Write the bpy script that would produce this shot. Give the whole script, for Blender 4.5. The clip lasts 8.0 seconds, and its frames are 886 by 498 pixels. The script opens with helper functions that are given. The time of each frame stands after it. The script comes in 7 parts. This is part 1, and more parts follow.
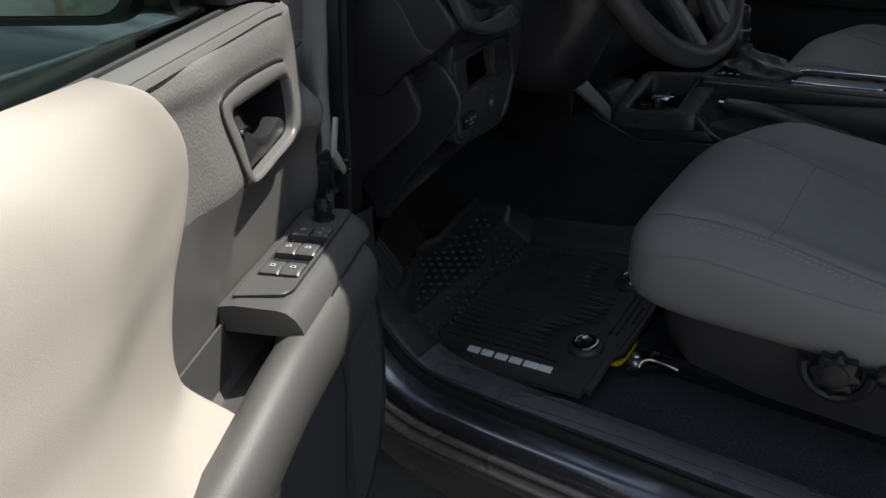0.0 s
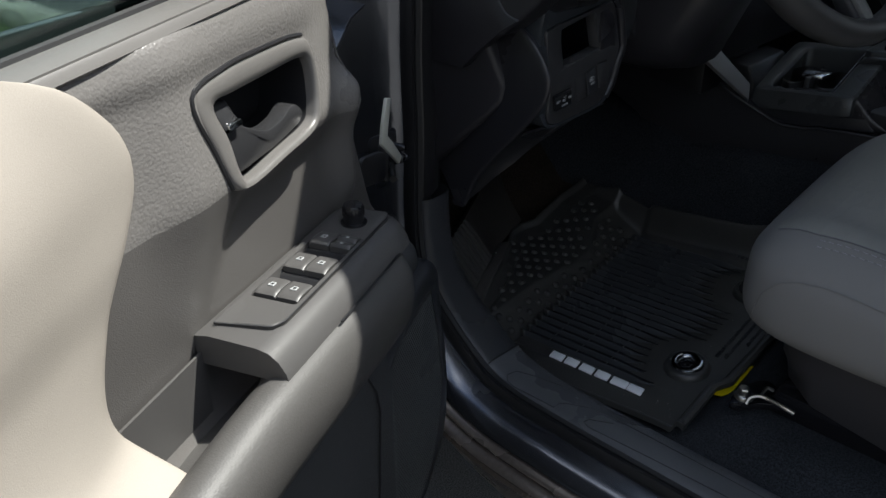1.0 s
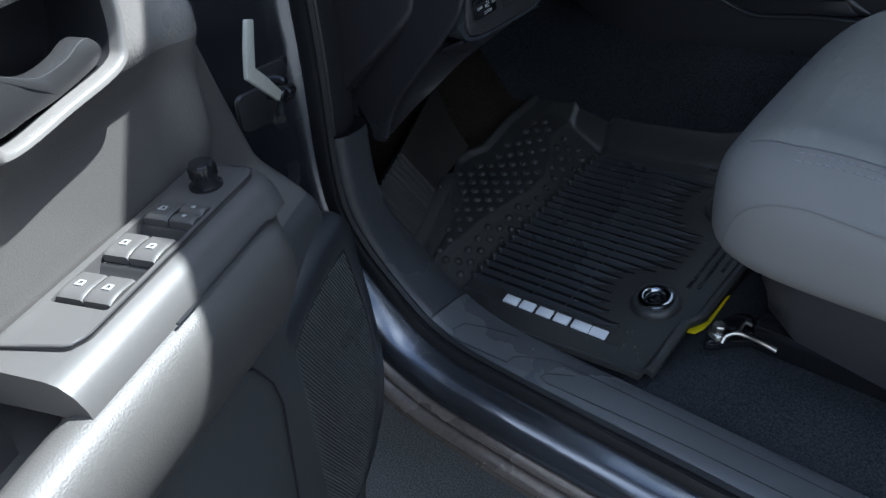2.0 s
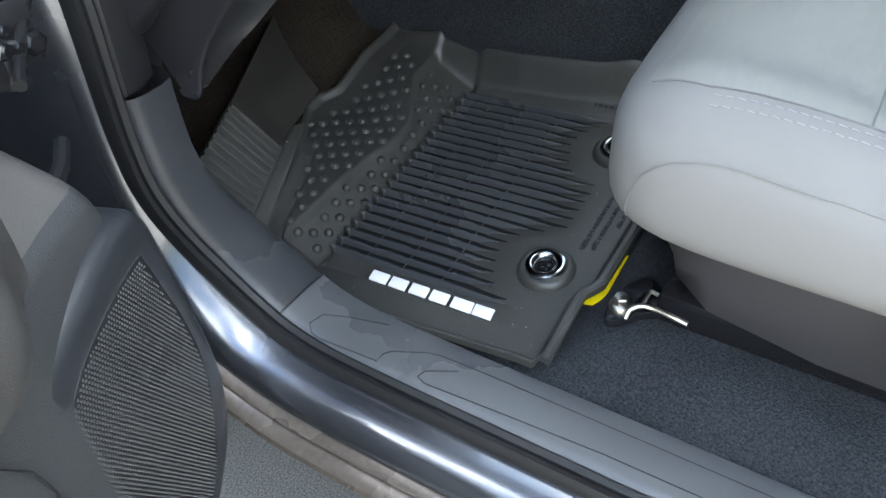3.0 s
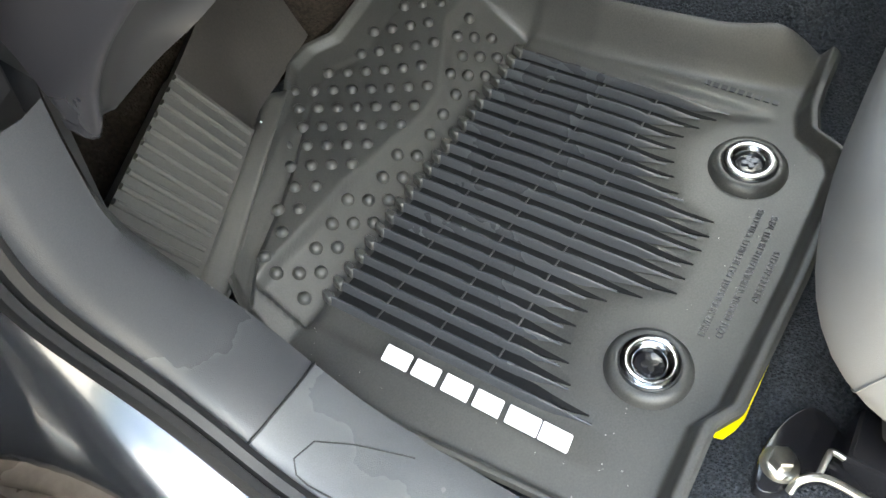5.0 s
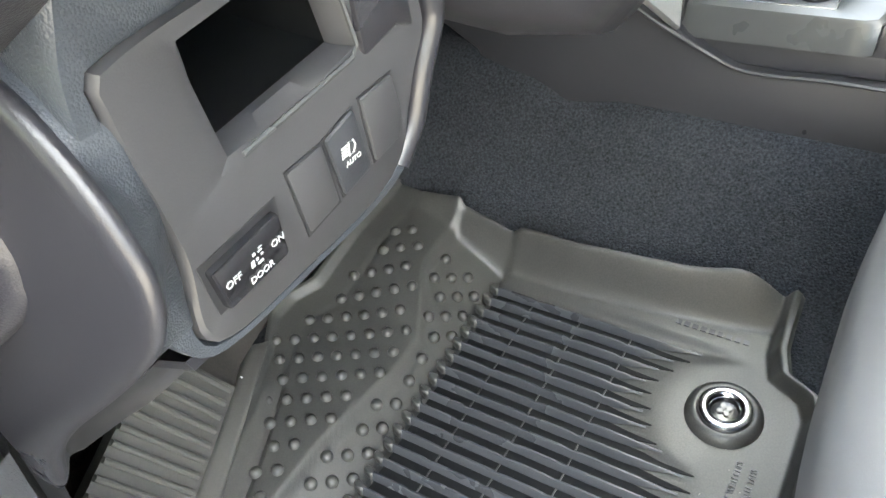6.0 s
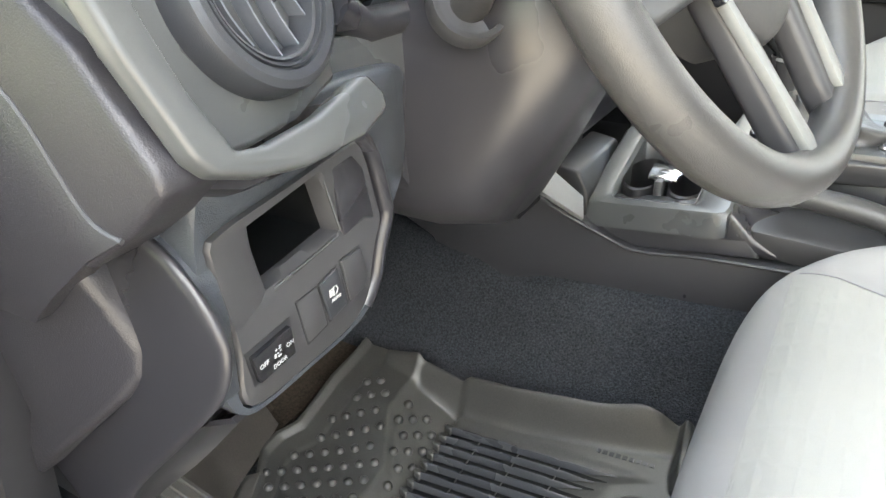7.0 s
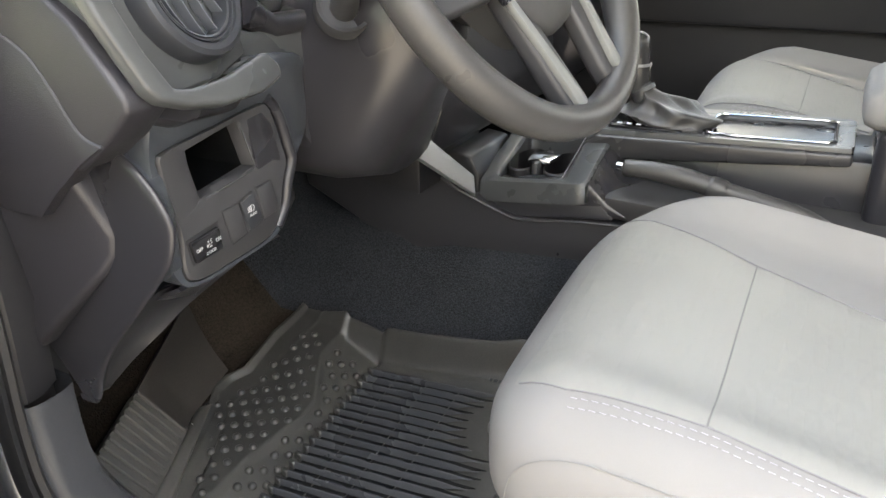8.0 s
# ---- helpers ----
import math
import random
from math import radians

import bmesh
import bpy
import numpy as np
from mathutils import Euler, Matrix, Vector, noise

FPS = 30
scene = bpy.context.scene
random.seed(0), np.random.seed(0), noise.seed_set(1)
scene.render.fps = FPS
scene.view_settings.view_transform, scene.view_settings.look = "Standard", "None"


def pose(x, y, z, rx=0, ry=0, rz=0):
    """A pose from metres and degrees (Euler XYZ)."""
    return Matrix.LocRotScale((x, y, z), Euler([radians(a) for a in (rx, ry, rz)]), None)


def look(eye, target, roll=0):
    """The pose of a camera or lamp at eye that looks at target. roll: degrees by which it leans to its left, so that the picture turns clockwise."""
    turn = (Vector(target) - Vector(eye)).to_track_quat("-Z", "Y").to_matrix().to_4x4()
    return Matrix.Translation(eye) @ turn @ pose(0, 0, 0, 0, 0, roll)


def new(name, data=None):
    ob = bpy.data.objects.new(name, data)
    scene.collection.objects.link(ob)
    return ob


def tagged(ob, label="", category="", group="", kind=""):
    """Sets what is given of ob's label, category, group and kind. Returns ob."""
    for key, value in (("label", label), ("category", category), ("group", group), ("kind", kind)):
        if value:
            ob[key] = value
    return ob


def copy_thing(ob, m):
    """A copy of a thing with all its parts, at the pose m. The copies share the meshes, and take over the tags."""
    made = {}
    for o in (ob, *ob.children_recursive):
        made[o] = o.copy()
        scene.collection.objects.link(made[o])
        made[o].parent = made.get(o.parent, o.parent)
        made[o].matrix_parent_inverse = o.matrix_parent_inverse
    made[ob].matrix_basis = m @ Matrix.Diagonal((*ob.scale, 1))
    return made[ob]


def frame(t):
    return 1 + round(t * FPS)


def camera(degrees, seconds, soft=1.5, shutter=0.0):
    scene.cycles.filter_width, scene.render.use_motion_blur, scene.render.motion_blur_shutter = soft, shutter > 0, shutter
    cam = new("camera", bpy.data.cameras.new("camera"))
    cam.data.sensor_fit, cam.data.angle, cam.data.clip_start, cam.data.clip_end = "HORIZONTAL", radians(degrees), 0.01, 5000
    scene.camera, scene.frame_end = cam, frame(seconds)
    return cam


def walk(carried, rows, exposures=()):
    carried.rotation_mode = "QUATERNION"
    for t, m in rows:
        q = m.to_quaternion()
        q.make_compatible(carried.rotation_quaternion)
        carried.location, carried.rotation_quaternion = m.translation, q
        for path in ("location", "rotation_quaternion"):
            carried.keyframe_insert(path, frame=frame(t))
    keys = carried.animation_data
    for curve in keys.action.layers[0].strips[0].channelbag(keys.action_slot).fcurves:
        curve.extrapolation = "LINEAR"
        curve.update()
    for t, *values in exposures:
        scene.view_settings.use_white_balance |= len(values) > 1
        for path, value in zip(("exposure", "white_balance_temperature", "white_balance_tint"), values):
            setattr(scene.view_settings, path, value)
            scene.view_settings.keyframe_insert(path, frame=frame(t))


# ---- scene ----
cam = camera(58.6, 8.0)
PATH = [
    (0, (-0.304, 0.024, 1.305), (1.212, 1.01, 0.452), 0.4),
    (0.5, (-0.208, 0.029, 1.312), (1.209, 1.123, 0.421), 1.3),
    (1, (-0.136, 0.052, 1.298), (1.121, 1.27, 0.331), -0.4),
    (1.5, (-0.053, 0.077, 1.299), (1.154, 1.311, 0.289), -1.0),
    (2, (0.008, 0.094, 1.248), (1.206, 1.22, 0.108), -4.6),
    (2.2, (0.03, 0.098, 1.228), (1.278, 1.119, 0.045), -3.6),
    (3.3, (0.208, 0.224, 1.173), (1.463, 0.995, -0.18), -1.4),
    (3.5, (0.241, 0.257, 1.16), (1.44, 1.005, -0.255), -0.5),
    (4, (0.302, 0.319, 1.119), (1.381, 1.034, -0.405), -0.4),
    (4.2, (0.326, 0.34, 1.108), (1.388, 1.048, -0.431), -0.1),
    (5.3, (0.442, 0.404, 1.106), (1.549, 1.042, -0.433), 1.7),
    (5.5, (0.465, 0.405, 1.127), (1.618, 1.118, -0.343), -0.2),
    (6, (0.464, 0.412, 1.18), (1.767, 1.195, -0.119), -0.4),
    (6.5, (0.415, 0.375, 1.227), (1.886, 1.194, 0.149), -0.1),
    (7, (0.324, 0.308, 1.259), (1.885, 1.172, 0.354), 0.1),
    (7.5, (0.223, 0.213, 1.281), (1.802, 1.131, 0.464), -1.7),
    (8, (0.159, 0.13, 1.261), (1.792, 0.955, 0.454), -0.4),
]
EXPOSE = [(0.0, 0.60, 6200, 8), (1.0, 0.72, 6100, 7), (1.5, 0.88, 5800, 6), (1.9, 1.45, 5400, 5), (2.2, 2.4, 5500, 4), (3.0, 3.75, 6300, 3), (3.5, 4.2, 6400, 2),
          (5.5, 5.15, 7500, 3), (6.0, 5.35, 7200, 4), (6.5, 5.55, 7150, 4), (7.0, 4.95, 7350, 6), (7.5, 4.6, 7450, 7), (8.0, 4.2, 7550, 9)]
walk(cam, [(t, look(eye, target, roll)) for t, eye, target, roll in PATH], EXPOSE)

# ---- light ----
SUN_WAY = Vector((0.50, -0.27, 1.0)).normalized()
world = bpy.data.worlds.new("world")
scene.world = world
world.use_nodes = True
wn = world.node_tree
CLOUD = 13.0
sky = wn.nodes.new("ShaderNodeTexSky")
sky.sky_type = 'NISHITA'
sky.sun_disc = False
sky.dust_density, sky.ozone_density = 1.2, 1.0
sky.sun_elevation = math.asin(SUN_WAY.z)
sky.sun_rotation = math.atan2(SUN_WAY.x, SUN_WAY.y)
bg = wn.nodes["Background"]
bg.inputs["Strength"].default_value = 0.050
# broken white cloud over the blue
way = wn.nodes.new("ShaderNodeTexCoord")
puff = wn.nodes.new("ShaderNodeTexNoise")
puff.inputs["Scale"].default_value, puff.inputs["Detail"].default_value, puff.inputs["Roughness"].default_value = 2.6, 6, 0.55
cover = wn.nodes.new("ShaderNodeMapRange")
cover.interpolation_type = 'SMOOTHSTEP'
cover.inputs[1].default_value, cover.inputs[2].default_value = 0.45, 0.62
white = wn.nodes.new("ShaderNodeMix")
white.data_type = 'RGBA'
white.inputs[7].default_value = (CLOUD, CLOUD, CLOUD * 1.03, 1)
wn.links.new(way.outputs["Generated"], puff.inputs["Vector"])
wn.links.new(puff.outputs["Fac"], cover.inputs[0])
wn.links.new(cover.outputs[0], white.inputs[0])
wn.links.new(sky.outputs[0], white.inputs[6])
# as under any cloud, the zenith is brighter than the horizon
split = wn.nodes.new("ShaderNodeSeparateXYZ")
rise = wn.nodes.new("ShaderNodeMapRange")
rise.inputs[3].default_value, rise.inputs[4].default_value = 0.22, 2.1
lift = wn.nodes.new("ShaderNodeVectorMath")
lift.operation = 'SCALE'
wn.links.new(way.outputs["Generated"], split.inputs[0])
wn.links.new(split.outputs[2], rise.inputs[0])
wn.links.new(white.outputs[2], lift.inputs[0])
wn.links.new(rise.outputs[0], lift.inputs["Scale"])
wn.links.new(lift.outputs[0], bg.inputs["Color"])
sun = new("sun", bpy.data.lights.new("sun", 'SUN'))
sun.data.energy, sun.data.angle, sun.data.color = 5.6, radians(0.53), (1.0, 0.94, 0.84)
sun.matrix_world = look(SUN_WAY * 20, (0, 0, 0))


# ---- materials ----
def material(name, color, rough=0.5, metal=0.0, spread=0.15, fine=400.0, bump=0.0, grain=0.0, grain_size=500.0,
             coarse=6.0, spec=0.5, coat=0.0, alt=None, weave=0.0, blend=0.5):
    """Procedural surface: two scales of colour variation, fine noise relief and an optional cellular grain."""
    m = bpy.data.materials.new(name)
    m.use_nodes = True
    t = m.node_tree
    p = t.nodes["Principled BSDF"]
    tc = t.nodes.new("ShaderNodeTexCoord")
    n1 = t.nodes.new("ShaderNodeTexNoise")
    n1.inputs["Scale"].default_value, n1.inputs["Detail"].default_value = coarse, 5
    n2 = t.nodes.new("ShaderNodeTexNoise")
    n2.inputs["Scale"].default_value, n2.inputs["Detail"].default_value = fine, 3
    for n in (n1, n2):
        t.links.new(tc.outputs["Object"], n.inputs["Vector"])
    mix = t.nodes.new("ShaderNodeMix")
    mix.data_type = 'FLOAT'
    mix.inputs[0].default_value = blend
    t.links.new(n1.outputs["Fac"], mix.inputs[2])
    t.links.new(n2.outputs["Fac"], mix.inputs[3])
    ramp = t.nodes.new("ShaderNodeValToRGB")
    lo = [c * (1 - spread) for c in color]
    hi = list(alt) if alt else [min(1, c * (1 + spread)) for c in color]
    ramp.color_ramp.elements[0].position, ramp.color_ramp.elements[1].position = 0.34, 0.66
    ramp.color_ramp.elements[0].color, ramp.color_ramp.elements[1].color = (*lo, 1), (*hi, 1)
    t.links.new(mix.outputs[0], ramp.inputs[0])
    t.links.new(ramp.outputs[0], p.inputs["Base Color"])
    rr = t.nodes.new("ShaderNodeMapRange")
    rr.inputs[1].default_value, rr.inputs[2].default_value = 0.3, 0.7
    rr.inputs[3].default_value, rr.inputs[4].default_value = max(0.02, rough - 0.07), min(1, rough + 0.07)
    t.links.new(n1.outputs["Fac"], rr.inputs[0])
    t.links.new(rr.outputs[0], p.inputs["Roughness"])
    p.inputs["Metallic"].default_value = metal
    p.inputs["Specular IOR Level"].default_value = spec
    p.inputs["Coat Weight"].default_value = coat
    p.inputs["Coat Roughness"].default_value = 0.05
    normal = None
    if bump:
        b = t.nodes.new("ShaderNodeBump")
        b.inputs["Strength"].default_value, b.inputs["Distance"].default_value = bump, 0.001
        t.links.new(n2.outputs["Fac"], b.inputs["Height"])
        normal = b
    if grain:
        v = t.nodes.new("ShaderNodeTexVoronoi")
        v.inputs["Scale"].default_value = grain_size
        v.feature = 'F1'
        t.links.new(tc.outputs["Object"], v.inputs["Vector"])
        b = t.nodes.new("ShaderNodeBump")
        b.inputs["Strength"].default_value, b.inputs["Distance"].default_value = grain, 0.0012
        b.invert = True
        t.links.new(v.outputs["Distance"], b.inputs["Height"])
        if normal:
            t.links.new(normal.outputs[0], b.inputs["Normal"])
        normal = b
    if weave:
        w = t.nodes.new("ShaderNodeTexVoronoi")
        w.inputs["Scale"].default_value = weave
        w.feature = 'DISTANCE_TO_EDGE'
        w.inputs["Randomness"].default_value = 0.25
        mp = t.nodes.new("ShaderNodeMapping")
        mp.inputs["Scale"].default_value = (0.36, 1.0, 1.0)
        t.links.new(tc.outputs["Object"], mp.inputs["Vector"])
        t.links.new(mp.outputs[0], w.inputs["Vector"])
        b = t.nodes.new("ShaderNodeBump")
        b.invert = True
        b.inputs["Strength"].default_value, b.inputs["Distance"].default_value = 0.45, 0.003
        t.links.new(w.outputs["Distance"], b.inputs["Height"])
        if normal:
            t.links.new(normal.outputs[0], b.inputs["Normal"])
        normal = b
    if normal:
        t.links.new(normal.outputs[0], p.inputs["Normal"])
    return m


def glass_material(name, tint, rough=0.0):
    m = bpy.data.materials.new(name)
    m.use_nodes = True
    t = m.node_tree
    out = t.nodes["Material Output"]
    t.nodes.remove(t.nodes["Principled BSDF"])
    tr, gl, mx, lw, pw, ma = (t.nodes.new(k) for k in ("ShaderNodeBsdfTransparent", "ShaderNodeBsdfGlossy", "ShaderNodeMixShader", "ShaderNodeLayerWeight", "ShaderNodeMath", "ShaderNodeMath"))
    tr.inputs["Color"].default_value = (*tint, 1)
    gl.inputs["Roughness"].default_value = rough
    lw.inputs["Blend"].default_value = 0.5
    pw.operation, ma.operation = 'POWER', 'MULTIPLY_ADD'
    pw.inputs[1].default_value = 4.5
    ma.inputs[1].default_value, ma.inputs[2].default_value = 0.9, 0.04
    t.links.new(lw.outputs["Facing"], pw.inputs[0])
    t.links.new(pw.outputs[0], ma.inputs[0])
    t.links.new(ma.outputs[0], mx.inputs[0])
    t.links.new(tr.outputs[0], mx.inputs[1])
    t.links.new(gl.outputs[0], mx.inputs[2])
    t.links.new(mx.outputs[0], out.inputs["Surface"])
    return m


# Colour darkened for the weaker sun below the upper pad.
M_PANEL = material("door_panel_vinyl_dim", (0.108, 0.102, 0.097), 0.40, spread=0.08, fine=1100, bump=0.18, grain=0.10, grain_size=900)
M_BEZEL = material("handle_surround_plastic", (0.145, 0.138, 0.131), 0.34, spread=0.06, fine=1500, bump=0.12)
# Colour lightened for the sun on the sloping pad.
M_HIDE = material("grained_door_vinyl_sunlit", (0.175, 0.166, 0.158), 0.28, spread=0.10, grain=0.20, grain_size=420, fine=700, bump=0.2)
# Same vinyl as the panel, darkened to offset strong sun on the arm.
M_ARM = material("armrest_vinyl_dimmed", (0.068, 0.065, 0.062), 0.46, spread=0.08, grain=0.1, grain_size=760, fine=700, bump=0.15)
M_SMOOTH = material("smooth_door_plastic", (0.078, 0.075, 0.073), 0.38, spread=0.06, fine=1500, bump=0.15)
M_BOLSTER = material("light_bolster_vinyl", (0.37, 0.335, 0.295), 0.36, spread=0.05, fine=1200, bump=0.15)
M_DASH = material("dash_plastic", (0.0210, 0.0207, 0.0245), 0.31, spread=0.08, spec=0.55, grain=0.06, grain_size=1500, fine=1500, bump=0.08)
M_END = material("dash_end_plastic", (0.022, 0.0212, 0.0252), 0.44, spread=0.08, grain=0.16, grain_size=900, fine=1500, bump=0.08)
M_DASHBLUE = material("dash_grained_plastic", (0.037, 0.042, 0.050), 0.36, spread=0.08, grain=0.22, grain_size=1100)
# One plastic: scuff plate toned for light, kick panel for shade.
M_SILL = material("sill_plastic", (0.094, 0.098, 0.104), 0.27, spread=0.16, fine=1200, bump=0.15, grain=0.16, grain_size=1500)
M_SILLSHADE = material("sill_plastic_shaded", (0.042, 0.044, 0.049), 0.28, spread=0.12, fine=1200, bump=0.15, grain=0.14, grain_size=1500)
M_HUB = material("airbag_cover_plastic", (0.042, 0.042, 0.043), 0.6, spread=0.08, grain=0.2, grain_size=1200)
M_SPOKE = material("satin_spoke_plastic", (0.15, 0.155, 0.152), 0.5, spread=0.05)
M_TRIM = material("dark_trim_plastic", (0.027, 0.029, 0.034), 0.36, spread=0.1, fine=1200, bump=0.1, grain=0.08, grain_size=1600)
M_SWITCH = material("switch_plastic", (0.038, 0.038, 0.041), 0.42, spread=0.08, fine=1500, bump=0.06)
# Inside of the bin, far darker than the bezel around it.
M_BIN = material("bin_black", (0.006, 0.0065, 0.007), 0.22, spread=0.1)
M_BLACK = material("black_plastic", (0.018, 0.018, 0.02), 0.38, spread=0.1)
M_CONSOLE = material("console_plastic", (0.031, 0.0315, 0.036), 0.34, spread=0.1, fine=1200, bump=0.1, grain=0.08, grain_size=1500)
M_SATIN = material("satin_grey_plastic", (0.056, 0.059, 0.061), 0.30, spread=0.06, fine=1500, bump=0.05)
M_VANE = material("vane_plastic", (0.10, 0.108, 0.125), 0.4, spread=0.06)
M_GLOSSY = material("polished_dark_plastic", (0.030, 0.030, 0.031), 0.2, spread=0.1)
M_GLOSS = material("gloss_black_plastic", (0.012, 0.012, 0.014), 0.12, spread=0.1)
M_RUBBER = material("mat_rubber", (0.036, 0.036, 0.036), 0.40, spread=0.22, fine=700, bump=0.12, coarse=9, alt=(0.055, 0.055, 0.051))
M_RUBBERDARK = material("rib_rubber", (0.045, 0.048, 0.053), 0.30, spread=0.15, fine=700, bump=0.1)
M_PAD = material("foot_rest_rubber", (0.066, 0.064, 0.060), 0.55, spread=0.15, fine=600, bump=0.1)
# Pale colour for the daylight in the door gap.
M_GAPLIGHT = material("gap_light", (0.42, 0.42, 0.37), 0.5, spread=0.1)
M_SEATLINE = material("seat_cross_seam", (0.15, 0.15, 0.145), 0.9, spread=0.1)
M_SEATDARK = material("seat_seam", (0.17, 0.165, 0.175), 0.9, spread=0.1)
M_LEVER = material("lever_plastic", (0.032, 0.032, 0.034), 0.28, spread=0.08, fine=1500, bump=0.06)
# Door plastic with the lower door's shade put into its colour.
M_LOWER = material("lower_door_shaded", (0.055, 0.057, 0.060), 0.5, spread=0.08, grain=0.22, grain_size=1000, fine=1200, bump=0.1)
M_VALANCE = material("seat_base_plastic", (0.052, 0.050, 0.055), 0.5, spread=0.08, fine=1200, bump=0.1)
# Near-black stands in for the shade between ribs and in the rim's crease.
M_GROOVESHADE = material("shaded_groove_rubber", (0.009, 0.0095, 0.0105), 0.6, spread=0.2, fine=700, bump=0.1, spec=0.15)
M_SEAL = material("seal_rubber", (0.014, 0.014, 0.015), 0.5, spread=0.2, fine=500, bump=0.15)
M_BROWN = material("worn_brown_carpet", (0.030, 0.024, 0.019), 0.95, spread=0.5, fine=300, bump=1.0, coarse=16, spec=0.1, grain=0.8, grain_size=420, blend=0.6)
M_TOE = material("toe_board_rubber", (0.030, 0.0275, 0.025), 0.55, spread=0.35, fine=500, bump=0.2, coarse=18, alt=(0.042, 0.037, 0.032))
M_CARPET = material("carpet", (0.028, 0.031, 0.036), 0.95, spread=0.5, fine=420, bump=1.0, coarse=14, spec=0.1, grain=1.0, grain_size=480, blend=0.8)
M_SEAT = material("seat_fabric", (0.213, 0.208, 0.206), 0.85, spread=0.06, fine=1800, bump=0.35, spec=0.25)
M_SEATMID = material("seat_insert_fabric", (0.234, 0.232, 0.219), 0.88, spread=0.06, fine=1800, bump=0.3, spec=0.2, weave=80)
M_THREAD = material("seat_thread", (0.34, 0.33, 0.35), 0.8, spread=0.1)
M_SILVER = material("satin_silver_plastic", (0.27, 0.275, 0.275), 0.42, metal=0.2, spread=0.05)
M_CHROME = material("chrome", (0.75, 0.76, 0.77), 0.12, metal=1.0, spread=0.04)
M_CLIP = material("dark_chrome", (0.40, 0.41, 0.42), 0.16, metal=1.0, spread=0.06)
M_STEEL = material("zinc_steel", (0.52, 0.50, 0.45), 0.3, metal=1.0, spread=0.15, fine=200)
M_WHITE = material("white_print", (0.78, 0.79, 0.8), 0.5, spread=0.03)
M_LINT = material("lint", (0.40, 0.39, 0.36), 0.9, spread=0.3)
M_PRINT = material("switch_print", (0.42, 0.43, 0.43), 0.5, spread=0.03)
M_YELLOW = material("yellow_label", (0.85, 0.68, 0.0), 0.5, spread=0.04)
M_PAINT = material("blue_grey_metallic_paint", (0.125, 0.132, 0.150), 0.22, metal=0.85, spread=0.05, fine=4000, coat=0.6)
M_ROCKER = material("rocker_undercoat", (0.16, 0.135, 0.115), 0.30, metal=0.4, spread=0.2, fine=150)
M_LEATHER = material("wheel_leather", (0.046, 0.045, 0.045), 0.33, spread=0.1, grain=0.18, grain_size=1300)
M_ASPHALT = material("asphalt", (0.135, 0.130, 0.123), 0.9, spread=0.75, fine=330, bump=1.0, coarse=2.5, grain=0.9, grain_size=170, blend=0.75)
M_GRASS = material("lawn", (0.05, 0.085, 0.025), 0.9, spread=0.5, fine=60, bump=1.0, coarse=0.8)
M_CARWHITE = material("white_car_paint", (0.75, 0.75, 0.73), 0.25, spread=0.03, coat=1.0, coarse=0.5)
M_RED = material("red_lamp_plastic", (0.5, 0.02, 0.02), 0.2, spread=0.1)
M_MIRROR = material("mirror", (0.9, 0.9, 0.9), 0.02, metal=1.0, spread=0.0)
M_HEADLINER = material("headliner", (0.48, 0.47, 0.45), 0.95, spread=0.06, fine=900, bump=0.3)
M_WALL = material("cab_wall_plastic", (0.027, 0.0265, 0.028), 0.6, spread=0.1, fine=900)
M_BARK = material("bark", (0.10, 0.075, 0.055), 0.9, spread=0.3, fine=40, bump=0.8)
M_LEAF = material("leaf", (0.05, 0.10, 0.025), 0.6, spread=0.5, fine=3, coarse=1.5)
M_GLASS = glass_material("door_glass", (0.70, 0.82, 0.76))
M_SCREEN = glass_material("windscreen_glass", (0.93, 0.95, 0.94))
M_LENS = glass_material("cluster_lens", (0.9, 0.9, 0.9))


# ---- mesh helpers ----
WORLD = {}


def empty(name, at=(0, 0, 0), rz=0.0):
    ob = new(name)
    ob.matrix_world = WORLD[ob.name] = pose(*at, 0, 0, rz)
    return ob


def part(name, bm, mat, parent=None, label="", local=False, smooth=40, kind=""):
    """Links a bmesh as one mesh object. Coordinates are the world's, or the parent's where local."""
    me = bpy.data.meshes.new(name)
    bmesh.ops.recalc_face_normals(bm, faces=bm.faces)
    bm.to_mesh(me)
    bm.free()
    return part_mesh(name, me, mat, parent, label, local, smooth, kind)


def part_mesh(name, me, mat, parent=None, label="", local=False, smooth=40, kind=""):
    if mat and not me.materials:
        me.materials.append(mat)
    if smooth:
        me.polygons.foreach_set("use_smooth", [True] * len(me.polygons))
        me.set_sharp_from_angle(angle=radians(smooth))
    ob = new(name, me)
    WORLD[ob.name] = Matrix()
    if parent:
        ob.parent = parent
        if local:
            WORLD[ob.name] = WORLD[parent.name]
        else:
            ob.matrix_parent_inverse = WORLD[parent.name].inverted()
    if label:
        ob["label"] = label
    if kind:
        ob["kind"] = kind
    return ob


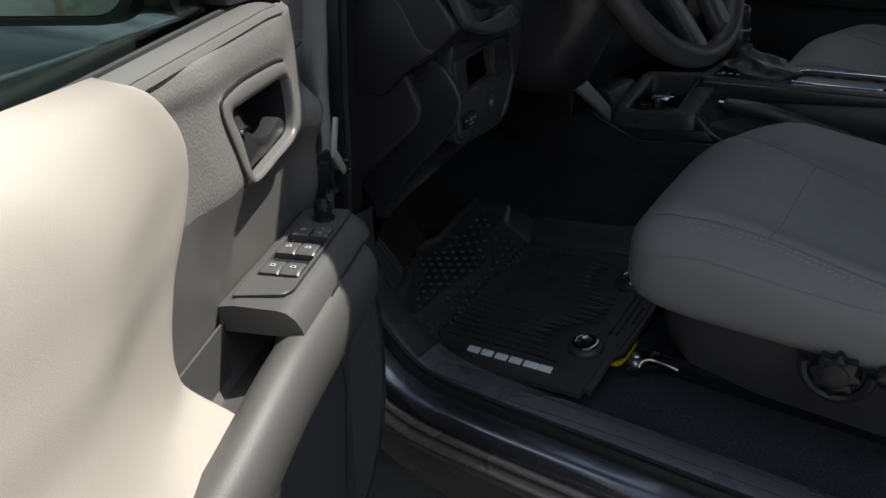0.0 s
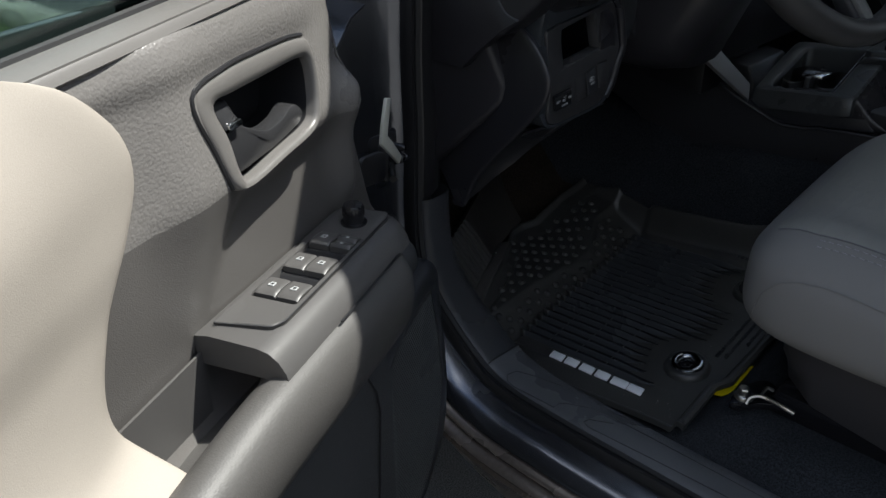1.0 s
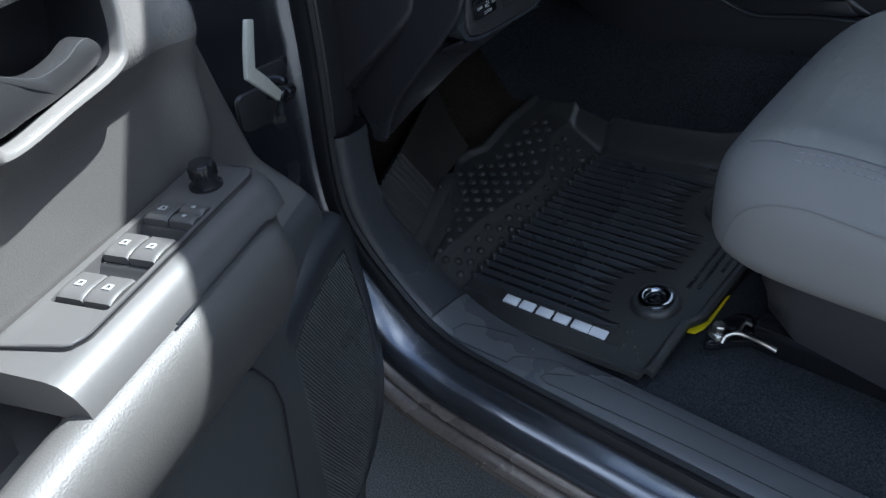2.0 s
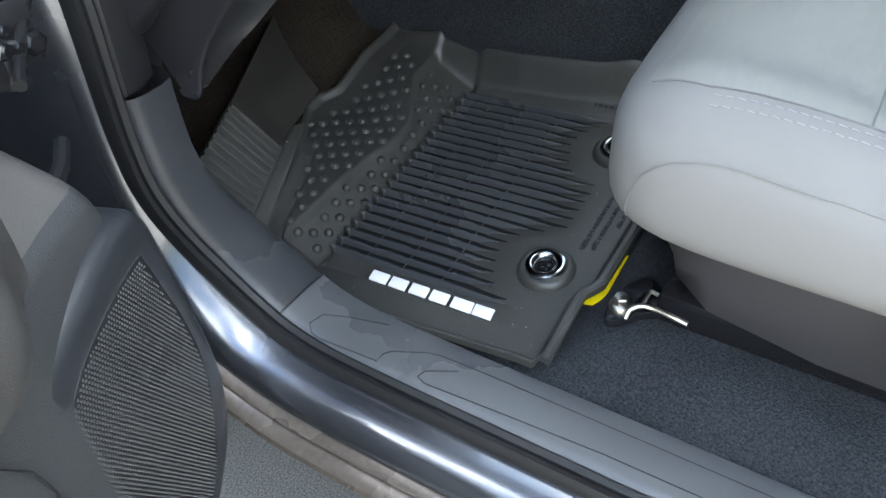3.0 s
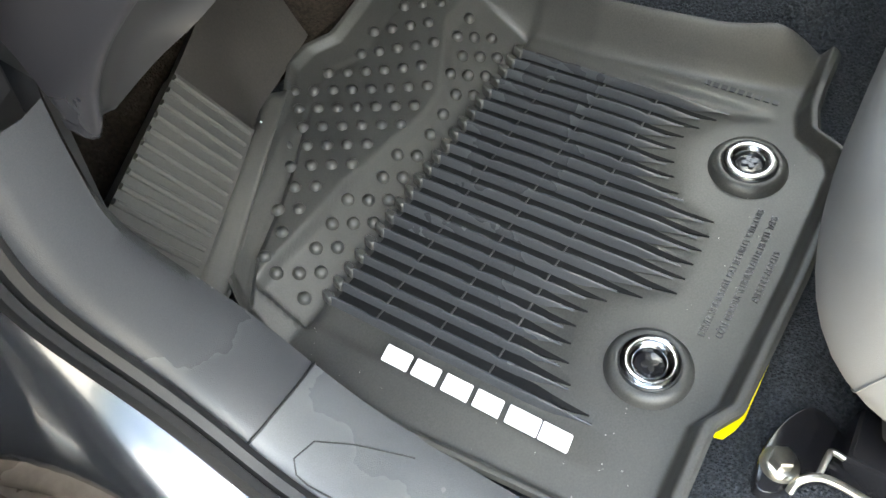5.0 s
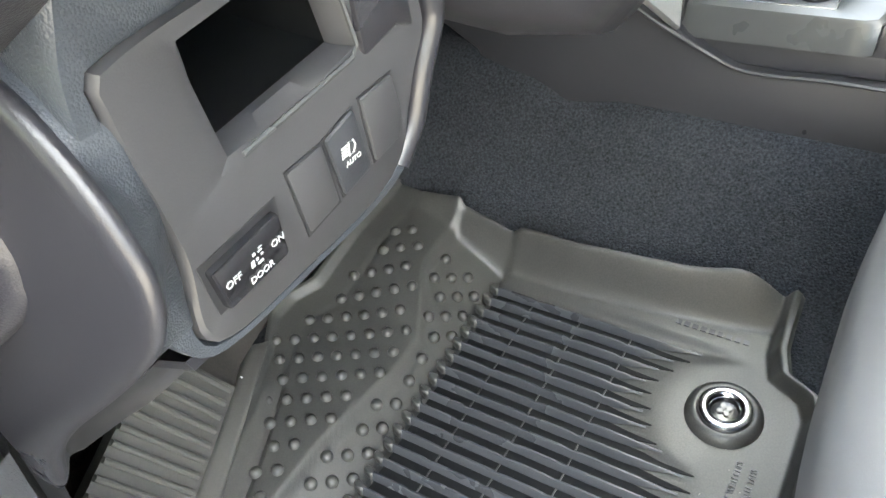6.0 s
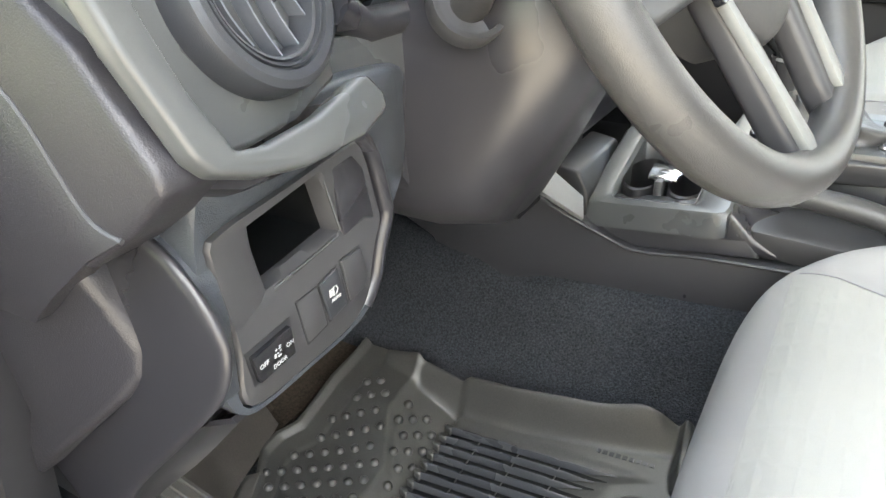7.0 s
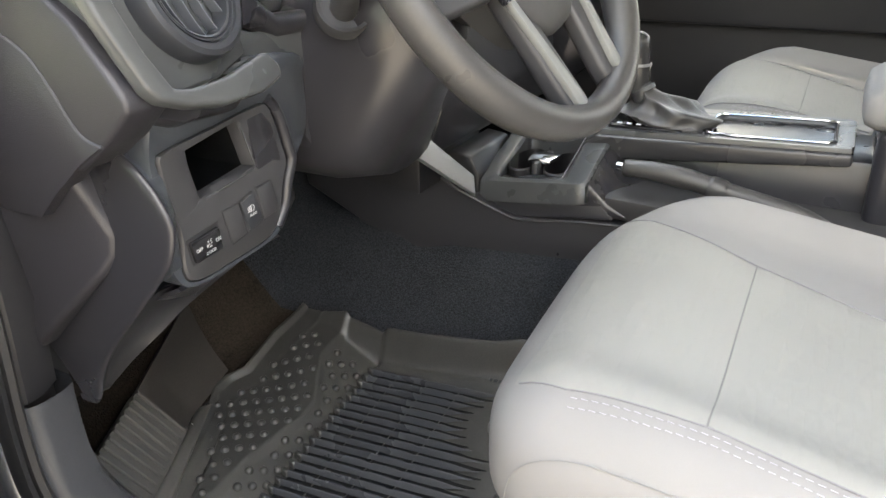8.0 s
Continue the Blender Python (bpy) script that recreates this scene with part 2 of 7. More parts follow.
def grid(fn, nu, nv, thick=None, closed_u=False):
    """A sheet fn(s, t) -> point for s, t in 0..1; thick: a vector or number by which its rim is carried back."""
    bm = bmesh.new()
    vs = [[bm.verts.new(fn(i / nu, j / nv)) for j in range(nv + 1)] for i in range(nu + (0 if closed_u else 1))]
    n = len(vs)
    for i in range(nu):
        for j in range(nv):
            bm.faces.new((vs[i][j], vs[(i + 1) % n][j], vs[(i + 1) % n][j + 1], vs[i][j + 1]))
    if thick is not None:
        off = Vector(thick)
        loop = [vs[i][0] for i in range(nu + 1)] + [vs[nu][j] for j in range(1, nv + 1)] + [vs[i][nv] for i in range(nu - 1, -1, -1)] + [vs[0][j] for j in range(nv - 1, 0, -1)]
        low = [bm.verts.new(v.co + off) for v in loop]
        for k in range(len(loop)):
            bm.faces.new((loop[k], low[k], low[(k + 1) % len(loop)], loop[(k + 1) % len(loop)]))
    return bm


def slab(outline, to3, depth, bevel=0.0, seg=2):
    """A plate: an outline of (a, b) carried by to3(a, b, d) from d = 0 to d = depth; its edges rounded."""
    bm = bmesh.new()
    top = [bm.verts.new(to3(a, b, 0.0)) for a, b in outline]
    low = [bm.verts.new(to3(a, b, depth)) for a, b in outline]
    bm.faces.new(top)
    bm.faces.new(low[::-1])
    n = len(top)
    for i in range(n):
        bm.faces.new((top[i], low[i], low[(i + 1) % n], top[(i + 1) % n]))
    bmesh.ops.recalc_face_normals(bm, faces=bm.faces)
    if bevel:
        bmesh.ops.bevel(bm, geom=list(bm.edges), offset=bevel, segments=seg, affect='EDGES', profile=0.5, clamp_overlap=True)
    return bm


def box(lo, hi, bevel=0.004, seg=2):
    return slab([(lo[0], lo[1]), (hi[0], lo[1]), (hi[0], hi[1]), (lo[0], hi[1])], lambda a, b, d: (a, b, lo[2] + d), hi[2] - lo[2], bevel, seg)


def rounded(a0, b0, a1, b1, r, n=6):
    """Outline of a rectangle with round corners."""
    out = []
    for cx, cy, q in ((a1 - r, b1 - r, 0), (a0 + r, b1 - r, 1), (a0 + r, b0 + r, 2), (a1 - r, b0 + r, 3)):
        for k in range(n + 1):
            w = (q + k / n) * math.pi / 2
            out.append((cx + r * math.cos(w), cy + r * math.sin(w)))
    return out


def smooth_loop(points, n=8, closed=True):
    """Catmull-Rom through points, n steps between each pair."""
    pts = [Vector(p) for p in points]
    out, m = [], len(pts)
    for i in range(m if closed else m - 1):
        if closed:
            a, b, c, d = pts[(i - 1) % m], pts[i], pts[(i + 1) % m], pts[(i + 2) % m]
        else:
            a, b, c, d = pts[max(i - 1, 0)], pts[i], pts[i + 1], pts[min(i + 2, m - 1)]
        for k in range(n):
            t = k / n
            out.append(0.5 * (2 * b + (c - a) * t + (2 * a - 5 * b + 4 * c - d) * t * t + (3 * b - a - 3 * c + d) * t ** 3))
    if not closed:
        out.append(pts[-1])
    return out


def tube(path, r, sides=10, closed=False, cap=True):
    """A round bar along a path; r is a number or one radius for each point."""
    bm = bmesh.new()
    pts = [Vector(p) for p in path]
    n = len(pts)
    rad = [r] * n if isinstance(r, (int, float)) else list(r)
    rings, up = [], None
    for i, p in enumerate(pts):
        a = pts[(i - 1) % n] if closed or i else p
        b = pts[(i + 1) % n] if closed or i < n - 1 else p
        d = (b - a).normalized()
        if up is None:
            up = Vector((0, 0, 1)) if abs(d.z) < 0.9 else Vector((1, 0, 0))
        side = d.cross(up).normalized()
        up = side.cross(d).normalized()
        rings.append([bm.verts.new(p + rad[i] * (math.cos(w) * side + math.sin(w) * up)) for w in (2 * math.pi * k / sides for k in range(sides))])
    for i in range(n if closed else n - 1):
        A, B = rings[i], rings[(i + 1) % n]
        for k in range(sides):
            bm.faces.new((A[k], A[(k + 1) % sides], B[(k + 1) % sides], B[k]))
    if cap and not closed:
        bm.faces.new(rings[0][::-1])
        bm.faces.new(rings[-1])
    return bm


def lathe(profile, to3, sides=32):
    """Turns (radius, height) rows round an axis; to3(x, y, h) lays it in place."""
    bm = bmesh.new()
    rings = []
    for r, h in profile:
        rings.append([bm.verts.new(to3(r * math.cos(w), r * math.sin(w), h)) for w in (2 * math.pi * k / sides for k in range(sides))])
    for A, B in zip(rings, rings[1:]):
        for k in range(sides):
            bm.faces.new((A[k], A[(k + 1) % sides], B[(k + 1) % sides], B[k]))
    bm.faces.new(rings[0][::-1])
    bm.faces.new(rings[-1])
    return bm


def loft(rings, cap=True):
    """Skins a row of closed rings that have the same number of points."""
    bm = bmesh.new()
    vs = [[bm.verts.new(p) for p in ring] for ring in rings]
    n = len(vs[0])
    for A, B in zip(vs, vs[1:]):
        for k in range(n):
            bm.faces.new((A[k], A[(k + 1) % n], B[(k + 1) % n], B[k]))
    if cap:
        bm.faces.new(vs[0][::-1])
        bm.faces.new(vs[-1])
    return bm


def ring_plate(outer, inner, to3, rows):
    """A frame between two loops of the same count: rows of (share from outer to inner, depth)."""
    bm = bmesh.new()
    vs = [[bm.verts.new(to3(a[0] + (b[0] - a[0]) * f, a[1] + (b[1] - a[1]) * f, d)) for a, b in zip(outer, inner)] for f, d in rows]
    n = len(outer)
    for A, B in zip(vs, vs[1:]):
        for k in range(n):
            bm.faces.new((A[k], A[(k + 1) % n], B[(k + 1) % n], B[k]))
    return bm


def loop2(points, n=5):
    return [tuple(p.to_2d()) for p in smooth_loop([Vector(p + (0,)) for p in points], n)]


def resample(outline, n):
    """n points at even steps along a closed outline, first the one nearest to the lower left."""
    pts = [Vector(p) for p in outline]
    k = min(range(len(pts)), key=lambda i: pts[i].x + pts[i].y)
    pts = pts[k:] + pts[:k]
    area = sum(a.x * b.y - b.x * a.y for a, b in zip(pts, pts[1:] + pts[:1]))
    if area < 0:
        pts = [pts[0]] + pts[:0:-1]
    seg = [(b - a).length for a, b in zip(pts, pts[1:] + pts[:1])]
    total, out = sum(seg), []
    for i in range(n):
        s, j = total * i / n, 0
        while s > seg[j]:
            s -= seg[j]
            j += 1
        a, b = pts[j], pts[(j + 1) % len(pts)]
        out.append(tuple(a + (b - a) * (s / seg[j])))
    return out


def step(a, b, x):
    t = min(1.0, max(0.0, (x - a) / (b - a)))
    return t * t * (3 - 2 * t)


def lerp(rows, x):
    """Straight lines between rows of (x, value)."""
    if x <= rows[0][0]:
        return rows[0][1]
    for (a, va), (b, vb) in zip(rows, rows[1:]):
        if x <= b:
            return va + (vb - va) * (x - a) / (b - a)
    return rows[-1][1]


def lettering(text, size, m, mat, parent, name="lettering", depth=0.00015, label=""):
    """Words in the built-in font as a mesh; m: the pose of the middle of the words."""
    c = bpy.data.curves.new(name, 'FONT')
    c.body, c.size, c.extrude, c.align_x, c.align_y = text, size, depth, 'CENTER', 'CENTER'
    c.resolution_u = 3
    ob = bpy.data.objects.new(name, c)
    scene.collection.objects.link(ob)
    bpy.context.view_layer.update()
    me = bpy.data.meshes.new_from_object(ob.evaluated_get(bpy.context.evaluated_depsgraph_get()))
    bpy.data.objects.remove(ob)
    me.transform(m)
    me.materials.clear()
    return part_mesh(name, me, mat, parent, label, smooth=0)


# ---- ground and distance ----
def plain(name, x0, y0, x1, y1, z, mat, n=1):
    return part(name, grid(lambda s, t: (x0 + (x1 - x0) * s, y0 + (y1 - y0) * t, z), n, n), mat, smooth=0)


ground = plain("ground", -400, -400, 400, 400, 0.0, M_ASPHALT)
tagged(ground, "grey asphalt of a parking lot", "ground", kind="structure")
lawn = part("lawn", box((-60, 3.4, -0.02), (60, 60, 0.09), 0.02), M_GRASS)
tagged(lawn, "green lawn beyond the parking lot", "lawn", kind="structure")

# ---- the cab ----
MAT_X, MAT_Y = 0.14, -0.07
# where the studded slope of the mat folds: (x, y)
MAT_FOLD = [(0.63, 0.710), (0.757, 0.7045), (0.81, 0.6965), (0.855, 0.690), (0.885, 0.692), (0.905, 0.702), (0.95, 0.726)]


def floor_z(x, y):
    """The footwell's own slope: it climbs inboard and falls slightly forward."""
    return 0.6 + MAT_X * (x - 0.65) + MAT_Y * (y - 0.6)


def toe(y, x=0.8):
    """How far the toe board stands over the footwell's slope."""
    bend = lerp(MAT_FOLD, x)
    return 0.58 * max(0.0, min(y, bend) - 0.664) + 0.15 * max(0.0, y - bend)


def carpet_z(x, y):
    z = floor_z(min(x, 1.03), max(0.33, min(y, 0.86))) - 0.012 + 0.02 * step(0.37, 0.33, y) * step(0.615, 0.66, x)
    z += toe(min(y, 0.86)) + 1.1 * max(0.0, y - 0.86)
    z += 0.148 * step(1.022, 1.150, x) + 0.09 * max(0.0, x - 1.16)
    return z


floor = part("floor", grid(lambda s, t: (0.55 + 0.85 * s, -0.75 + 1.95 * t, carpet_z(0.55 + 0.85 * s, -0.75 + 1.95 * t)), 60, 110, (0, 0, -0.03)), M_CARPET)
tagged(floor, "dark blue-grey carpeted cab floor and tunnel", "carpet", kind="structure")
floor_far = part("floor_passenger", box((1.4, -0.75, 0.55), (2.15, 1.1, 0.668), 0.01), M_CARPET)
tagged(floor_far, "dark carpeted floor on the passenger side", "carpet", kind="structure")

# Path of the door opening, from the rear along the sill and up the front pillar: (y, z).
OPENING = [p.to_tuple() for p in smooth_loop([(-0.72, 0.612), (-0.3, 0.612), (0.2, 0.612), (0.48, 0.611), (0.58, 0.618), (0.635, 0.645), (0.68, 0.70), (0.706, 0.765),
                                              (0.716, 0.84), (0.713, 0.95), (0.713, 1.08), (0.695, 1.24), (0.60, 1.44), (0.45, 1.64)], 8, closed=False)]


def opening_at(i):
    (ya, za), (yb, zb) = OPENING[max(i - 1, 0)], OPENING[min(i + 1, len(OPENING) - 1)]
    d = Vector((yb - ya, zb - za)).normalized()
    return Vector(OPENING[i]), Vector((d.y, -d.x)), step(0.62, 0.80, OPENING[i][1])


def along_opening(profile, first=0, last=None, sides=True):
    """Sweeps rows of ((x, out) on the sill, (x, out) on the pillar) along the door opening; out: away from the opening."""
    rows = range(first, len(OPENING) if last is None else last)
    bm = bmesh.new()
    vs = []
    for i in rows:
        p, n, k = opening_at(i)
        ring = []
        for (xa, oa), (xb, ob_) in profile:
            x, o = xa + (xb - xa) * k, oa + (ob_ - oa) * k
            ring.append(bm.verts.new((x, p.x + n.x * o, p.y + n.y * o)))
        vs.append(ring)
    for A, B in zip(vs, vs[1:]):
        for k in range(len(profile) - 1):
            bm.faces.new((A[k], A[k + 1], B[k + 1], B[k]))
    return bm


truck = empty("truck_body", (0.5, 0.0, 0.3))
tagged(truck, "blue-grey metallic pickup truck cab with open door frame", "truck", kind="structure")
part("door_sill_panel", along_opening([((0.512, 0.0), (0.488, 0.0)), ((0.500, 0.0015), (0.478, 0.003)), ((0.488, 0.0040), (0.468, 0.011)), ((0.478, 0.0075), (0.456, 0.024)),
                                      ((0.470, 0.0130), (0.440, 0.040)), ((0.4662, 0.0210), (0.420, 0.056)), ((0.4665, 0.030), (0.395, 0.071)), ((0.475, 0.036), (0.36, 0.085))]), M_PAINT, truck,
     "blue-grey metallic painted sill and front pillar")
part("rocker_flange", along_opening([((0.480, 0.033), (0.36, 0.07)), ((0.462, 0.036), (0.355, 0.075)), ((0.458, 0.040), (0.35, 0.08)), ((0.461, 0.046), (0.35, 0.085)), ((0.450, 0.048), (0.345, 0.088)), ((0.445, 0.052), (0.34, 0.092)),
                                    ((0.448, 0.058), (0.34, 0.096)), ((0.446, 0.064), (0.335, 0.1)), ((0.452, 0.070), (0.335, 0.11)), ((0.48, 0.10), (0.34, 0.13)), ((0.51, 0.16), (0.35, 0.16)), ((0.60, 0.30), (0.36, 0.2))], 0, 50), M_ROCKER, truck, "brown-black undercoated rocker flange")
part("roof", grid(lambda s, t: (0.59 + 1.60 * s, -1.50 + 1.95 * t, 1.78 + 0.05 * math.sin(math.pi * s)), 20, 8, (0, 0, 0.03)), M_PAINT, truck)
part("headliner", grid(lambda s, t: (0.60 + 1.5 * s, -1.44 + 1.83 * t, 1.755 + 0.05 * math.sin(math.pi * s)), 16, 8), M_HEADLINER, truck)
part("rear_wall", box((0.50, -1.50, 0.5), (2.2, -1.46, 1.76), 0.01), M_WALL, truck)
part("firewall", box((0.50, 1.18, 0.5), (2.2, 1.22, 1.10), 0.01), M_WALL, truck)
part("cowl_panel", box((0.50, 1.12, 1.09), (2.2, 1.185, 1.199), 0.005), M_WALL, truck)
part("front_pillar", tube([(0.53, 0.72, 1.18), (0.54, 0.60, 1.36), (0.60, 0.42, 1.77)], [0.035, 0.033, 0.03], 12), M_BLACK, truck)
part("rear_side", box((0.455, -1.50, 0.45), (0.53, -0.57, 1.20), 0.03), M_PAINT, truck, "rear side of the cab")
part("rear_corner", box((0.50, -1.50, 1.18), (0.58, -1.38, 1.78), 0.02), M_PAINT, truck)
part("rear_side", box((2.15, -1.50, 0.45), (2.225, -0.75, 1.20), 0.03), M_PAINT, truck, "rear side of the cab")
part("rear_floor", box((0.52, -1.48, 0.50), (2.16, -0.74, 0.60), 0.01), M_CARPET, truck)
for x0, x1, y0, y1, z0, z1 in ((0.455, 0.53, -3.4, -1.54, 0.55, 1.20), (2.15, 2.225, -3.4, -1.54, 0.55, 1.20), (0.53, 2.15, -3.4, -3.33, 0.55, 1.20), (0.53, 2.15, -1.60, -1.54, 0.70, 1.20), (0.53, 2.15, -3.33, -1.60, 0.66, 0.72)):
    part("bed_panel", box((x0, y0, z0), (x1, y1, z1), 0.02), M_PAINT, truck, "panel of the load bed behind the cab")
part("front_fender", loft([[Vector((2.68 - x - 0.10 * max(0.0, y - 1.6) ** 2, y, z - 0.035 * max(0.0, y - 1.1))) for x, z in ((0.54, 1.150), (0.47, 1.140), (0.405, 1.112), (0.362, 1.060), (0.342, 0.95), (0.335, 0.70), (0.36, 0.45), (0.54, 0.45))] for y in (0.8, 1.1, 1.5, 1.9, 2.2)]), M_PAINT, truck, "blue-grey painted front fender", smooth=60)
part("nose", box((0.42, 2.14, 0.45), (2.26, 2.32, 1.10), 0.06, 3), M_PAINT, truck, "front of the truck")
for wx in (0.44, 2.02):
    for wy in (1.62, -2.35):
        tyre = part("wheel", lathe([(0.39, 0.0), (0.39, 0.20), (0.36, 0.23), (0.25, 0.23), (0.24, 0.18), (0.05, 0.17)] if wx < 1 else [(0.05, 0.05), (0.24, 0.05), (0.25, 0.0), (0.36, 0.0), (0.39, 0.03), (0.39, 0.23)], lambda a, b, h: (wx + 0.22 - h, wy + a, 0.39 + b), 32), M_SEAL, truck, "black tyre")
part("rear_pillar", box((0.47, -0.56, 0.6), (0.53, -0.44, 1.70), 0.02), M_PAINT, truck)
part("cowl_side", box((0.48, 0.745, 0.58), (0.58, 1.2, 1.09), 0.01), M_WALL, truck)
part("windscreen", slab([(0.60, 0.0), (2.12, 0.0), (2.08, 1.0), (0.64, 1.0)], lambda a, b, d: (a, 1.16 - 0.71 * b, 1.20 + 0.575 * b + d), 0.006), M_SCREEN, truck, "clear windscreen", smooth=0)
# Added unseen block that keeps the sun off the passenger seat.
part("sun_block", box((2.14, -0.5, 1.40), (2.20, 0.45, 1.78), 0.02), M_BLACK, truck)
part("far_pillar", tube([(2.17, 0.98, 1.15), (2.15, 0.70, 1.40), (2.10, 0.42, 1.77)], 0.035, 10), M_BLACK, truck)
FENDER = [(0.545, 1.150), (0.47, 1.140), (0.435, 1.128), (0.405, 1.112), (0.380, 1.088), (0.362, 1.060), (0.350, 1.02), (0.342, 0.95), (0.338, 0.85), (0.335, 0.70), (0.34, 0.55), (0.36, 0.45), (0.47, 0.45)]
part("fender", loft([[Vector((x + 0.10 * max(0.0, y - 1.6) ** 2, y, z - 0.035 * max(0.0, y - 1.1) - (0.06 * max(0.0, y - 1.7) ** 2 if z > 1 else 0))) for x, z in FENDER] for y in (0.782, 0.79, 0.82, 0.95, 1.1, 1.3, 1.5, 1.7, 1.9, 2.1, 2.2)]), M_PAINT, truck, "blue-grey painted front fender", smooth=60)
# Unseen behind the door; added to keep light off the pillar.
part("fender_lip", grid(lambda s, t: (lerp([(0.0, 0.42), (0.1, 0.40), (0.2, 0.362), (0.4, 0.342), (0.7, 0.335), (1.0, 0.36)], s), 0.705 + 0.085 * t, lerp([(0.0, 1.121), (0.1, 1.11), (0.2, 1.06), (0.4, 0.95), (0.7, 0.70), (1.0, 0.45)], s)), 30, 4, (0.004, 0, 0)), M_PAINT, truck, "rear lip of the front fender")
part("hood", box((0.54, 1.17, 1.08), (2.2, 2.2, 1.145), 0.03), M_PAINT, truck)
far_door = empty("passenger_door", (2.12, 0.0, 0.6))
tagged(far_door, "closed passenger door with dark inner panel", "car door", kind="structure")
part("inner_panel", slab([(-0.75, 0.6), (1.18, 0.6), (1.18, 1.16), (-0.75, 1.19)], lambda a, b, d: (2.10 + 0.05 * step(0.95, 0.75, b) + d, a, b), 0.09, 0.01), M_WALL, far_door, "dark grey grained inner panel")
part("arm_rest", slab(rounded(-0.4, 0.84, 0.35, 0.92, 0.03), lambda a, b, d: (2.04 + d, a, b), 0.08, 0.015), M_DASH, far_door)
part("window", slab([(-0.5, 1.16), (0.9, 1.16), (0.45, 1.54), (-0.5, 1.54)], lambda a, b, d: (2.165 - 0.05 * (b - 1.16) + d, a, b), 0.005), M_SCREEN, far_door, "closed side window", smooth=0)
part("upper_pad", slab(rounded(-0.72, 1.0, 0.9, 1.17, 0.04), lambda a, b, d: (2.075 + d, a, b), 0.05, 0.015), M_BLACK, far_door)

seal = part("weatherstrip", along_opening([((0.507, 0.004), (0.481, 0.004)), ((0.505, -0.006), (0.479, -0.006)), ((0.509, -0.014), (0.482, -0.015)), ((0.515, -0.012), (0.487, -0.014)),
                                           ((0.5165, -0.006), (0.489, -0.007)), ((0.518, -0.012), (0.491, -0.013)), ((0.524, -0.013), (0.496, -0.015)), ((0.529, -0.008), (0.501, -0.01)), ((0.530, 0.004), (0.503, 0.004))]), M_SEAL)
tagged(seal, "black rubber weatherstrip round the door opening", "weatherstrip", kind="structure")

# Sill cover, in front of which the kick panel sweeps up the pillar.
SEAM = next(i for i, (y, z) in enumerate(OPENING) if y > 0.612)
SILL = [((0.527, 0.006), (0.498, 0.01)), ((0.5275, -0.002), (0.499, -0.006)), ((0.531, -0.006), (0.504, -0.013)), ((0.540, -0.008), (0.514, -0.016)), ((0.572, -0.006), (0.536, -0.016)),
        ((0.590, -0.001), (0.549, -0.012)), ((0.604, 0.006), (0.556, 0.0)), ((0.609, 0.03), (0.558, 0.05))]
sill_cover = empty("sill_cover", (0.56, 0.2, 0.61))
tagged(sill_cover, "dark grey plastic scuff plate with embossed outlines", "sill cover")
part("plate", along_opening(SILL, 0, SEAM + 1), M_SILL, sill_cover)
kick_panel = empty("kick_panel", (0.56, 0.68, 0.65))
tagged(kick_panel, "dark grey plastic kick panel rising to the front pillar", "kick panel")
top_kick = next(i for i, (y, z) in enumerate(OPENING) if z > 0.862)
# Darker copy of the sill plastic carries the shade here.
part("cover", along_opening([((x1, o1 + 0.0015), (x2, o2)) for (x1, o1), (x2, o2) in SILL], SEAM, top_kick + 1), M_SILLSHADE, kick_panel)
(seam_a, seam_n, _), = [opening_at(SEAM)]
part("joint", tube([(x, seam_a.x + seam_n.x * (o - 0.0004), seam_a.y + seam_n.y * (o - 0.0004)) for (x, o), _ in SILL[1:-1]], 0.0011, 6), M_SEAL, kick_panel, "dark joint to the scuff plate")
part("pillar_trim", along_opening([((0.524, 0.01), (0.500, 0.012)), ((0.524, -0.002), (0.501, -0.002)), ((0.534, -0.006), (0.507, -0.007)), ((0.55, -0.005), (0.524, -0.006)), ((0.57, 0.0), (0.545, 0.004)), ((0.585, 0.03), (0.552, 0.05))], top_kick, None), M_BLACK, kick_panel,
     "black pillar trim above the kick panel")


SILL_RISE = [(y, z - 0.612) for y, z in OPENING if z < 0.66]


# Embossing drawn in black, its shade put into the colour.
def sill_ridge(points, r=0.0006):
    path = [Vector((x, y, lerp([(0.527, 0.616), (0.531, 0.6182), (0.54, 0.6202), (0.572, 0.6182), (0.59, 0.6132)], x) + lerp(SILL_RISE, y))) for x, y in points]
    return part("emboss_shade", tube(path, r, 6), M_SEAL, sill_cover)


sill_ridge([(0.587, 0.525), (0.571, 0.562), (0.557, 0.584), (0.540, 0.587), (0.533, 0.580), (0.532, 0.570), (0.538, 0.506), (0.549, 0.506), (0.556, 0.500), (0.573, 0.470), (0.577, 0.455), (0.579, 0.39), (0.580, 0.10), (0.580, -0.4)])
sill_ridge([(0.567, 0.433), (0.551, 0.460), (0.542, 0.462), (0.538, 0.453), (0.543, 0.373), (0.548, 0.28), (0.550, 0.10), (0.550, -0.4)])

# ---- foot rest, toe board ----
foot_rest = empty("foot_rest", (0.65, 0.78, 0.66))
tagged(foot_rest, "ribbed grey rubber foot rest beside the kick panel", "foot rest")


def rest(s, t):
    """s along the floor from the sill inboard, t up towards the firewall."""
    return Vector((0.600, 0.722, 0.640)).lerp(Vector((0.751, 0.794, 0.6445)), s) + Vector((-0.042, 0.027, 0.080)) * t


part("pad", grid(lambda s, t: rest(-0.34 + 1.34 * s, t), 12, 10, (0, 0.02, -0.02)), M_PAD, foot_rest)
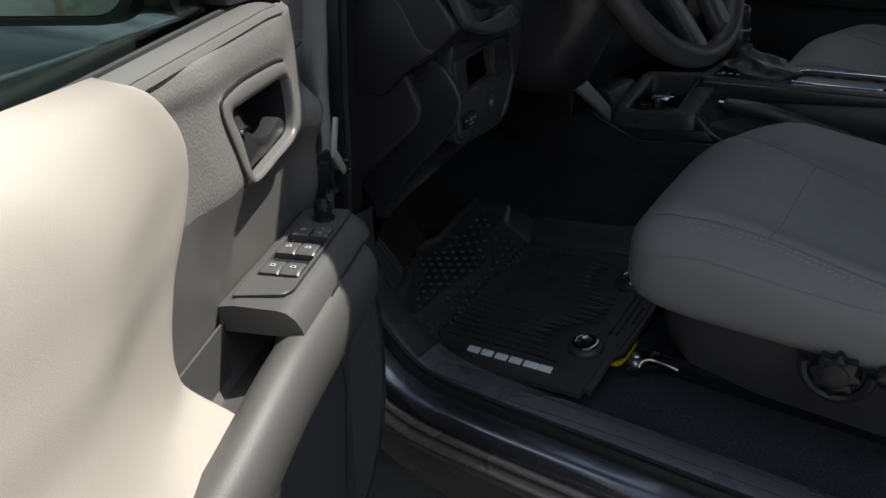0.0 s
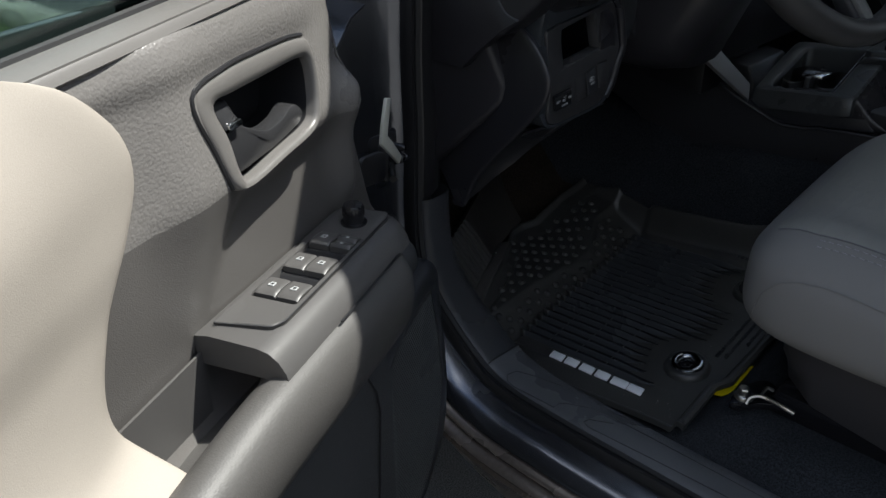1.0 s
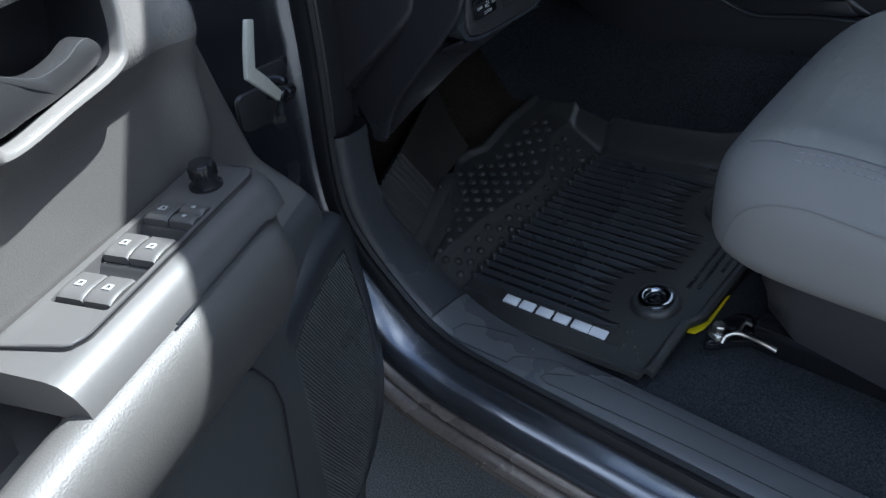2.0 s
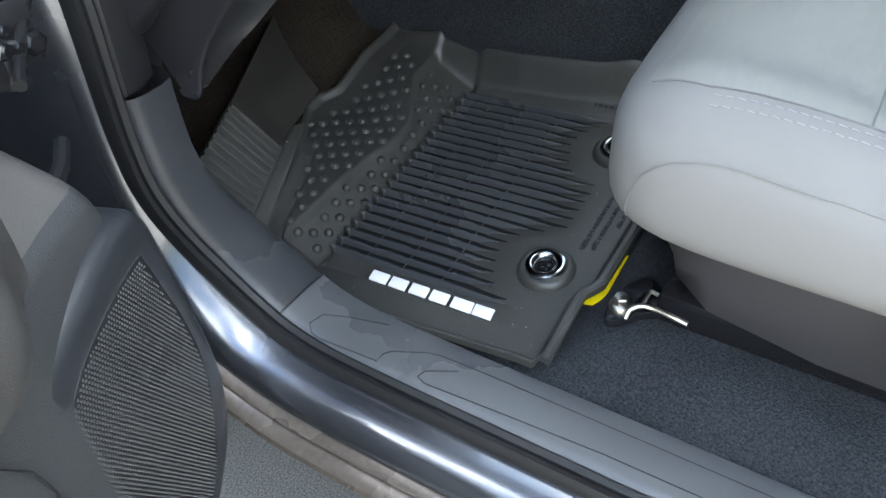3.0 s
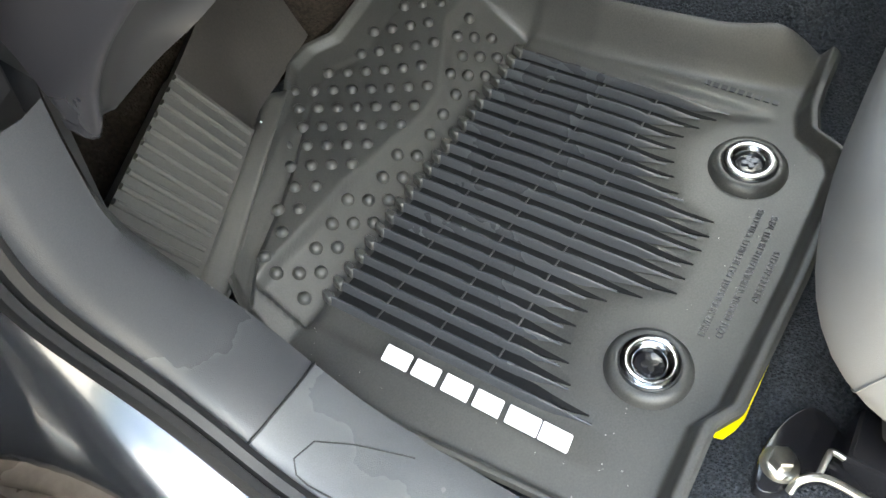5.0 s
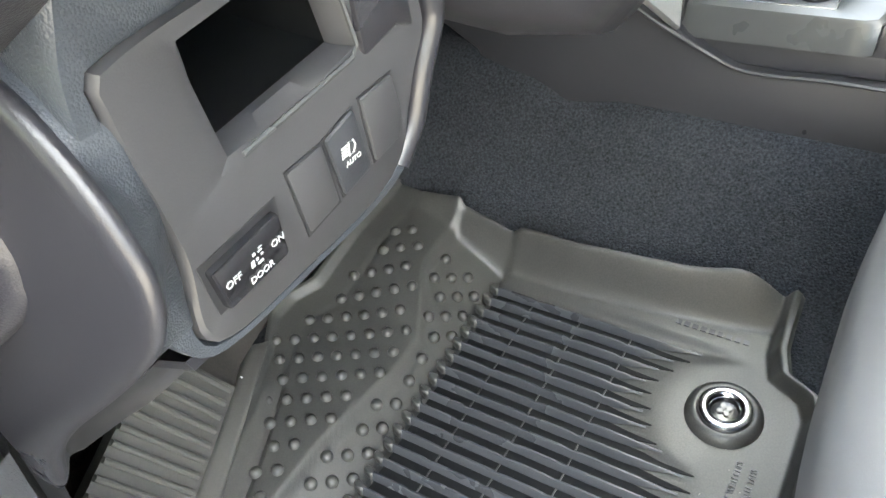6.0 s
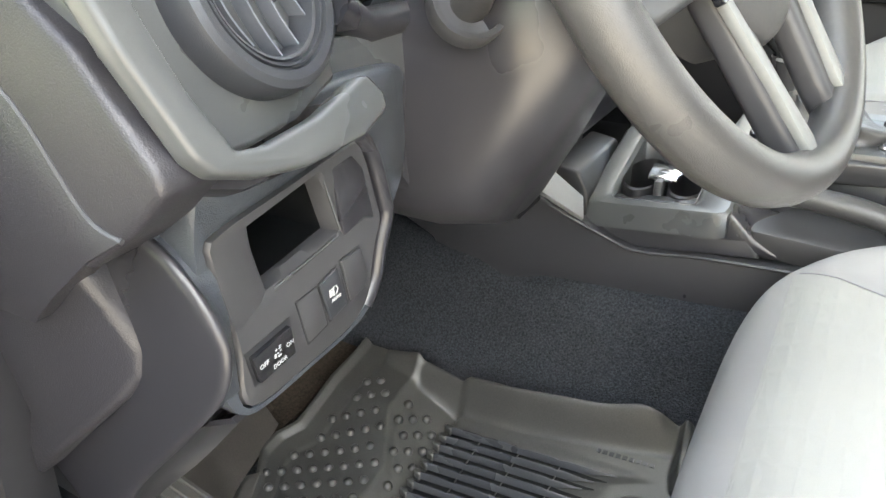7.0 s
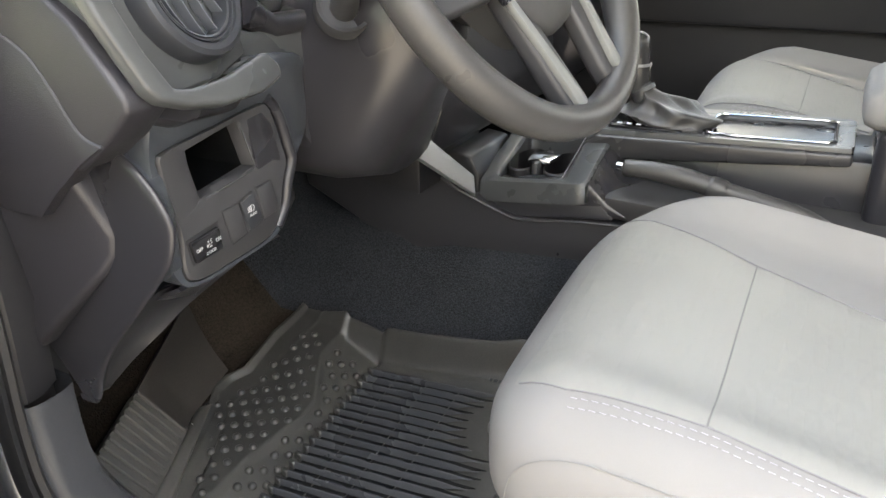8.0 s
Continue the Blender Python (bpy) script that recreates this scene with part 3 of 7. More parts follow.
for k in range(-4, 12):
    a = (k + 0.5) / 12
    part("rib", tube([rest(a, t) + Vector((0.001, -0.0012, 0.0006)) for t in (0.09, 0.3, 0.6, 1.0)], 0.0026, 8), M_PAD, foot_rest)


def lip(s, t):
    """Rounded band from the pad's lower edge down to the mat."""
    a = rest(-0.32 + 1.60 * s, 0.0)
    x, y = a.x + 0.013, a.y - 0.012
    b = Vector((x, y, floor_z(x, y) + toe(y, x) + 0.006))
    return a.lerp(b, t) + Vector((0.004, -0.006, 0.004)) * math.sin(math.pi * min(1.0, t * 1.1)) + Vector((0, 0, 0.0025)) * math.cos(min(1.0, t * 4) * 1.57)


part("rim", grid(lip, 30, 10, (0, 0.006, -0.006)), M_PAD, foot_rest, "rounded rim of the foot rest", smooth=70)


def wedge(a, t):
    """The smooth sheet that runs from the foot rest along the mat's edge and up the toe board."""
    x = 0.752 + 0.120 * a
    low = rest(1.0, 0.0).lerp(Vector((x, 0.803 + 0.235 * (x - 0.752), floor_z(x, 0.81) + toe(0.81, x) + 0.007)), min(1.0, 6 * a))
    top = rest(1.0, 1.0).lerp(Vector((0.885, 0.905, 0.742)), a)
    return low.lerp(top, t) + Vector((0, 0.004, -0.006)) * math.sin(math.pi * t) * min(1.0, 4 * a)


part("side_wall", grid(wedge, 24, 14, (0, 0.012, -0.012)), M_TOE, foot_rest, "smooth dark brown sheet beside the foot rest", smooth=60)
toe_liner = part("toe_liner", grid(lambda a, t: (0.59 + 0.44 * a, 0.828 + 0.30 * t, carpet_z(0.59 + 0.44 * a, 0.828 + 0.30 * t) + 0.006 + 0.002 * math.sin(a * 40 + t * 9)), 30, 20, (0, 0, -0.01)), M_BROWN)
tagged(toe_liner, "worn dark brown carpet under the pedals", "carpet", kind="structure")

# ---- floor mat ----
floor_mat = empty("floor_mat", (0.82, 0.58, 0.6))
tagged(floor_mat, "black rubber floor mat with ribs, studs and raised rim", "floor mat")
OUT_X = [(0.34, 0.6125), (0.36, 0.612), (0.46, 0.607), (0.56, 0.600), (0.62, 0.600), (0.66, 0.606), (0.70, 0.616), (0.74, 0.634), (0.80, 0.69)]
IN_X = [(0.34, 1.048), (0.40, 1.046), (0.50, 1.030), (0.60, 1.020), (0.70, 1.020), (0.86, 1.03)]
REAR_Y = [(0.60, 0.362), (0.695, 0.364), (0.715, 0.352), (0.83, 0.349), (0.945, 0.350), (0.962, 0.358), (0.975, 0.384), (1.0, 0.392), (1.05, 0.396)]
FRONT_Y = [(0.60, 0.728), (0.64, 0.757), (0.705, 0.780), (0.76, 0.810), (0.793, 0.826), (0.826, 0.826), (0.860, 0.814), (0.93, 0.812), (1.0, 0.811), (1.05, 0.811)]


def mat_point(s, t):
    xs = 0.605 + 0.44 * s
    y0, y1 = lerp(REAR_Y, xs), lerp(FRONT_Y, xs)
    y = y0 + (y1 - y0) * t
    x0, x1 = lerp(OUT_X, y), lerp(IN_X, y)
    x = x0 + (x1 - x0) * s
    return x, y, x - x0, x1 - x, y - y0, y1 - y


def mat_z(x, y, o, i, r, f):
    z = floor_z(x, y) + toe(y, x)
    z += 0.016 * step(0.017, 0.008, r) - 0.003 * step(0.0, 0.004, 0.004 - r)
    z += 0.008 * step(0.010, 0.002, o) * step(0.34, 0.40, y)
    z += (0.046 * step(0.385, 0.46, y) + 0.016 * step(0.5, 0.4, y)) * (1 - 0.96 * step(0.64, 0.812, y)) * step(0.022, 0.0, i) ** 1.3
    # broad rim with a crease on its inner side
    broad = step(0.795, 0.745, x)
    z += 0.007 * step(0.012, 0.003, f) * (1 - broad) + 0.010 * broad * step(0.033, 0.014, f)
    z -= 0.004 * math.exp(-((f - 0.0365) / 0.0032) ** 2) * (0.35 + 0.65 * broad)
    # ribs and lower slope lie in a shallow pan
    z -= PAN * step(0.640, 0.650, x) * step(0.998, 0.988, x) * step(rib_end(x) - 0.012, rib_end(x) + 0.035, y) * step(0.664, 0.656, y)
    z -= 0.008 * step(0.638, 0.643, x) * step(0.655, 0.665, y) * step(0.002, -0.007, y - lerp(MAT_FOLD, x))
    return z


PAN = 0.0035
RIB_END = [(0.662, 0.424), (0.670, 0.4265), (0.686, 0.456), (0.700, 0.466), (0.714, 0.472), (0.730, 0.478), (0.746, 0.476), (0.760, 0.473), (0.7775, 0.4475), (0.793, 0.4244), (0.822, 0.4236),
           (0.852, 0.4225), (0.867, 0.4245), (0.8786, 0.4577), (0.8945, 0.469), (0.9075, 0.474), (0.921, 0.480), (0.935, 0.482), (0.950, 0.475), (0.970, 0.462), (0.987, 0.427)]


def rib_end(x):
    return lerp(RIB_END, x)


def even(n):
    """Steps from 0 to 1 that are closer together near both ends."""
    return [0.5 - 0.5 * math.cos(math.pi * k / n) for k in range(n + 1)]


NU, NV = 170, 170
US, VS = even(NU), even(NV)


def mat_sheet(s, t):
    q = mat_point(US[round(s * NU)], VS[round(t * NV)])
    return (q[0], q[1], mat_z(*q))


part("sheet", grid(mat_sheet, NU, NV, (0, 0, -0.008)), M_RUBBER, floor_mat, smooth=50)
joint = []
for k in range(48):
    x = 0.628 + 0.195 * k / 47
    y = lerp(FRONT_Y, x) - 0.0365
    joint.append((x, y, floor_z(x, y) + toe(y, x) - 0.0030))
# Dark tube paints the shade in the rim's crease.
part("rim_crease_shade", tube(joint, 0.0017, 6), M_GROOVESHADE, floor_mat, "shade drawn along the crease inside the rim")


for k in range(22):
    x = 0.669 + 0.01467 * k
    y0, y1 = 0.661, rib_end(x) + 0.010
    rows, bm = [], bmesh.new()
    n = 26
    for j in range(n + 1):
        y = y0 + (y1 - y0) * j / n
        fade = step(0.0, 0.22, 1 - j / n)
        h = 0.0080 * fade + 0.0003
        w = 0.0025 * (0.35 + 0.65 * fade)
        if any(abs(y - g) < 0.0035 for g in (0.617, 0.568, 0.518)):
            h *= 0.82
        xx = x + 0.004 * (1 - fade) * (1 if k % 2 else 0.6)
        z = floor_z(x, y) - PAN * fade
        rows.append([bm.verts.new((xx + a * w, y, z + b * h)) for a, b in ((-1.25, -0.3), (-0.75, 0.75), (-0.35, 1.0), (0.35, 1.0), (0.75, 0.75), (1.25, -0.3))])
    for A, B in zip(rows, rows[1:]):
        for q in range(5):
            bm.faces.new((A[q], A[q + 1], B[q + 1], B[q]))
    bm.faces.new(rows[0])
    part("rib", bm, M_RUBBERDARK, floor_mat)
    part("rib_tip", slab([(x - 0.0042, 0.656), (x + 0.0036, 0.656), (x + 0.0042, 0.6665), (x - 0.001, 0.6665)], lambda a, b, d: (a, b, floor_z(a, b) + 0.0086 - PAN - d), 0.010, 0.0014, 1), M_RUBBER, floor_mat)
def pan_z(x, y):
    return floor_z(x, y) - PAN * step(rib_end(x) - 0.012, rib_end(x) + 0.035, y) * step(0.664, 0.656, y)


# Dark strips that put the shade between the ribs into the colour.
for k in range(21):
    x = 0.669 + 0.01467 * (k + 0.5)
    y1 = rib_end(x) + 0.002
    part("groove_shade", grid(lambda a, t: (x + (a - 0.5) * 0.0112 * min(1.0, 0.06 + (1 - t) * (0.655 - y1) / 0.045), 0.655 + (y1 - 0.655) * t, pan_z(x, 0.655 + (y1 - 0.655) * t) + 0.0010), 2, 30, (0, 0, -0.003)), M_GROOVESHADE, floor_mat, smooth=0)
for gy in (0.617, 0.568, 0.518):
    bm = bmesh.new()
    for k in range(21):
        x = 0.669 + 0.01467 * (k + 0.5)
        bmesh.ops.create_cube(bm, size=1.0, matrix=Matrix.Translation((x, gy + 0.006 * (x - 0.8), floor_z(x, gy) + 0.0012 - PAN)) @ Matrix.Diagonal((0.0085, 0.0012, 0.0022, 1)))
    part("rib_bridge", bm, M_RUBBER, floor_mat, smooth=0)

stud_mesh = bpy.data.meshes.new("stud")
bm = bmesh.new()
rings = [[bm.verts.new((0.0054 * c * math.cos(w), 0.0054 * c * math.sin(w), h)) for w in (2 * math.pi * q / 10 for q in range(10))] for c, h in ((1.08, -0.0008), (0.92, 0.0020), (0.55, 0.0038))]
for A, B in zip(rings, rings[1:]):
    for q in range(10):
        bm.faces.new((A[q], A[(q + 1) % 10], B[(q + 1) % 10], B[q]))
tip = bm.verts.new((0, 0, 0.0043))
for q in range(10):
    bm.faces.new((rings[-1][q], rings[-1][(q + 1) % 10], tip))
bm.to_mesh(stud_mesh)
bm.free()
stud_mesh.materials.append(M_RUBBER)
stud_mesh.polygons.foreach_set("use_smooth", [True] * len(stud_mesh.polygons))
STUD_EDGE = [(0.74, 0.044), (0.785, 0.018), (0.81, 0.016), (0.86, 0.030)]
STUDS = []
for (ax0, ay0), (p1, q1), (p2, q2), upper in (((0.7576, 0.7679), (0.0102, -0.0138), (-0.0150, -0.0160), True), ((0.7091, 0.6804), (0.0126, -0.0118), (-0.0125, -0.0138), False)):
    for i in range(-24, 25):
        for j in range(-24, 25):
            x, y = ax0 + p1 * i + p2 * j, ay0 + q1 * i + q2 * j
            fold = lerp(MAT_FOLD, x)
            if x < 0.648 or x > 0.985 or y < 0.6695 or y > lerp(FRONT_Y, x) - lerp(STUD_EDGE, x) or x > lerp(IN_X, y) - 0.03:
                continue
            if (upper and y < fold + 0.006) or (not upper and y > fold - 0.0045):
                continue
            STUDS.append((x, y))
for x, y in STUDS:
    ob = part_mesh("stud", stud_mesh, None, floor_mat, smooth=0)
    steep = y < lerp(MAT_FOLD, x)
    ob.matrix_basis = pose(x, y, floor_z(x, y) + toe(y, x) - (0.005 * step(0.002, -0.012, y - lerp(MAT_FOLD, x)) if steep else 0), 26 if steep else 5, -8, 0)


def mat_pose(x, y, rz=0.0, up=0.0):
    n = Vector((-MAT_X, -MAT_Y, 1)).normalized()
    q = Vector((0, 0, 1)).rotation_difference(n)
    return Matrix.Translation((x, y, floor_z(x, y) + up)) @ q.to_matrix().to_4x4() @ pose(0, 0, 0, 0, 0, rz)


for gx, gy in ((0.728, 0.420), (0.930, 0.423)):
    m = mat_pose(gx, gy)
    cup = part("clip_seat", lathe([(0.032, -0.002), (0.031, 0.003), (0.028, 0.0075), (0.0245, 0.009), (0.0225, 0.0085), (0.0215, 0.004)], lambda x, y, h: m @ Vector((x, y, h)), 40), M_RUBBER, floor_mat, "raised round rubber seat of the clip")
    part("clip_ring", lathe([(0.0222, 0.004), (0.0222, 0.0088), (0.0208, 0.0112), (0.0180, 0.0122), (0.0150, 0.0118), (0.0125, 0.0104), (0.0112, 0.0085), (0.0105, 0.004)], lambda x, y, h: m @ Vector((x, y, h)), 40), M_CLIP, cup, "dark chrome ring")
    part("clip_knob", lathe([(0.0108, 0.003), (0.0104, 0.0062), (0.006, 0.0068), (0.001, 0.0068)], lambda x, y, h: m @ Vector((x, y, h)), 24), M_GLOSS, cup, "black twist knob")
    for a in (0, 1):
        part("clip_grip", slab(rounded(-0.0065, -0.0022, 0.0065, 0.0022, 0.002, 3), lambda p, q, d: m @ pose(0, 0, 0, 0, 0, 35 + 90 * a) @ Vector((p, q, 0.0086 - d)), 0.004, 0.0006, 1), M_GLOSS, cup)

# Six white raised shapes where the mat carries its mark.
for k in range(6):
    y = 0.587 - 0.0258 * k
    wide = (0.0245, 0.0235, 0.024, 0.0235, 0.027, 0.0245)[k]
    x = 0.6505 + 0.001 * k / 5
    part("mark", slab([(x - 0.0068, y + 0.006), (x + 0.0068, y + 0.0015 + 0.006), (x + 0.0068, y - wide + 0.0095), (x - 0.0068, y - wide + 0.008)], lambda a, b, d: (a, b, floor_z(a, b) + 0.0022 - d), 0.003, 0.0012, 2), M_WHITE, floor_mat, "white raised mark")

# ---- lettering moulded in the mat ----
for words, x, y, size in (("DRIVER SIDE-INSTALL MAT SECURELY WITH CLIPS", 0.831, 0.3985, 0.0066), ("CÔTÉ CONDUCTEUR INSTALLER BIEN LE TAPIS", 0.832, 0.3870, 0.0066), ("AVEC DES AGRAFES", 0.836, 0.3752, 0.0066)):
    lettering(words, size, mat_pose(x, y, 0, 0.0006) @ Matrix.Diagonal((0.86, 1.15, 1.0, 1.0)), M_RUBBERDARK, floor_mat, depth=0.0007)
for k in range(9):
    part("small_print", slab([(1.006, 0.425 + 0.0075 * k), (1.011, 0.425 + 0.0075 * k), (1.011, 0.430 + 0.0075 * k), (1.006, 0.430 + 0.0075 * k)], lambda a, b, d: (a, b, floor_z(a, b) + 0.0012 - d), 0.002), M_RUBBERDARK, floor_mat, smooth=0)

# ---- crumbs on the mat, a white chip on the foot rest ----
random.seed(41)
verts, faces = [], []
for k in range(46):
    x, y = random.uniform(0.625, 1.0), random.uniform(0.385, 0.425)
    if k % 3 == 0:
        x, y = random.uniform(0.612, 0.645), random.uniform(0.42, 0.66)
    r, turn, n0 = random.uniform(0.0004, 0.0009), random.uniform(0, 6.28), len(verts)
    verts += [(x + r * math.cos(turn + 2.09 * q), y + r * math.sin(turn + 2.09 * q), floor_z(x, y) - 0.0002) for q in range(3)] + [(x, y, floor_z(x, y) + 0.8 * r)]
    faces += [(n0, n0 + 1, n0 + 3), (n0 + 1, n0 + 2, n0 + 3), (n0 + 2, n0, n0 + 3)]
me = bpy.data.meshes.new("crumbs")
me.from_pydata(verts, [], faces)
crumbs = part_mesh("crumbs", me, M_LINT, smooth=0, kind="stuff")
tagged(crumbs, "pale crumbs and lint scattered on the mat", "crumbs", kind="stuff")
chip = part("paper_chip", slab([(-0.0007, -0.0022), (0.0006, -0.0020), (0.0009, 0.0024), (-0.0002, 0.0030)], lambda a, b, d: (0.7603 + a - 0.4 * b, 0.7955 + 0.2 * b - d, 0.6475 + b), 0.0006), M_WHITE, smooth=0)
tagged(chip, "tiny white chip of paper lying on the foot rest's rim", "paper chip")

# ---- yellow tag under the mat, seat bracket ----
tag = empty("warning_tag", (0.735, 0.345, 0.63))
tagged(tag, "bright yellow label sticking out under the mat", "label")
part("sheet", slab([(0.700, 0.372), (0.704, 0.357), (0.714, 0.352), (0.745, 0.3445), (0.782, 0.341), (0.785, 0.345), (0.775, 0.355), (0.745, 0.372)], lambda a, b, d: (a, b, 0.6215 + 0.14 * (a - 0.69) - d), 0.0012), M_YELLOW, tag, smooth=0)

bracket = empty("seat_bracket", (0.69, 0.30, 0.64))
tagged(bracket, "zinc-plated seat rail foot bolted to the carpet", "seat bracket")
part("foot", slab(loop2([(0.668, 0.332), (0.671, 0.320), (0.688, 0.306), (0.703, 0.288), (0.716, 0.284), (0.736, 0.302), (0.740, 0.318), (0.719, 0.331), (0.690, 0.336)], 4), lambda a, b, d: (a, b, 0.650 - d), 0.010, 0.003), M_GLOSS, bracket, "oily black steel foot plate")
bolt = part("bolt", lathe([(0.0120, 0.648), (0.0120, 0.652), (0.0105, 0.6545), (0.0085, 0.656)], lambda x, y, h: (0.689 + x, 0.324 + y, h), 28), M_STEEL, bracket)
part("bolt_head", lathe([(0.0075, 0.655), (0.0075, 0.663), (0.0065, 0.6645), (0.002, 0.665)], lambda x, y, h: (0.688 + x, 0.325 + y, h), 6), M_STEEL, bolt, smooth=20)
part("arm", tube(smooth_loop([(0.6735, 0.3144, 0.653), (0.679, 0.3129, 0.660), (0.685, 0.3046, 0.664), (0.687, 0.2929, 0.664), (0.6855, 0.2755, 0.664), (0.6863, 0.261, 0.661)], 5, closed=False), 0.0027, 8), M_STEEL, bracket, "bright bent steel arm")
part("brace", tube(smooth_loop([(0.688, 0.3042, 0.663), (0.6988, 0.3035, 0.667), (0.7032, 0.3024, 0.668), (0.7032, 0.2948, 0.667)], 4, closed=False), 0.0021, 8), M_STEEL, bracket, "bright steel brace")
part("web", slab([(0.688, 0.303), (0.702, 0.301), (0.702, 0.294), (0.688, 0.270)], lambda a, b, d: (a, b, 0.662 - d), 0.004, 0.001), M_GLOSS, bracket, "black plate between arm and brace", smooth=30)


# ---- the open door: u runs towards the hinge, v out of the panel into the cab's side, w up ----
DOOR_O, DOOR_TURN = (0.112, 0.483, 0.0), 23.0
door = empty("driver_door", DOOR_O, DOOR_TURN)
tagged(door, "driver's door standing open, with grey grained inner panel", "car door")


def D(u, v, w):
    return Vector((u, -v, w))


DOOR_FRONT = [(0.40, 0.30), (0.50, 0.325), (0.60, 0.348), (0.70, 0.352), (0.80, 0.338), (0.86, 0.318), (0.92, 0.300), (1.0, 0.27), (1.06, 0.245), (1.15, 0.205), (1.21, 0.18)]


def gauss(x, c, r):
    return math.exp(-((x - c) / r) ** 2)


bez_out = smooth_loop([Vector(p + (0,)) for p in ((-0.025, 1.149), (0.012, 1.158), (0.05, 1.1595), (0.10, 1.158), (0.119, 1.150), (0.1205, 1.125), (0.115, 1.102), (0.102, 1.0865), (0.055, 1.081), (0.013, 1.0775), (-0.005, 1.083), (-0.015, 1.11))], 5)
bez_in = smooth_loop([Vector(p + (0,)) for p in ((-0.003, 1.138), (0.02, 1.140), (0.06, 1.1405), (0.10, 1.141), (0.1145, 1.137), (0.1155, 1.12), (0.110, 1.101), (0.099, 1.0915), (0.055, 1.0865), (0.014, 1.0825), (0.006, 1.090), (0.003, 1.115))], 5)


rim = [((a.x + b.x) / 2, (a.y + b.y) / 2) for a, b in zip(bez_out, bez_in)]


def bezel_v(w):
    """The handle's surround leans back towards its top."""
    return 0.0075 - 0.135 * (w - 1.08)


def inside(outline, a, b):
    hit = False
    for (x0, y0), (x1, y1) in zip(outline, outline[1:] + outline[:1]):
        if (y0 > b) != (y1 > b) and a < x0 + (b - y0) * (x1 - x0) / (y1 - y0):
            hit = not hit
    return hit


def panel_v(u, w):
    v = -0.016
    v += (0.0175 - 0.125 * max(0.0, w - 1.085)) * (1 - 0.4 * step(-0.03, -0.09, u)) * step(1.055 - 0.10 * step(0.03, -0.06, u), 1.095, w) * step(0.24, 0.12, u)
    v += 0.003 * gauss(u, -0.045, 0.035) * step(1.055, 1.10, w)
    v += 0.0035 * gauss(w, 1.170, 0.009) * step(0.15, 0.10, u)
    low = step(0.945, 0.885, w)
    v += low * (0.030 + 0.012 * gauss(u, 0.10, 0.12)) - 0.012 * step(0.62, 0.45, w)
    v -= 0.018 * step(0.12, 0.26, u) * (1 - low * 0.6)
    v += 0.020 * gauss(u - 0.25 * (1.02 - w) * step(1.02, 0.9, w), 0.172, 0.018) * step(0.955, 1.02, w) * step(1.125, 1.10, w)
    v -= 0.05 * step(0.035, 0.0, lerp(DOOR_FRONT, w) - u) ** 2
    v -= 0.050 * step(1.180, 1.20, w) ** 1.5
    return v


def belt(u):
    """The belt line climbs towards the mirror."""
    return max(-0.004, min(0.013, 0.0075 + 0.06 * u))


DOOR_U = [-1.02 + 0.62 * k / 20 for k in range(20)] + [-0.40 + 0.78 * k / 110 for k in range(111)]
DOOR_W = [0.42 + 0.42 * k / 36 for k in range(36)] + [0.84 + 0.3465 * k / 80 for k in range(81)]


def door_sheet(w0, w1):
    bm = bmesh.new()
    vs = []
    for uu in DOOR_U:
        row = []
        for w in DOOR_W:
            front = lerp(DOOR_FRONT, w)
            u = uu if uu < -0.1 else -0.1 + (uu + 0.1) * (front + 0.1) / 0.48
            a, b = u, w
            if -0.04 < u < 0.14 and 1.06 < w < 1.17:
                near = min(rim, key=lambda p: (p[0] - u) ** 2 + (p[1] - w) ** 2)
                if math.hypot(near[0] - u, near[1] - w) < 0.0040:
                    a, b = near
            row.append(bm.verts.new(D(a, panel_v(a, b), b + belt(a) * step(1.158, 1.185, b))))
        vs.append(row)
    for i in range(len(DOOR_U) - 1):
        for j in range(len(DOOR_W) - 1):
            f = (vs[i][j], vs[i + 1][j], vs[i + 1][j + 1], vs[i][j + 1])
            c = sum((v.co for v in f), Vector()) / 4
            if not w0 <= c.z < w1:
                continue
            if inside(rim, c.x, c.z):
                continue
            bm.faces.new(f)
    bmesh.ops.delete(bm, geom=[v for v in bm.verts if not v.link_faces], context='VERTS')
    return bm


part("inner_panel", door_sheet(0.90, 1.083), M_PANEL, door, "smooth grey inner panel", local=True, smooth=60)
part("upper_pad", door_sheet(1.083, 2.0), M_HIDE, door, "grey leather-grained vinyl upper pad", local=True, smooth=60)
part("lower_panel", door_sheet(0.0, 0.90), M_LOWER, door, "grained lower panel, toned down for its shade", local=True, smooth=60)
# Ledge wears the lighter surround plastic to paint the light on its top.
part("belt_ledge", grid(lambda s, t: D(-1.02 + 1.14 * s, -0.012 - 0.026 * t, 1.1895 + belt(-1.02 + 1.14 * s) + 0.0015 * math.sin(math.pi * t)), 60, 4, (0, 0, -0.02)), M_BEZEL, door, "smooth ledge under the window", local=True)
part("ledge_edge", grid(lambda s, t: D(-1.02 + 1.15 * s, -0.0085 - 0.006 * t, 1.1825 + belt(-1.02 + 1.15 * s) + 0.0073 * math.sin(t * 1.57)), 60, 8, (0, 0.01, -0.01)), M_BEZEL, door, local=True)
part("window_seal", tube([D(u, -0.041 - 0.002 * step(-0.4, 0.1, u), 1.189 + belt(u)) for u in (-1.02, -0.6, -0.3, -0.2, -0.1, 0.0, 0.06, 0.115)], 0.0035, 8), M_SEAL, door, "black rubber window seal", local=True)
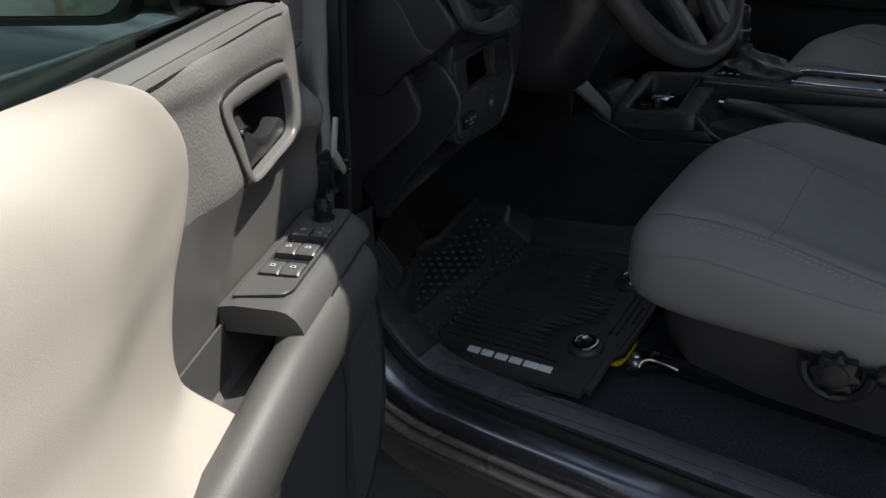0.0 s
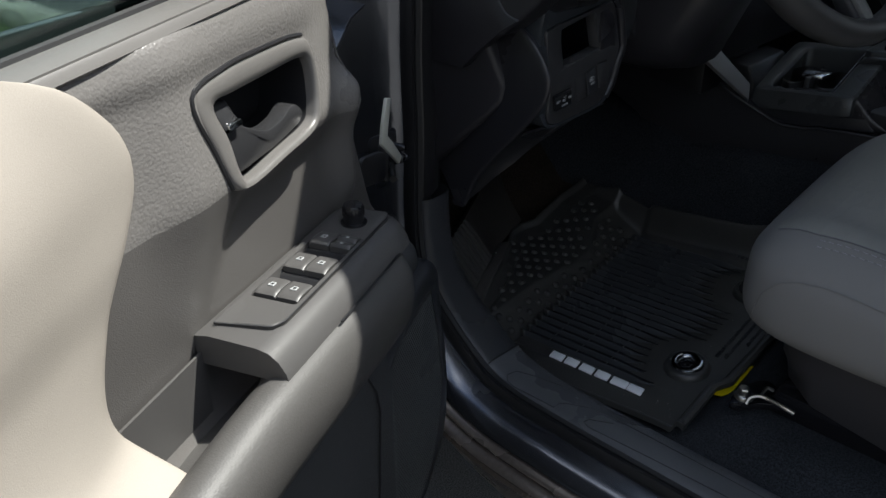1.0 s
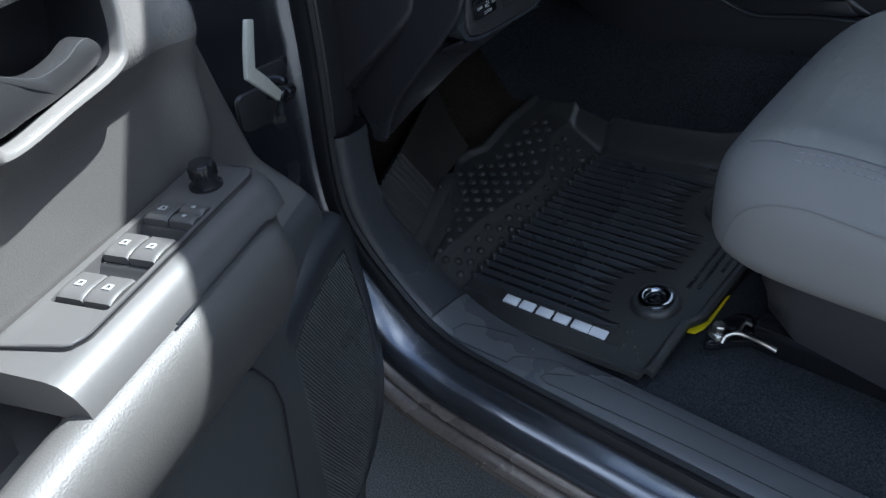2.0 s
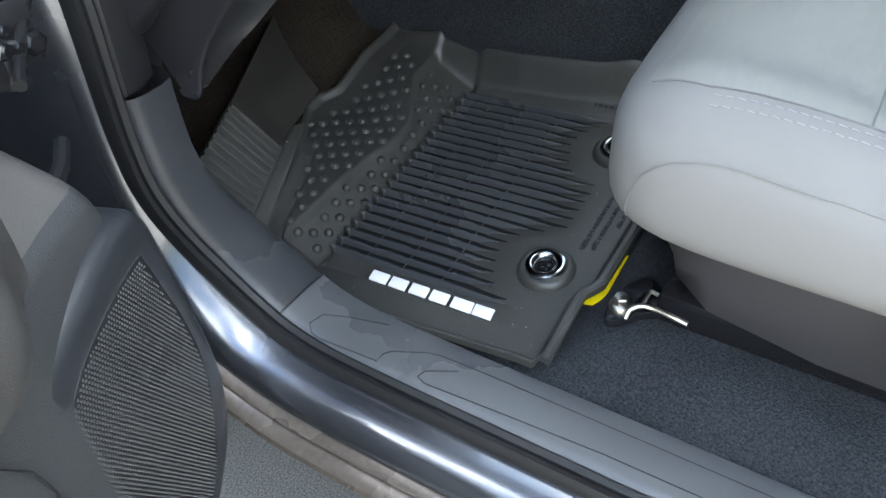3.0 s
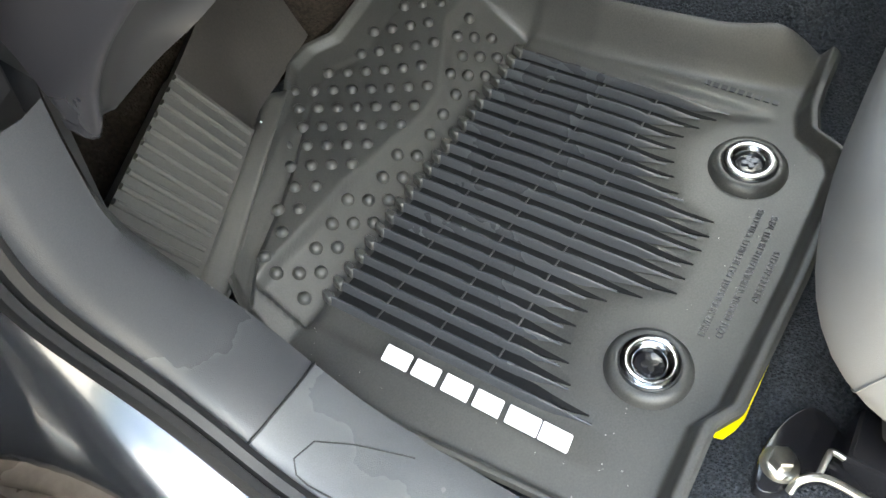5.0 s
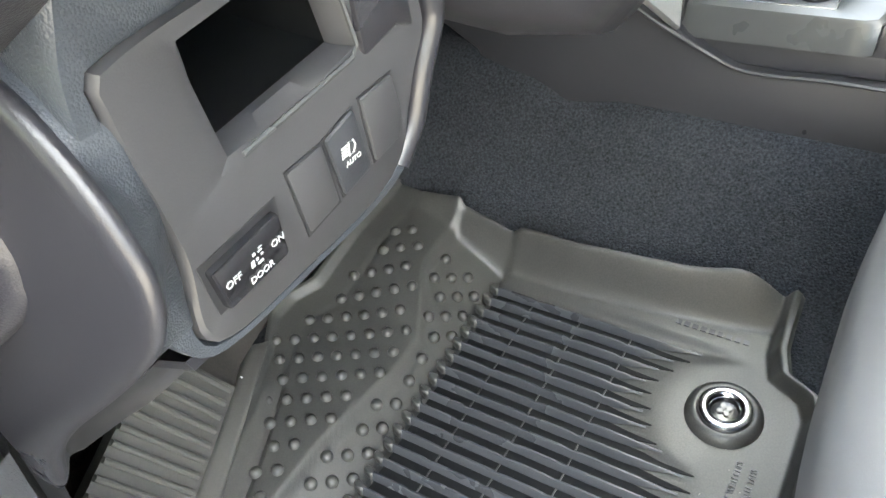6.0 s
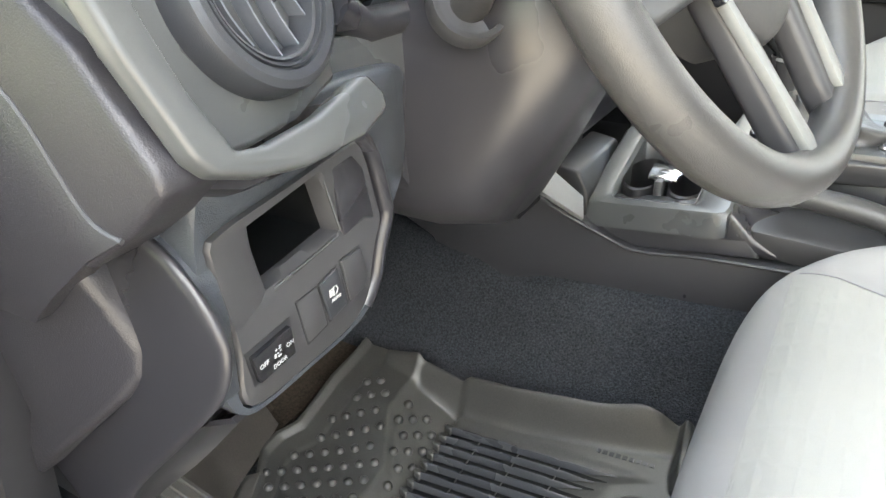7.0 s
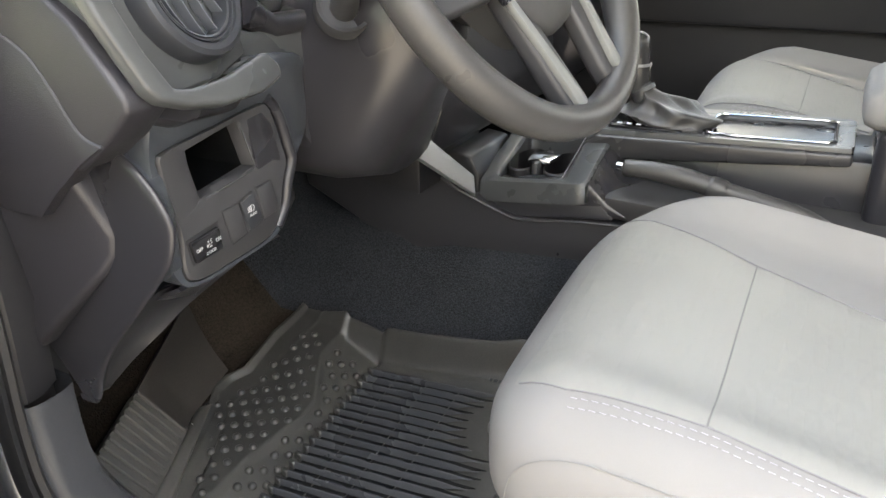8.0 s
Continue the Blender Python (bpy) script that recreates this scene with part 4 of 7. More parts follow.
part("window_glass", slab([(-1.02, 1.15), (0.10, 1.15), (0.10, 1.24), (-0.20, 1.62), (-0.95, 1.66), (-1.02, 1.55)], lambda a, b, d: D(a, -0.049 - 0.08 * max(0, b - 1.2) - d, b), 0.004), M_GLASS, door, "slightly green window glass", local=True, smooth=0).visible_shadow = False
part("window_frame", tube([D(0.14, -0.070, 1.19), D(0.10, -0.074, 1.26), D(-0.19, -0.104, 1.64), D(-0.95, -0.107, 1.68), D(-1.04, -0.10, 1.55), D(-1.05, -0.07, 1.18)], 0.016, 8), M_BLACK, door, "black window frame", local=True)
part("mirror_sail", slab([(0.075, 1.205), (0.19, 1.20), (0.155, 1.27), (0.10, 1.34), (0.082, 1.33)], lambda a, b, d: D(a, -0.035 - 0.08 * max(0, b - 1.2) - d, b), 0.03, 0.006), M_BLACK, door, "black sail panel behind the mirror", local=True)
part("outer_skin", slab([(-1.05, 0.40), (0.28, 0.40), (0.34, 0.6), (0.345, 0.8), (0.26, 1.05), (0.17, 1.19), (-1.05, 1.19)], lambda a, b, d: D(a, -0.085 - 0.03 * math.sin((b - 0.4) * 3.6) - d, b), 0.01, 0.004), M_PAINT, door, "blue-grey metallic outer skin", local=True)
part("front_edge", grid(lambda s, t: D(lerp(DOOR_FRONT, 0.42 + 0.78 * s) - 0.004 + 0.004 * math.sin(math.pi * t), -0.060 - 0.06 * t, 0.42 + 0.78 * s), 30, 5, (-0.02, 0, 0)), M_PAINT, door, "painted front edge of the door shell", local=True)
part("bottom_edge", box((-1.04, 0.02, 0.40), (0.30, 0.10, 0.425), 0.006), M_PAINT, door, local=True)

# Pale plate added to imitate daylight through the gap at the pillar.
part("gap_strip", slab([(0.2495, 1.0655), (0.2585, 1.0625), (0.2475, 1.0290), (0.2590, 1.0185), (0.2790, 0.9965), (0.2725, 0.9905), (0.2340, 1.0250), (0.2400, 1.0447)], lambda a, b, d: D(a, -0.004 - d, b), 0.004, 0.001), M_GAPLIGHT, door, "pale strip for the bright gap between door and pillar", local=True, smooth=30)
for du, dw, r in ((0.0, 0.0, 0.0055), (0.011, -0.003, 0.004), (0.004, 0.010, 0.004)):
    part("hinge_bolt", lathe([(r, -0.012), (r, 0.0), (r * 0.7, 0.003), (0.0005, 0.003)], lambda x, y, h: D(0.281 + du + x, -0.006 + h, 0.993 + dw + y), 12), M_GLOSS, door, "dark bolt of the hinge", local=True, smooth=30)

# outer mirror beyond the glass
def mirror_at(a, w, d):
    """a: away from the door's skin, w up, d: forward, behind the mirror's face."""
    return D(0.03 - 0.26 * (a - 0.1) + d + 0.10 * (w - 1.2), -a, w)


mirror = part("outer_mirror", loft([[mirror_at(0.185 + (a - 0.185) * f, 1.285 + (w - 1.285) * f, d) for a, w in rounded(0.094, 1.196, 0.285, 1.385, 0.03)] for f, d in ((0.94, 0.012), (0.93, -0.002), (1.0, 0.0), (1.02, 0.02), (0.98, 0.05), (0.8, 0.075), (0.5, 0.085))]), M_BLACK, door, "black outer mirror housing", local=True, smooth=50)
part("mirror_glass", slab(rounded(0.101, 1.203, 0.278, 1.378, 0.028), lambda a, b, d: mirror_at(a, b, 0.004 + d), 0.003), M_MIRROR, mirror, "flat mirror glass", local=True, smooth=0)
part("mirror_foot", loft([[D(0.075 + r * 1.2 * math.cos(q), -a, 1.225 + r * math.sin(q)) for q in (2 * math.pi * k / 12 for k in range(12))] for a, r in ((0.07, 0.03), (0.10, 0.026), (0.14, 0.03))]), M_BLACK, mirror, local=True)

# bolster: a padded insert with a rounded front end
BOL_FRONT = [(0.80, -0.16), (0.86, -0.13), (0.90, -0.115), (0.94, -0.118), (0.965, -0.128), (0.99, -0.140), (1.017, -0.138), (1.06, -0.120), (1.09, -0.100), (1.11, -0.086), (1.124, -0.080), (1.144, -0.081), (1.162, -0.094), (1.18, -0.112), (1.19, -0.126), (1.197, -0.145), (1.202, -0.167), (1.204, -0.19)]
BOL_V = [(0.79, 0.0), (0.82, 0.045), (0.86, 0.072), (0.90, 0.083), (0.94, 0.080), (0.97, 0.070), (1.0, 0.057), (1.03, 0.046), (1.06, 0.040), (1.09, 0.038), (1.12, 0.038), (1.145, 0.036), (1.165, 0.032), (1.18, 0.026), (1.19, 0.018), (1.198, 0.006), (1.203, -0.008), (1.206, -0.03)]


def soft(rows, x, r=0.012):
    return sum(lerp(rows, x + r * k) for k in (-1, -0.5, 0, 0.5, 1)) / 5


def bolster(s, t):
    w = 0.79 + 0.414 * t
    far = 0.9 * s ** 2.2
    edge = min(1.0, far / 0.17)
    rise = 0.25 * math.sqrt(1 - (1 - min(1.0, far / 0.03)) ** 2) * 0.6 + 0.85 * step(-0.3, 1.0, edge) * edge ** 0.5
    u = soft(BOL_FRONT, w) - far
    low = step(0.98, 0.92, w)
    v = max(panel_v(u, w) + 0.0015, -0.006) * (1 - low) - 0.006 * low + 0.05 * low * (1 - rise) + (soft(BOL_V, w) + 0.006) * rise * (0.72 + 0.28 * step(0.0, 0.2, far))
    return D(u, v, w)


part("bolster", grid(bolster, 44, 60), M_BOLSTER, door, "light beige padded bolster", local=True, smooth=60)

# inner handle
def handle_bezel():
    bm = bmesh.new()
    rows = []
    for k, (v0, f) in enumerate(((-0.030, 0.0), (-0.007, 0.01), (-0.0035, 0.12), (-0.0022, 0.3), (-0.0025, 0.65), (-0.0040, 0.92), (-0.0065, 1.0), (-0.012, 1.005))):
        rows.append([bm.verts.new(D(a.x + (b.x - a.x) * f, v0 + bezel_v(a.y + (b.y - a.y) * f), a.y + (b.y - a.y) * f)) for a, b in zip(bez_out, bez_in)])
    n = len(bez_out)
    for A, B in zip(rows, rows[1:]):
        for k in range(n):
            bm.faces.new((A[k], A[(k + 1) % n], B[(k + 1) % n], B[k]))
    return bm


bezel = part("handle_bezel", handle_bezel(), M_BEZEL, door, "grey plastic handle surround", local=True, smooth=50)
part("pocket_wall", ring_plate(bez_in, bez_in, lambda a, b, d: D(a, d + (bezel_v(b) if d > -0.02 else 0.0), b), ((0.0, -0.0085), (0.0, -0.052))), M_BLACK, bezel, "black wall of the handle recess", local=True, smooth=30)
part("handle_pocket", slab(rounded(-0.015, 1.068, 0.132, 1.150, 0.02), lambda a, b, d: D(a, -0.050 - d, b), 0.004), M_BLACK, bezel, "dark recess behind the handle", local=True)
part("bezel_gap", tube([D(p.x, max(panel_v(p.x, p.y), bezel_v(p.y) - 0.012) + 0.0004, p.y) for p in [q for q in bez_out if q.x < -0.004 and q.y < 1.145] + [q for q in bez_out if q.y > 1.145 and q.x < 0.112]], 0.0017, 6), M_BLACK, bezel, "dark joint round the surround", local=True)
lever = [(0.0005, 1.1155), (0.0115, 1.1145), (0.0235, 1.1165), (0.031, 1.1120), (0.049, 1.1042), (0.0717, 1.1046), (0.092, 1.1085), (0.0985, 1.1045), (0.0985, 1.0970), (0.090, 1.0915), (0.0612, 1.0880), (0.036, 1.0875), (0.020, 1.0865), (0.011, 1.0875), (0.0055, 1.096)]
part("handle_lever", slab([p.to_2d() for p in smooth_loop([Vector(p + (0,)) for p in lever], 4)], lambda a, b, d: D(a, bezel_v(b) - 0.0105 - 0.003 * step(0.02, 0.11, a) + 0.0045 * gauss(b, 1.101, 0.007) * step(0.0, 0.04, a) - d, b), 0.014, 0.0035, 3), M_LEVER, bezel, "dark grey pull lever", local=True)
part("lock_frame", slab([(0.0005, 1.1165), (0.0225, 1.1165), (0.0238, 1.1200), (0.0160, 1.1360), (-0.0035, 1.1355)], lambda a, b, d: D(a, bezel_v(b) - 0.010 - d, b), 0.010, 0.002), M_BLACK, bezel, local=True)
part("lock_tab", slab([(0.0042, 1.1185), (0.0205, 1.1185), (0.0215, 1.1205), (0.0145, 1.1335), (0.0015, 1.1330)], lambda a, b, d: D(a, bezel_v(b) - 0.0085 + 0.25 * (1.126 - b) - d, b), 0.006, 0.0015), M_LEVER, bezel, "dark lock tab", local=True)
part("lock_tip", slab(rounded(0.0065, 1.1180, 0.0215, 1.1225, 0.002), lambda a, b, d: D(a, bezel_v(b) - 0.0050 - d, b), 0.004, 0.0012), M_CHROME, bezel, "chrome tip of the lock tab", local=True)

# armrest pod with the switches
POD = [(-0.014, 0.976), (-0.014, 0.992), (-0.003, 0.9940), (-0.0005, 0.9942), (0.0352, 0.9934), (0.0372, 0.9930), (0.044, 0.9915), (0.051, 0.986), (0.056, 0.978), (0.0575, 0.972)]


def pod_ring(u):
    k = step(0.185, 0.150, u) ** 0.5 if u > 0.150 else 1.0
    low = 0.974
    cut = 0.013 if 0.0 < u < 0.107 else 0.0
    return [D(u, -0.014 + (v + 0.014) * (0.35 + 0.65 * k), low + (w - low) * (0.25 + 0.75 * k) - (cut if -0.001 <= v <= 0.036 else 0.0)) for v, w in POD] + [D(u, 0.05 * k, 0.970), D(u, -0.014, 0.970)]


pod = part("switch_pod", loft([pod_ring(u) for u in (-0.050, -0.047, -0.02, -0.0002, 0.0008, 0.02, 0.06, 0.10, 0.1062, 0.1072, 0.14, 0.155, 0.165, 0.174, 0.181)]), M_SMOOTH, door, "grey armrest pod that carries the switches", local=True, smooth=50)
plate_o = resample([(-0.037, -0.006), (-0.026, -0.007), (0.155, -0.007), (0.158, 0.034), (0.150, 0.0385), (-0.018, 0.0385), (-0.028, 0.034)], 120)
plate_i = resample(rounded(0.001, -0.0022, 0.106, 0.0358, 0.002, 2), 120)
part("switch_plate", ring_plate(plate_o, plate_i, lambda a, b, d: D(a, b, 0.9968 - d), ((0.0, 0.004), (0.0, 0.0008), (0.04, 0.0), (0.96, 0.0), (1.0, 0.0006), (1.0, 0.012))), M_SMOOTH, pod, local=True, smooth=30)
part("plate_joint", tube([D(a, b, 0.9958) for a, b in plate_o], 0.0007, 5, closed=True), M_BLACK, pod, "dark joint round the plate", local=True)


def scoop(u):
    """Depth of the well in front of each row of switches."""
    return 0.0045 + 0.0065 * max(math.sin(math.pi * min(1.0, max(0.0, (u - u0) / 0.0165))) for u0 in (0.0262, 0.0662))


part("switch_well", grid(lambda a, t: D(0.001 + 0.105 * a, -0.0022 + 0.038 * t, 0.9968 - scoop(0.001 + 0.105 * a)), 84, 2), M_LEVER, pod, "dark well between the switches", local=True)


def window_symbol(um, vm, z, parent):
    """A small white outline of a door with its window."""
    out = [(um - 0.0022, vm - 0.0026), (um + 0.0022, vm - 0.0014), (um + 0.0022, vm + 0.0026), (um - 0.0022, vm + 0.0026)]
    inn = [(um + (a - um) * 0.62, vm + (b - vm) * 0.62) for a, b in out]
    part("symbol", ring_plate(out, inn, lambda a, b, d: D(a, b, z - d), ((0.0, 0.0006), (0.0, 0.0), (1.0, 0.0), (1.0, 0.0006))), M_PRINT, parent, local=True, smooth=0)


def switch(u0, u1, v0, v1, mark=True):
    """A rocker whose rear end is flush with the plate and whose front lip hangs over the well."""
    ob = part("window_switch", grid(lambda a, t: D(u0 + (u1 - u0) * a, v0 + (v1 - v0) * t, 0.9972 + 0.0016 * math.sin(math.pi * a ** 0.7) + 0.0006 * a - 0.0009 * (1 - min(1.0, 12 * min(t, 1 - t)))), 10, 12, (0, 0, -0.010)), M_SMOOTH, pod, "grey rocker switch with white symbol", local=True, smooth=35)
    if mark:
        window_symbol((u0 + u1) / 2, (v0 + v1) / 2, 0.9998, ob)
    else:
        um, vm = (u0 + u1) / 2, (v0 + v1) / 2
        part("symbol", slab([(um - 0.001, vm - 0.0012), (um + 0.001, vm - 0.0012), (um + 0.001, vm + 0.0012), (um - 0.001, vm + 0.0012)], lambda a, b, d: D(a, b, 0.9995 - d), 0.0006), M_PRINT, ob, local=True, smooth=0)
    return ob


for u0 in (0.0045, 0.0445):
    switch(u0, u0 + 0.0222, -0.0012, 0.0164)
    switch(u0, u0 + 0.0222, 0.0172, 0.0348)
switch(0.0845, 0.1045, -0.0012, 0.0164)
switch(0.0845, 0.0940, 0.0176, 0.0348, False)
switch(0.0950, 0.1045, 0.0176, 0.0348, False)
knob = part("mirror_knob", lathe([(0.0112, 0.9965), (0.0112, 0.9982), (0.0090, 0.9990), (0.0086, 1.0030), (0.0088, 1.0036), (0.0088, 1.0120), (0.0078, 1.0140), (0.003, 1.0146)], lambda x, y, h: D(0.129 + x, 0.017 + y, h), 36), M_GLOSS, pod, "gloss black mirror knob", local=True)
for k in range(18):
    w_ = 2 * math.pi * k / 18
    part("knurl", tube([D(0.129 + 0.0088 * math.cos(w_), 0.017 + 0.0088 * math.sin(w_), 1.0045), D(0.129 + 0.0088 * math.cos(w_), 0.017 + 0.0088 * math.sin(w_), 1.0115)], 0.0006, 5), M_GLOSS, knob, local=True)

# armrest body under the pod, and the pull pocket behind it
ARM = [(0.030, 0.955), (0.036, 0.967), (0.046, 0.9735), (0.056, 0.9735), (0.065, 0.968), (0.0715, 0.957), (0.073, 0.940), (0.070, 0.920), (0.060, 0.898), (0.044, 0.878), (0.02, 0.862), (-0.01, 0.855), (-0.01, 0.92), (0.028, 0.93)]


def arm_ring(u):
    k = step(0.205, 0.12, u)
    down = 0.016 * step(-0.06, -0.22, u)
    return [D(u, -0.01 + (v + 0.01) * (0.30 + 0.70 * k), w - down - 0.02 * (1 - k) + (0.012 if v < 0.04 and w > 0.95 and u > -0.045 else 0)) for v, w in ARM]


part("armrest", loft([arm_ring(u) for u in [-0.26 + 0.465 * k / 40 for k in range(41)]]), M_ARM, door, "grained armrest and pull grip", local=True, smooth=60)
part("arm_crease", tube([D(u, v, w) for u, v, w in ((0.02, 0.0600, 0.9762), (0.08, 0.0598, 0.9762), (0.122, 0.0585, 0.9755), (0.136, 0.0560, 0.9720), (0.146, 0.0510, 0.9620), (0.150, 0.0480, 0.9500))], 0.0009, 6), M_BLACK, door, "dark joint under the pod", local=True)
part("pocket_floor", box((-0.17, -0.034, 0.90), (0.0, 0.012, 0.906), 0.001), M_BLACK, door, "dark floor of the pull pocket", local=True)
part("pocket_plate", slab([(-0.145, 0.975), (-0.049, 0.979), (-0.049, 0.905), (-0.145, 0.905)], lambda a, b, d: D(a, -0.0095 - d, b), 0.002), M_SMOOTH, door, local=True, smooth=0)

# speaker
SPK = [p.to_2d() for p in smooth_loop([Vector(p + (0,)) for p in ((0.293, 0.832), (0.25, 0.829), (0.20, 0.815), (0.168, 0.785), (0.150, 0.72), (0.145, 0.64), (0.165, 0.57), (0.21, 0.535), (0.265, 0.545), (0.305, 0.60), (0.326, 0.67), (0.322, 0.735), (0.31, 0.785), (0.300, 0.822))], 6)]


grille = part("speaker_grille", slab(SPK, lambda a, b, d: D(a, 0.018 - 0.008 * step(0.6, 0.5, b) - d, b), 0.012, 0.003), M_BLACK, door, "dark perforated speaker grille", local=True)
frame_pts = [D(a, 0.0155 - 0.008 * step(0.6, 0.5, b), b) for a, b in SPK]
part("grille_frame", tube(frame_pts, 0.0022, 8, closed=True), M_LOWER, grille, local=True)
POD_O = resample([p.to_2d() for p in smooth_loop([Vector(p + (0,)) for p in ((0.118, 0.56), (0.116, 0.70), (0.124, 0.765), (0.132, 0.815), (0.150, 0.838), (0.20, 0.850), (0.26, 0.866), (0.300, 0.868), (0.317, 0.850), (0.3235, 0.81), (0.3385, 0.727), (0.3455, 0.655), (0.337, 0.605), (0.31, 0.560), (0.27, 0.525), (0.20, 0.515), (0.14, 0.525))], 6)], 120)
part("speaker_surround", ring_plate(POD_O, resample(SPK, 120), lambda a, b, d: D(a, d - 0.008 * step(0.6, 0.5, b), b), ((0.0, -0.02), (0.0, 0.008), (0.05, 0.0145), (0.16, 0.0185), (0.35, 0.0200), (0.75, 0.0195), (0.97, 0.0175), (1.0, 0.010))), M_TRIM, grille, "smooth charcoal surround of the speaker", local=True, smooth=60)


verts, faces = [], []
for i in range(60):
    for j in range(98):
        a, b = 0.14 + 0.0036 * i + (0.0018 if j % 2 else 0), 0.53 + 0.0032 * j
        if not inside(SPK, a, b) or not inside(SPK, a + 0.0035, b) or not inside(SPK, a - 0.0035, b) or not inside(SPK, a, b + 0.003) or not inside(SPK, a, b - 0.003):
            continue
        v = 0.0181 - 0.008 * step(0.6, 0.5, b)
        n0 = len(verts)
        for k in range(6):
            w_ = math.pi / 3 * k
            verts.append(D(a + 0.0011 * math.cos(w_), v, b + 0.0014 * math.sin(w_)))
        for k in range(6):
            w_ = math.pi / 3 * k
            verts.append(D(a + 0.0007 * math.cos(w_), v + 0.0008, b + 0.0007 * math.sin(w_)))
        faces += [(n0 + k, n0 + (k + 1) % 6, n0 + 6 + (k + 1) % 6, n0 + 6 + k) for k in range(6)] + [tuple(range(n0 + 6, n0 + 12))]
me = bpy.data.meshes.new("grille_dots")
me.from_pydata(verts, [], faces)
part_mesh("grille_dots", me, M_SATIN, grille, local=True, smooth=30, kind="stuff")
part("speaker_panel_seam", tube([D(0.08, 0.0295, 0.872), D(0.11, 0.029, 0.852), D(0.130, 0.028, 0.82), D(0.137, 0.0275, 0.79), D(0.128, 0.027, 0.70), D(0.12, 0.022, 0.60), D(0.118, 0.012, 0.48)], 0.0012, 6), M_BLACK, door, local=True)

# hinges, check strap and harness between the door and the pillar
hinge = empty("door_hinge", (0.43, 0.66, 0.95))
tagged(hinge, "dark painted steel door hinge", "hinge")
part("plate", slab(rounded(0.942, 0.395, 0.985, 0.435, 0.008), lambda a, b, d: (b, 0.677 + d, a), 0.005, 0.002), M_BLACK, hinge)
part("pin", tube([(0.392, 0.652, 0.945), (0.392, 0.652, 0.985)], 0.006, 12), M_BLACK, hinge)
part("leaf", slab(rounded(0.948, 0.355, 0.982, 0.39, 0.008), lambda a, b, d: (b, 0.646 + d, a), 0.006, 0.002), M_BLACK, hinge)
for z in (0.958,):
    part("bolt", lathe([(0.009, 0.0), (0.009, 0.006), (0.006, 0.008), (0.001, 0.008)], lambda x, y, h: (0.425 + x, 0.672 - h, z + y), 6), M_GLOSS, hinge, smooth=20)
strap = part("check_strap", tube([(0.42, 0.675, 0.88), (0.40, 0.65, 0.88), (0.36, 0.615, 0.88)], 0.006, 8), M_BLACK)
tagged(strap, "steel door check strap", "check strap")
harness = part("wiring_boot", tube(smooth_loop([(0.45, 0.70, 0.975), (0.43, 0.68, 0.968), (0.405, 0.655, 0.960), (0.385, 0.63, 0.955)], 5, closed=False), [0.0035 + 0.0008 * (k % 2) for k in range(16)], 12), M_SEAL)
tagged(harness, "black rubber wiring boot between pillar and door", "wiring boot")


# ---- dashboard ----
dash = empty("dashboard", (1.3, 0.8, 1.0))
tagged(dash, "dark grey plastic dashboard with round vent and switches", "dashboard")


def on_panel(a, b, d):
    return (a, 0.576 + 0.012 * step(0.735, 0.785, a) + d, b)


KNEE = loop2([(0.562, 1.098), (0.560, 1.066), (0.560, 1.036), (0.562, 1.008), (0.569, 0.986), (0.588, 0.9705), (0.64, 0.9705), (0.69, 0.974), (0.712, 0.987), (0.722, 1.025), (0.745, 1.048), (0.770, 1.062), (0.778, 1.09), (0.776, 1.128), (0.70, 1.140), (0.60, 1.136), (0.570, 1.122)], 4)
BEZ = loop2([(0.568, 1.080), (0.572, 1.089), (0.63, 1.0955), (0.688, 1.1015), (0.702, 1.096), (0.713, 1.065), (0.7205, 1.042), (0.714, 1.026), (0.7085, 1.008), (0.702, 0.988), (0.682, 0.977), (0.63, 0.974), (0.592, 0.974), (0.5775, 0.986), (0.5785, 1.02), (0.571, 1.06)])
BIN = [(0.609, 1.043), (0.672, 1.0505), (0.6575, 1.0935), (0.598, 1.084)]
MID = (0.636, 1.055)


def cast(outline, turn):
    """Where the ray from MID at an angle leaves an outline."""
    c, s = math.cos(turn), math.sin(turn)
    best = 0.0
    for (x0, y0), (x1, y1) in zip(outline, outline[1:] + outline[:1]):
        det = c * (y0 - y1) + s * (x1 - x0)
        if abs(det) < 1e-12:
            continue
        px, py = x0 - MID[0], y0 - MID[1]
        r = (px * (y0 - y1) + py * (x1 - x0)) / det
        q = (c * py - s * px) / det
        if r > 0 and -1e-6 <= q <= 1 + 1e-6:
            best = max(best, r)
    return (MID[0] + best * c, MID[1] + best * s)


turns = sorted([2 * math.pi * k / 96 for k in range(96)] + [math.atan2(b - MID[1], a - MID[0]) % (2 * math.pi) for a, b in BIN])
knee_o, bez_o, bin_o = [cast(KNEE, q) for q in turns], [cast(BEZ, q) for q in turns], [cast(BIN, q) for q in turns]
knee = part("knee_panel", ring_plate(knee_o, bez_o, on_panel, ((0.0, 0.045), (0.0, 0.006), (0.03, 0.002), (0.10, 0.0), (0.9, 0.0), (1.0, 0.001), (1.0, 0.02))), M_DASHBLUE, dash, "blue-grey grained lower panel")
# bulging outboard side of the lower panel, down to the kick panel
KNEE_EDGE = smooth_loop([(0.612, 1.110, 0), (0.600, 1.0935, 0), (0.584, 1.0825, 0), (0.568, 1.0655, 0), (0.557, 1.047, 0), (0.5545, 1.034, 0), (0.558, 1.018, 0), (0.568, 1.0, 0), (0.60, 0.962, 0), (0.642, 0.915, 0), (0.666, 0.88, 0), (0.680, 0.846, 0), (0.700, 0.842, 0)], 5, closed=False)
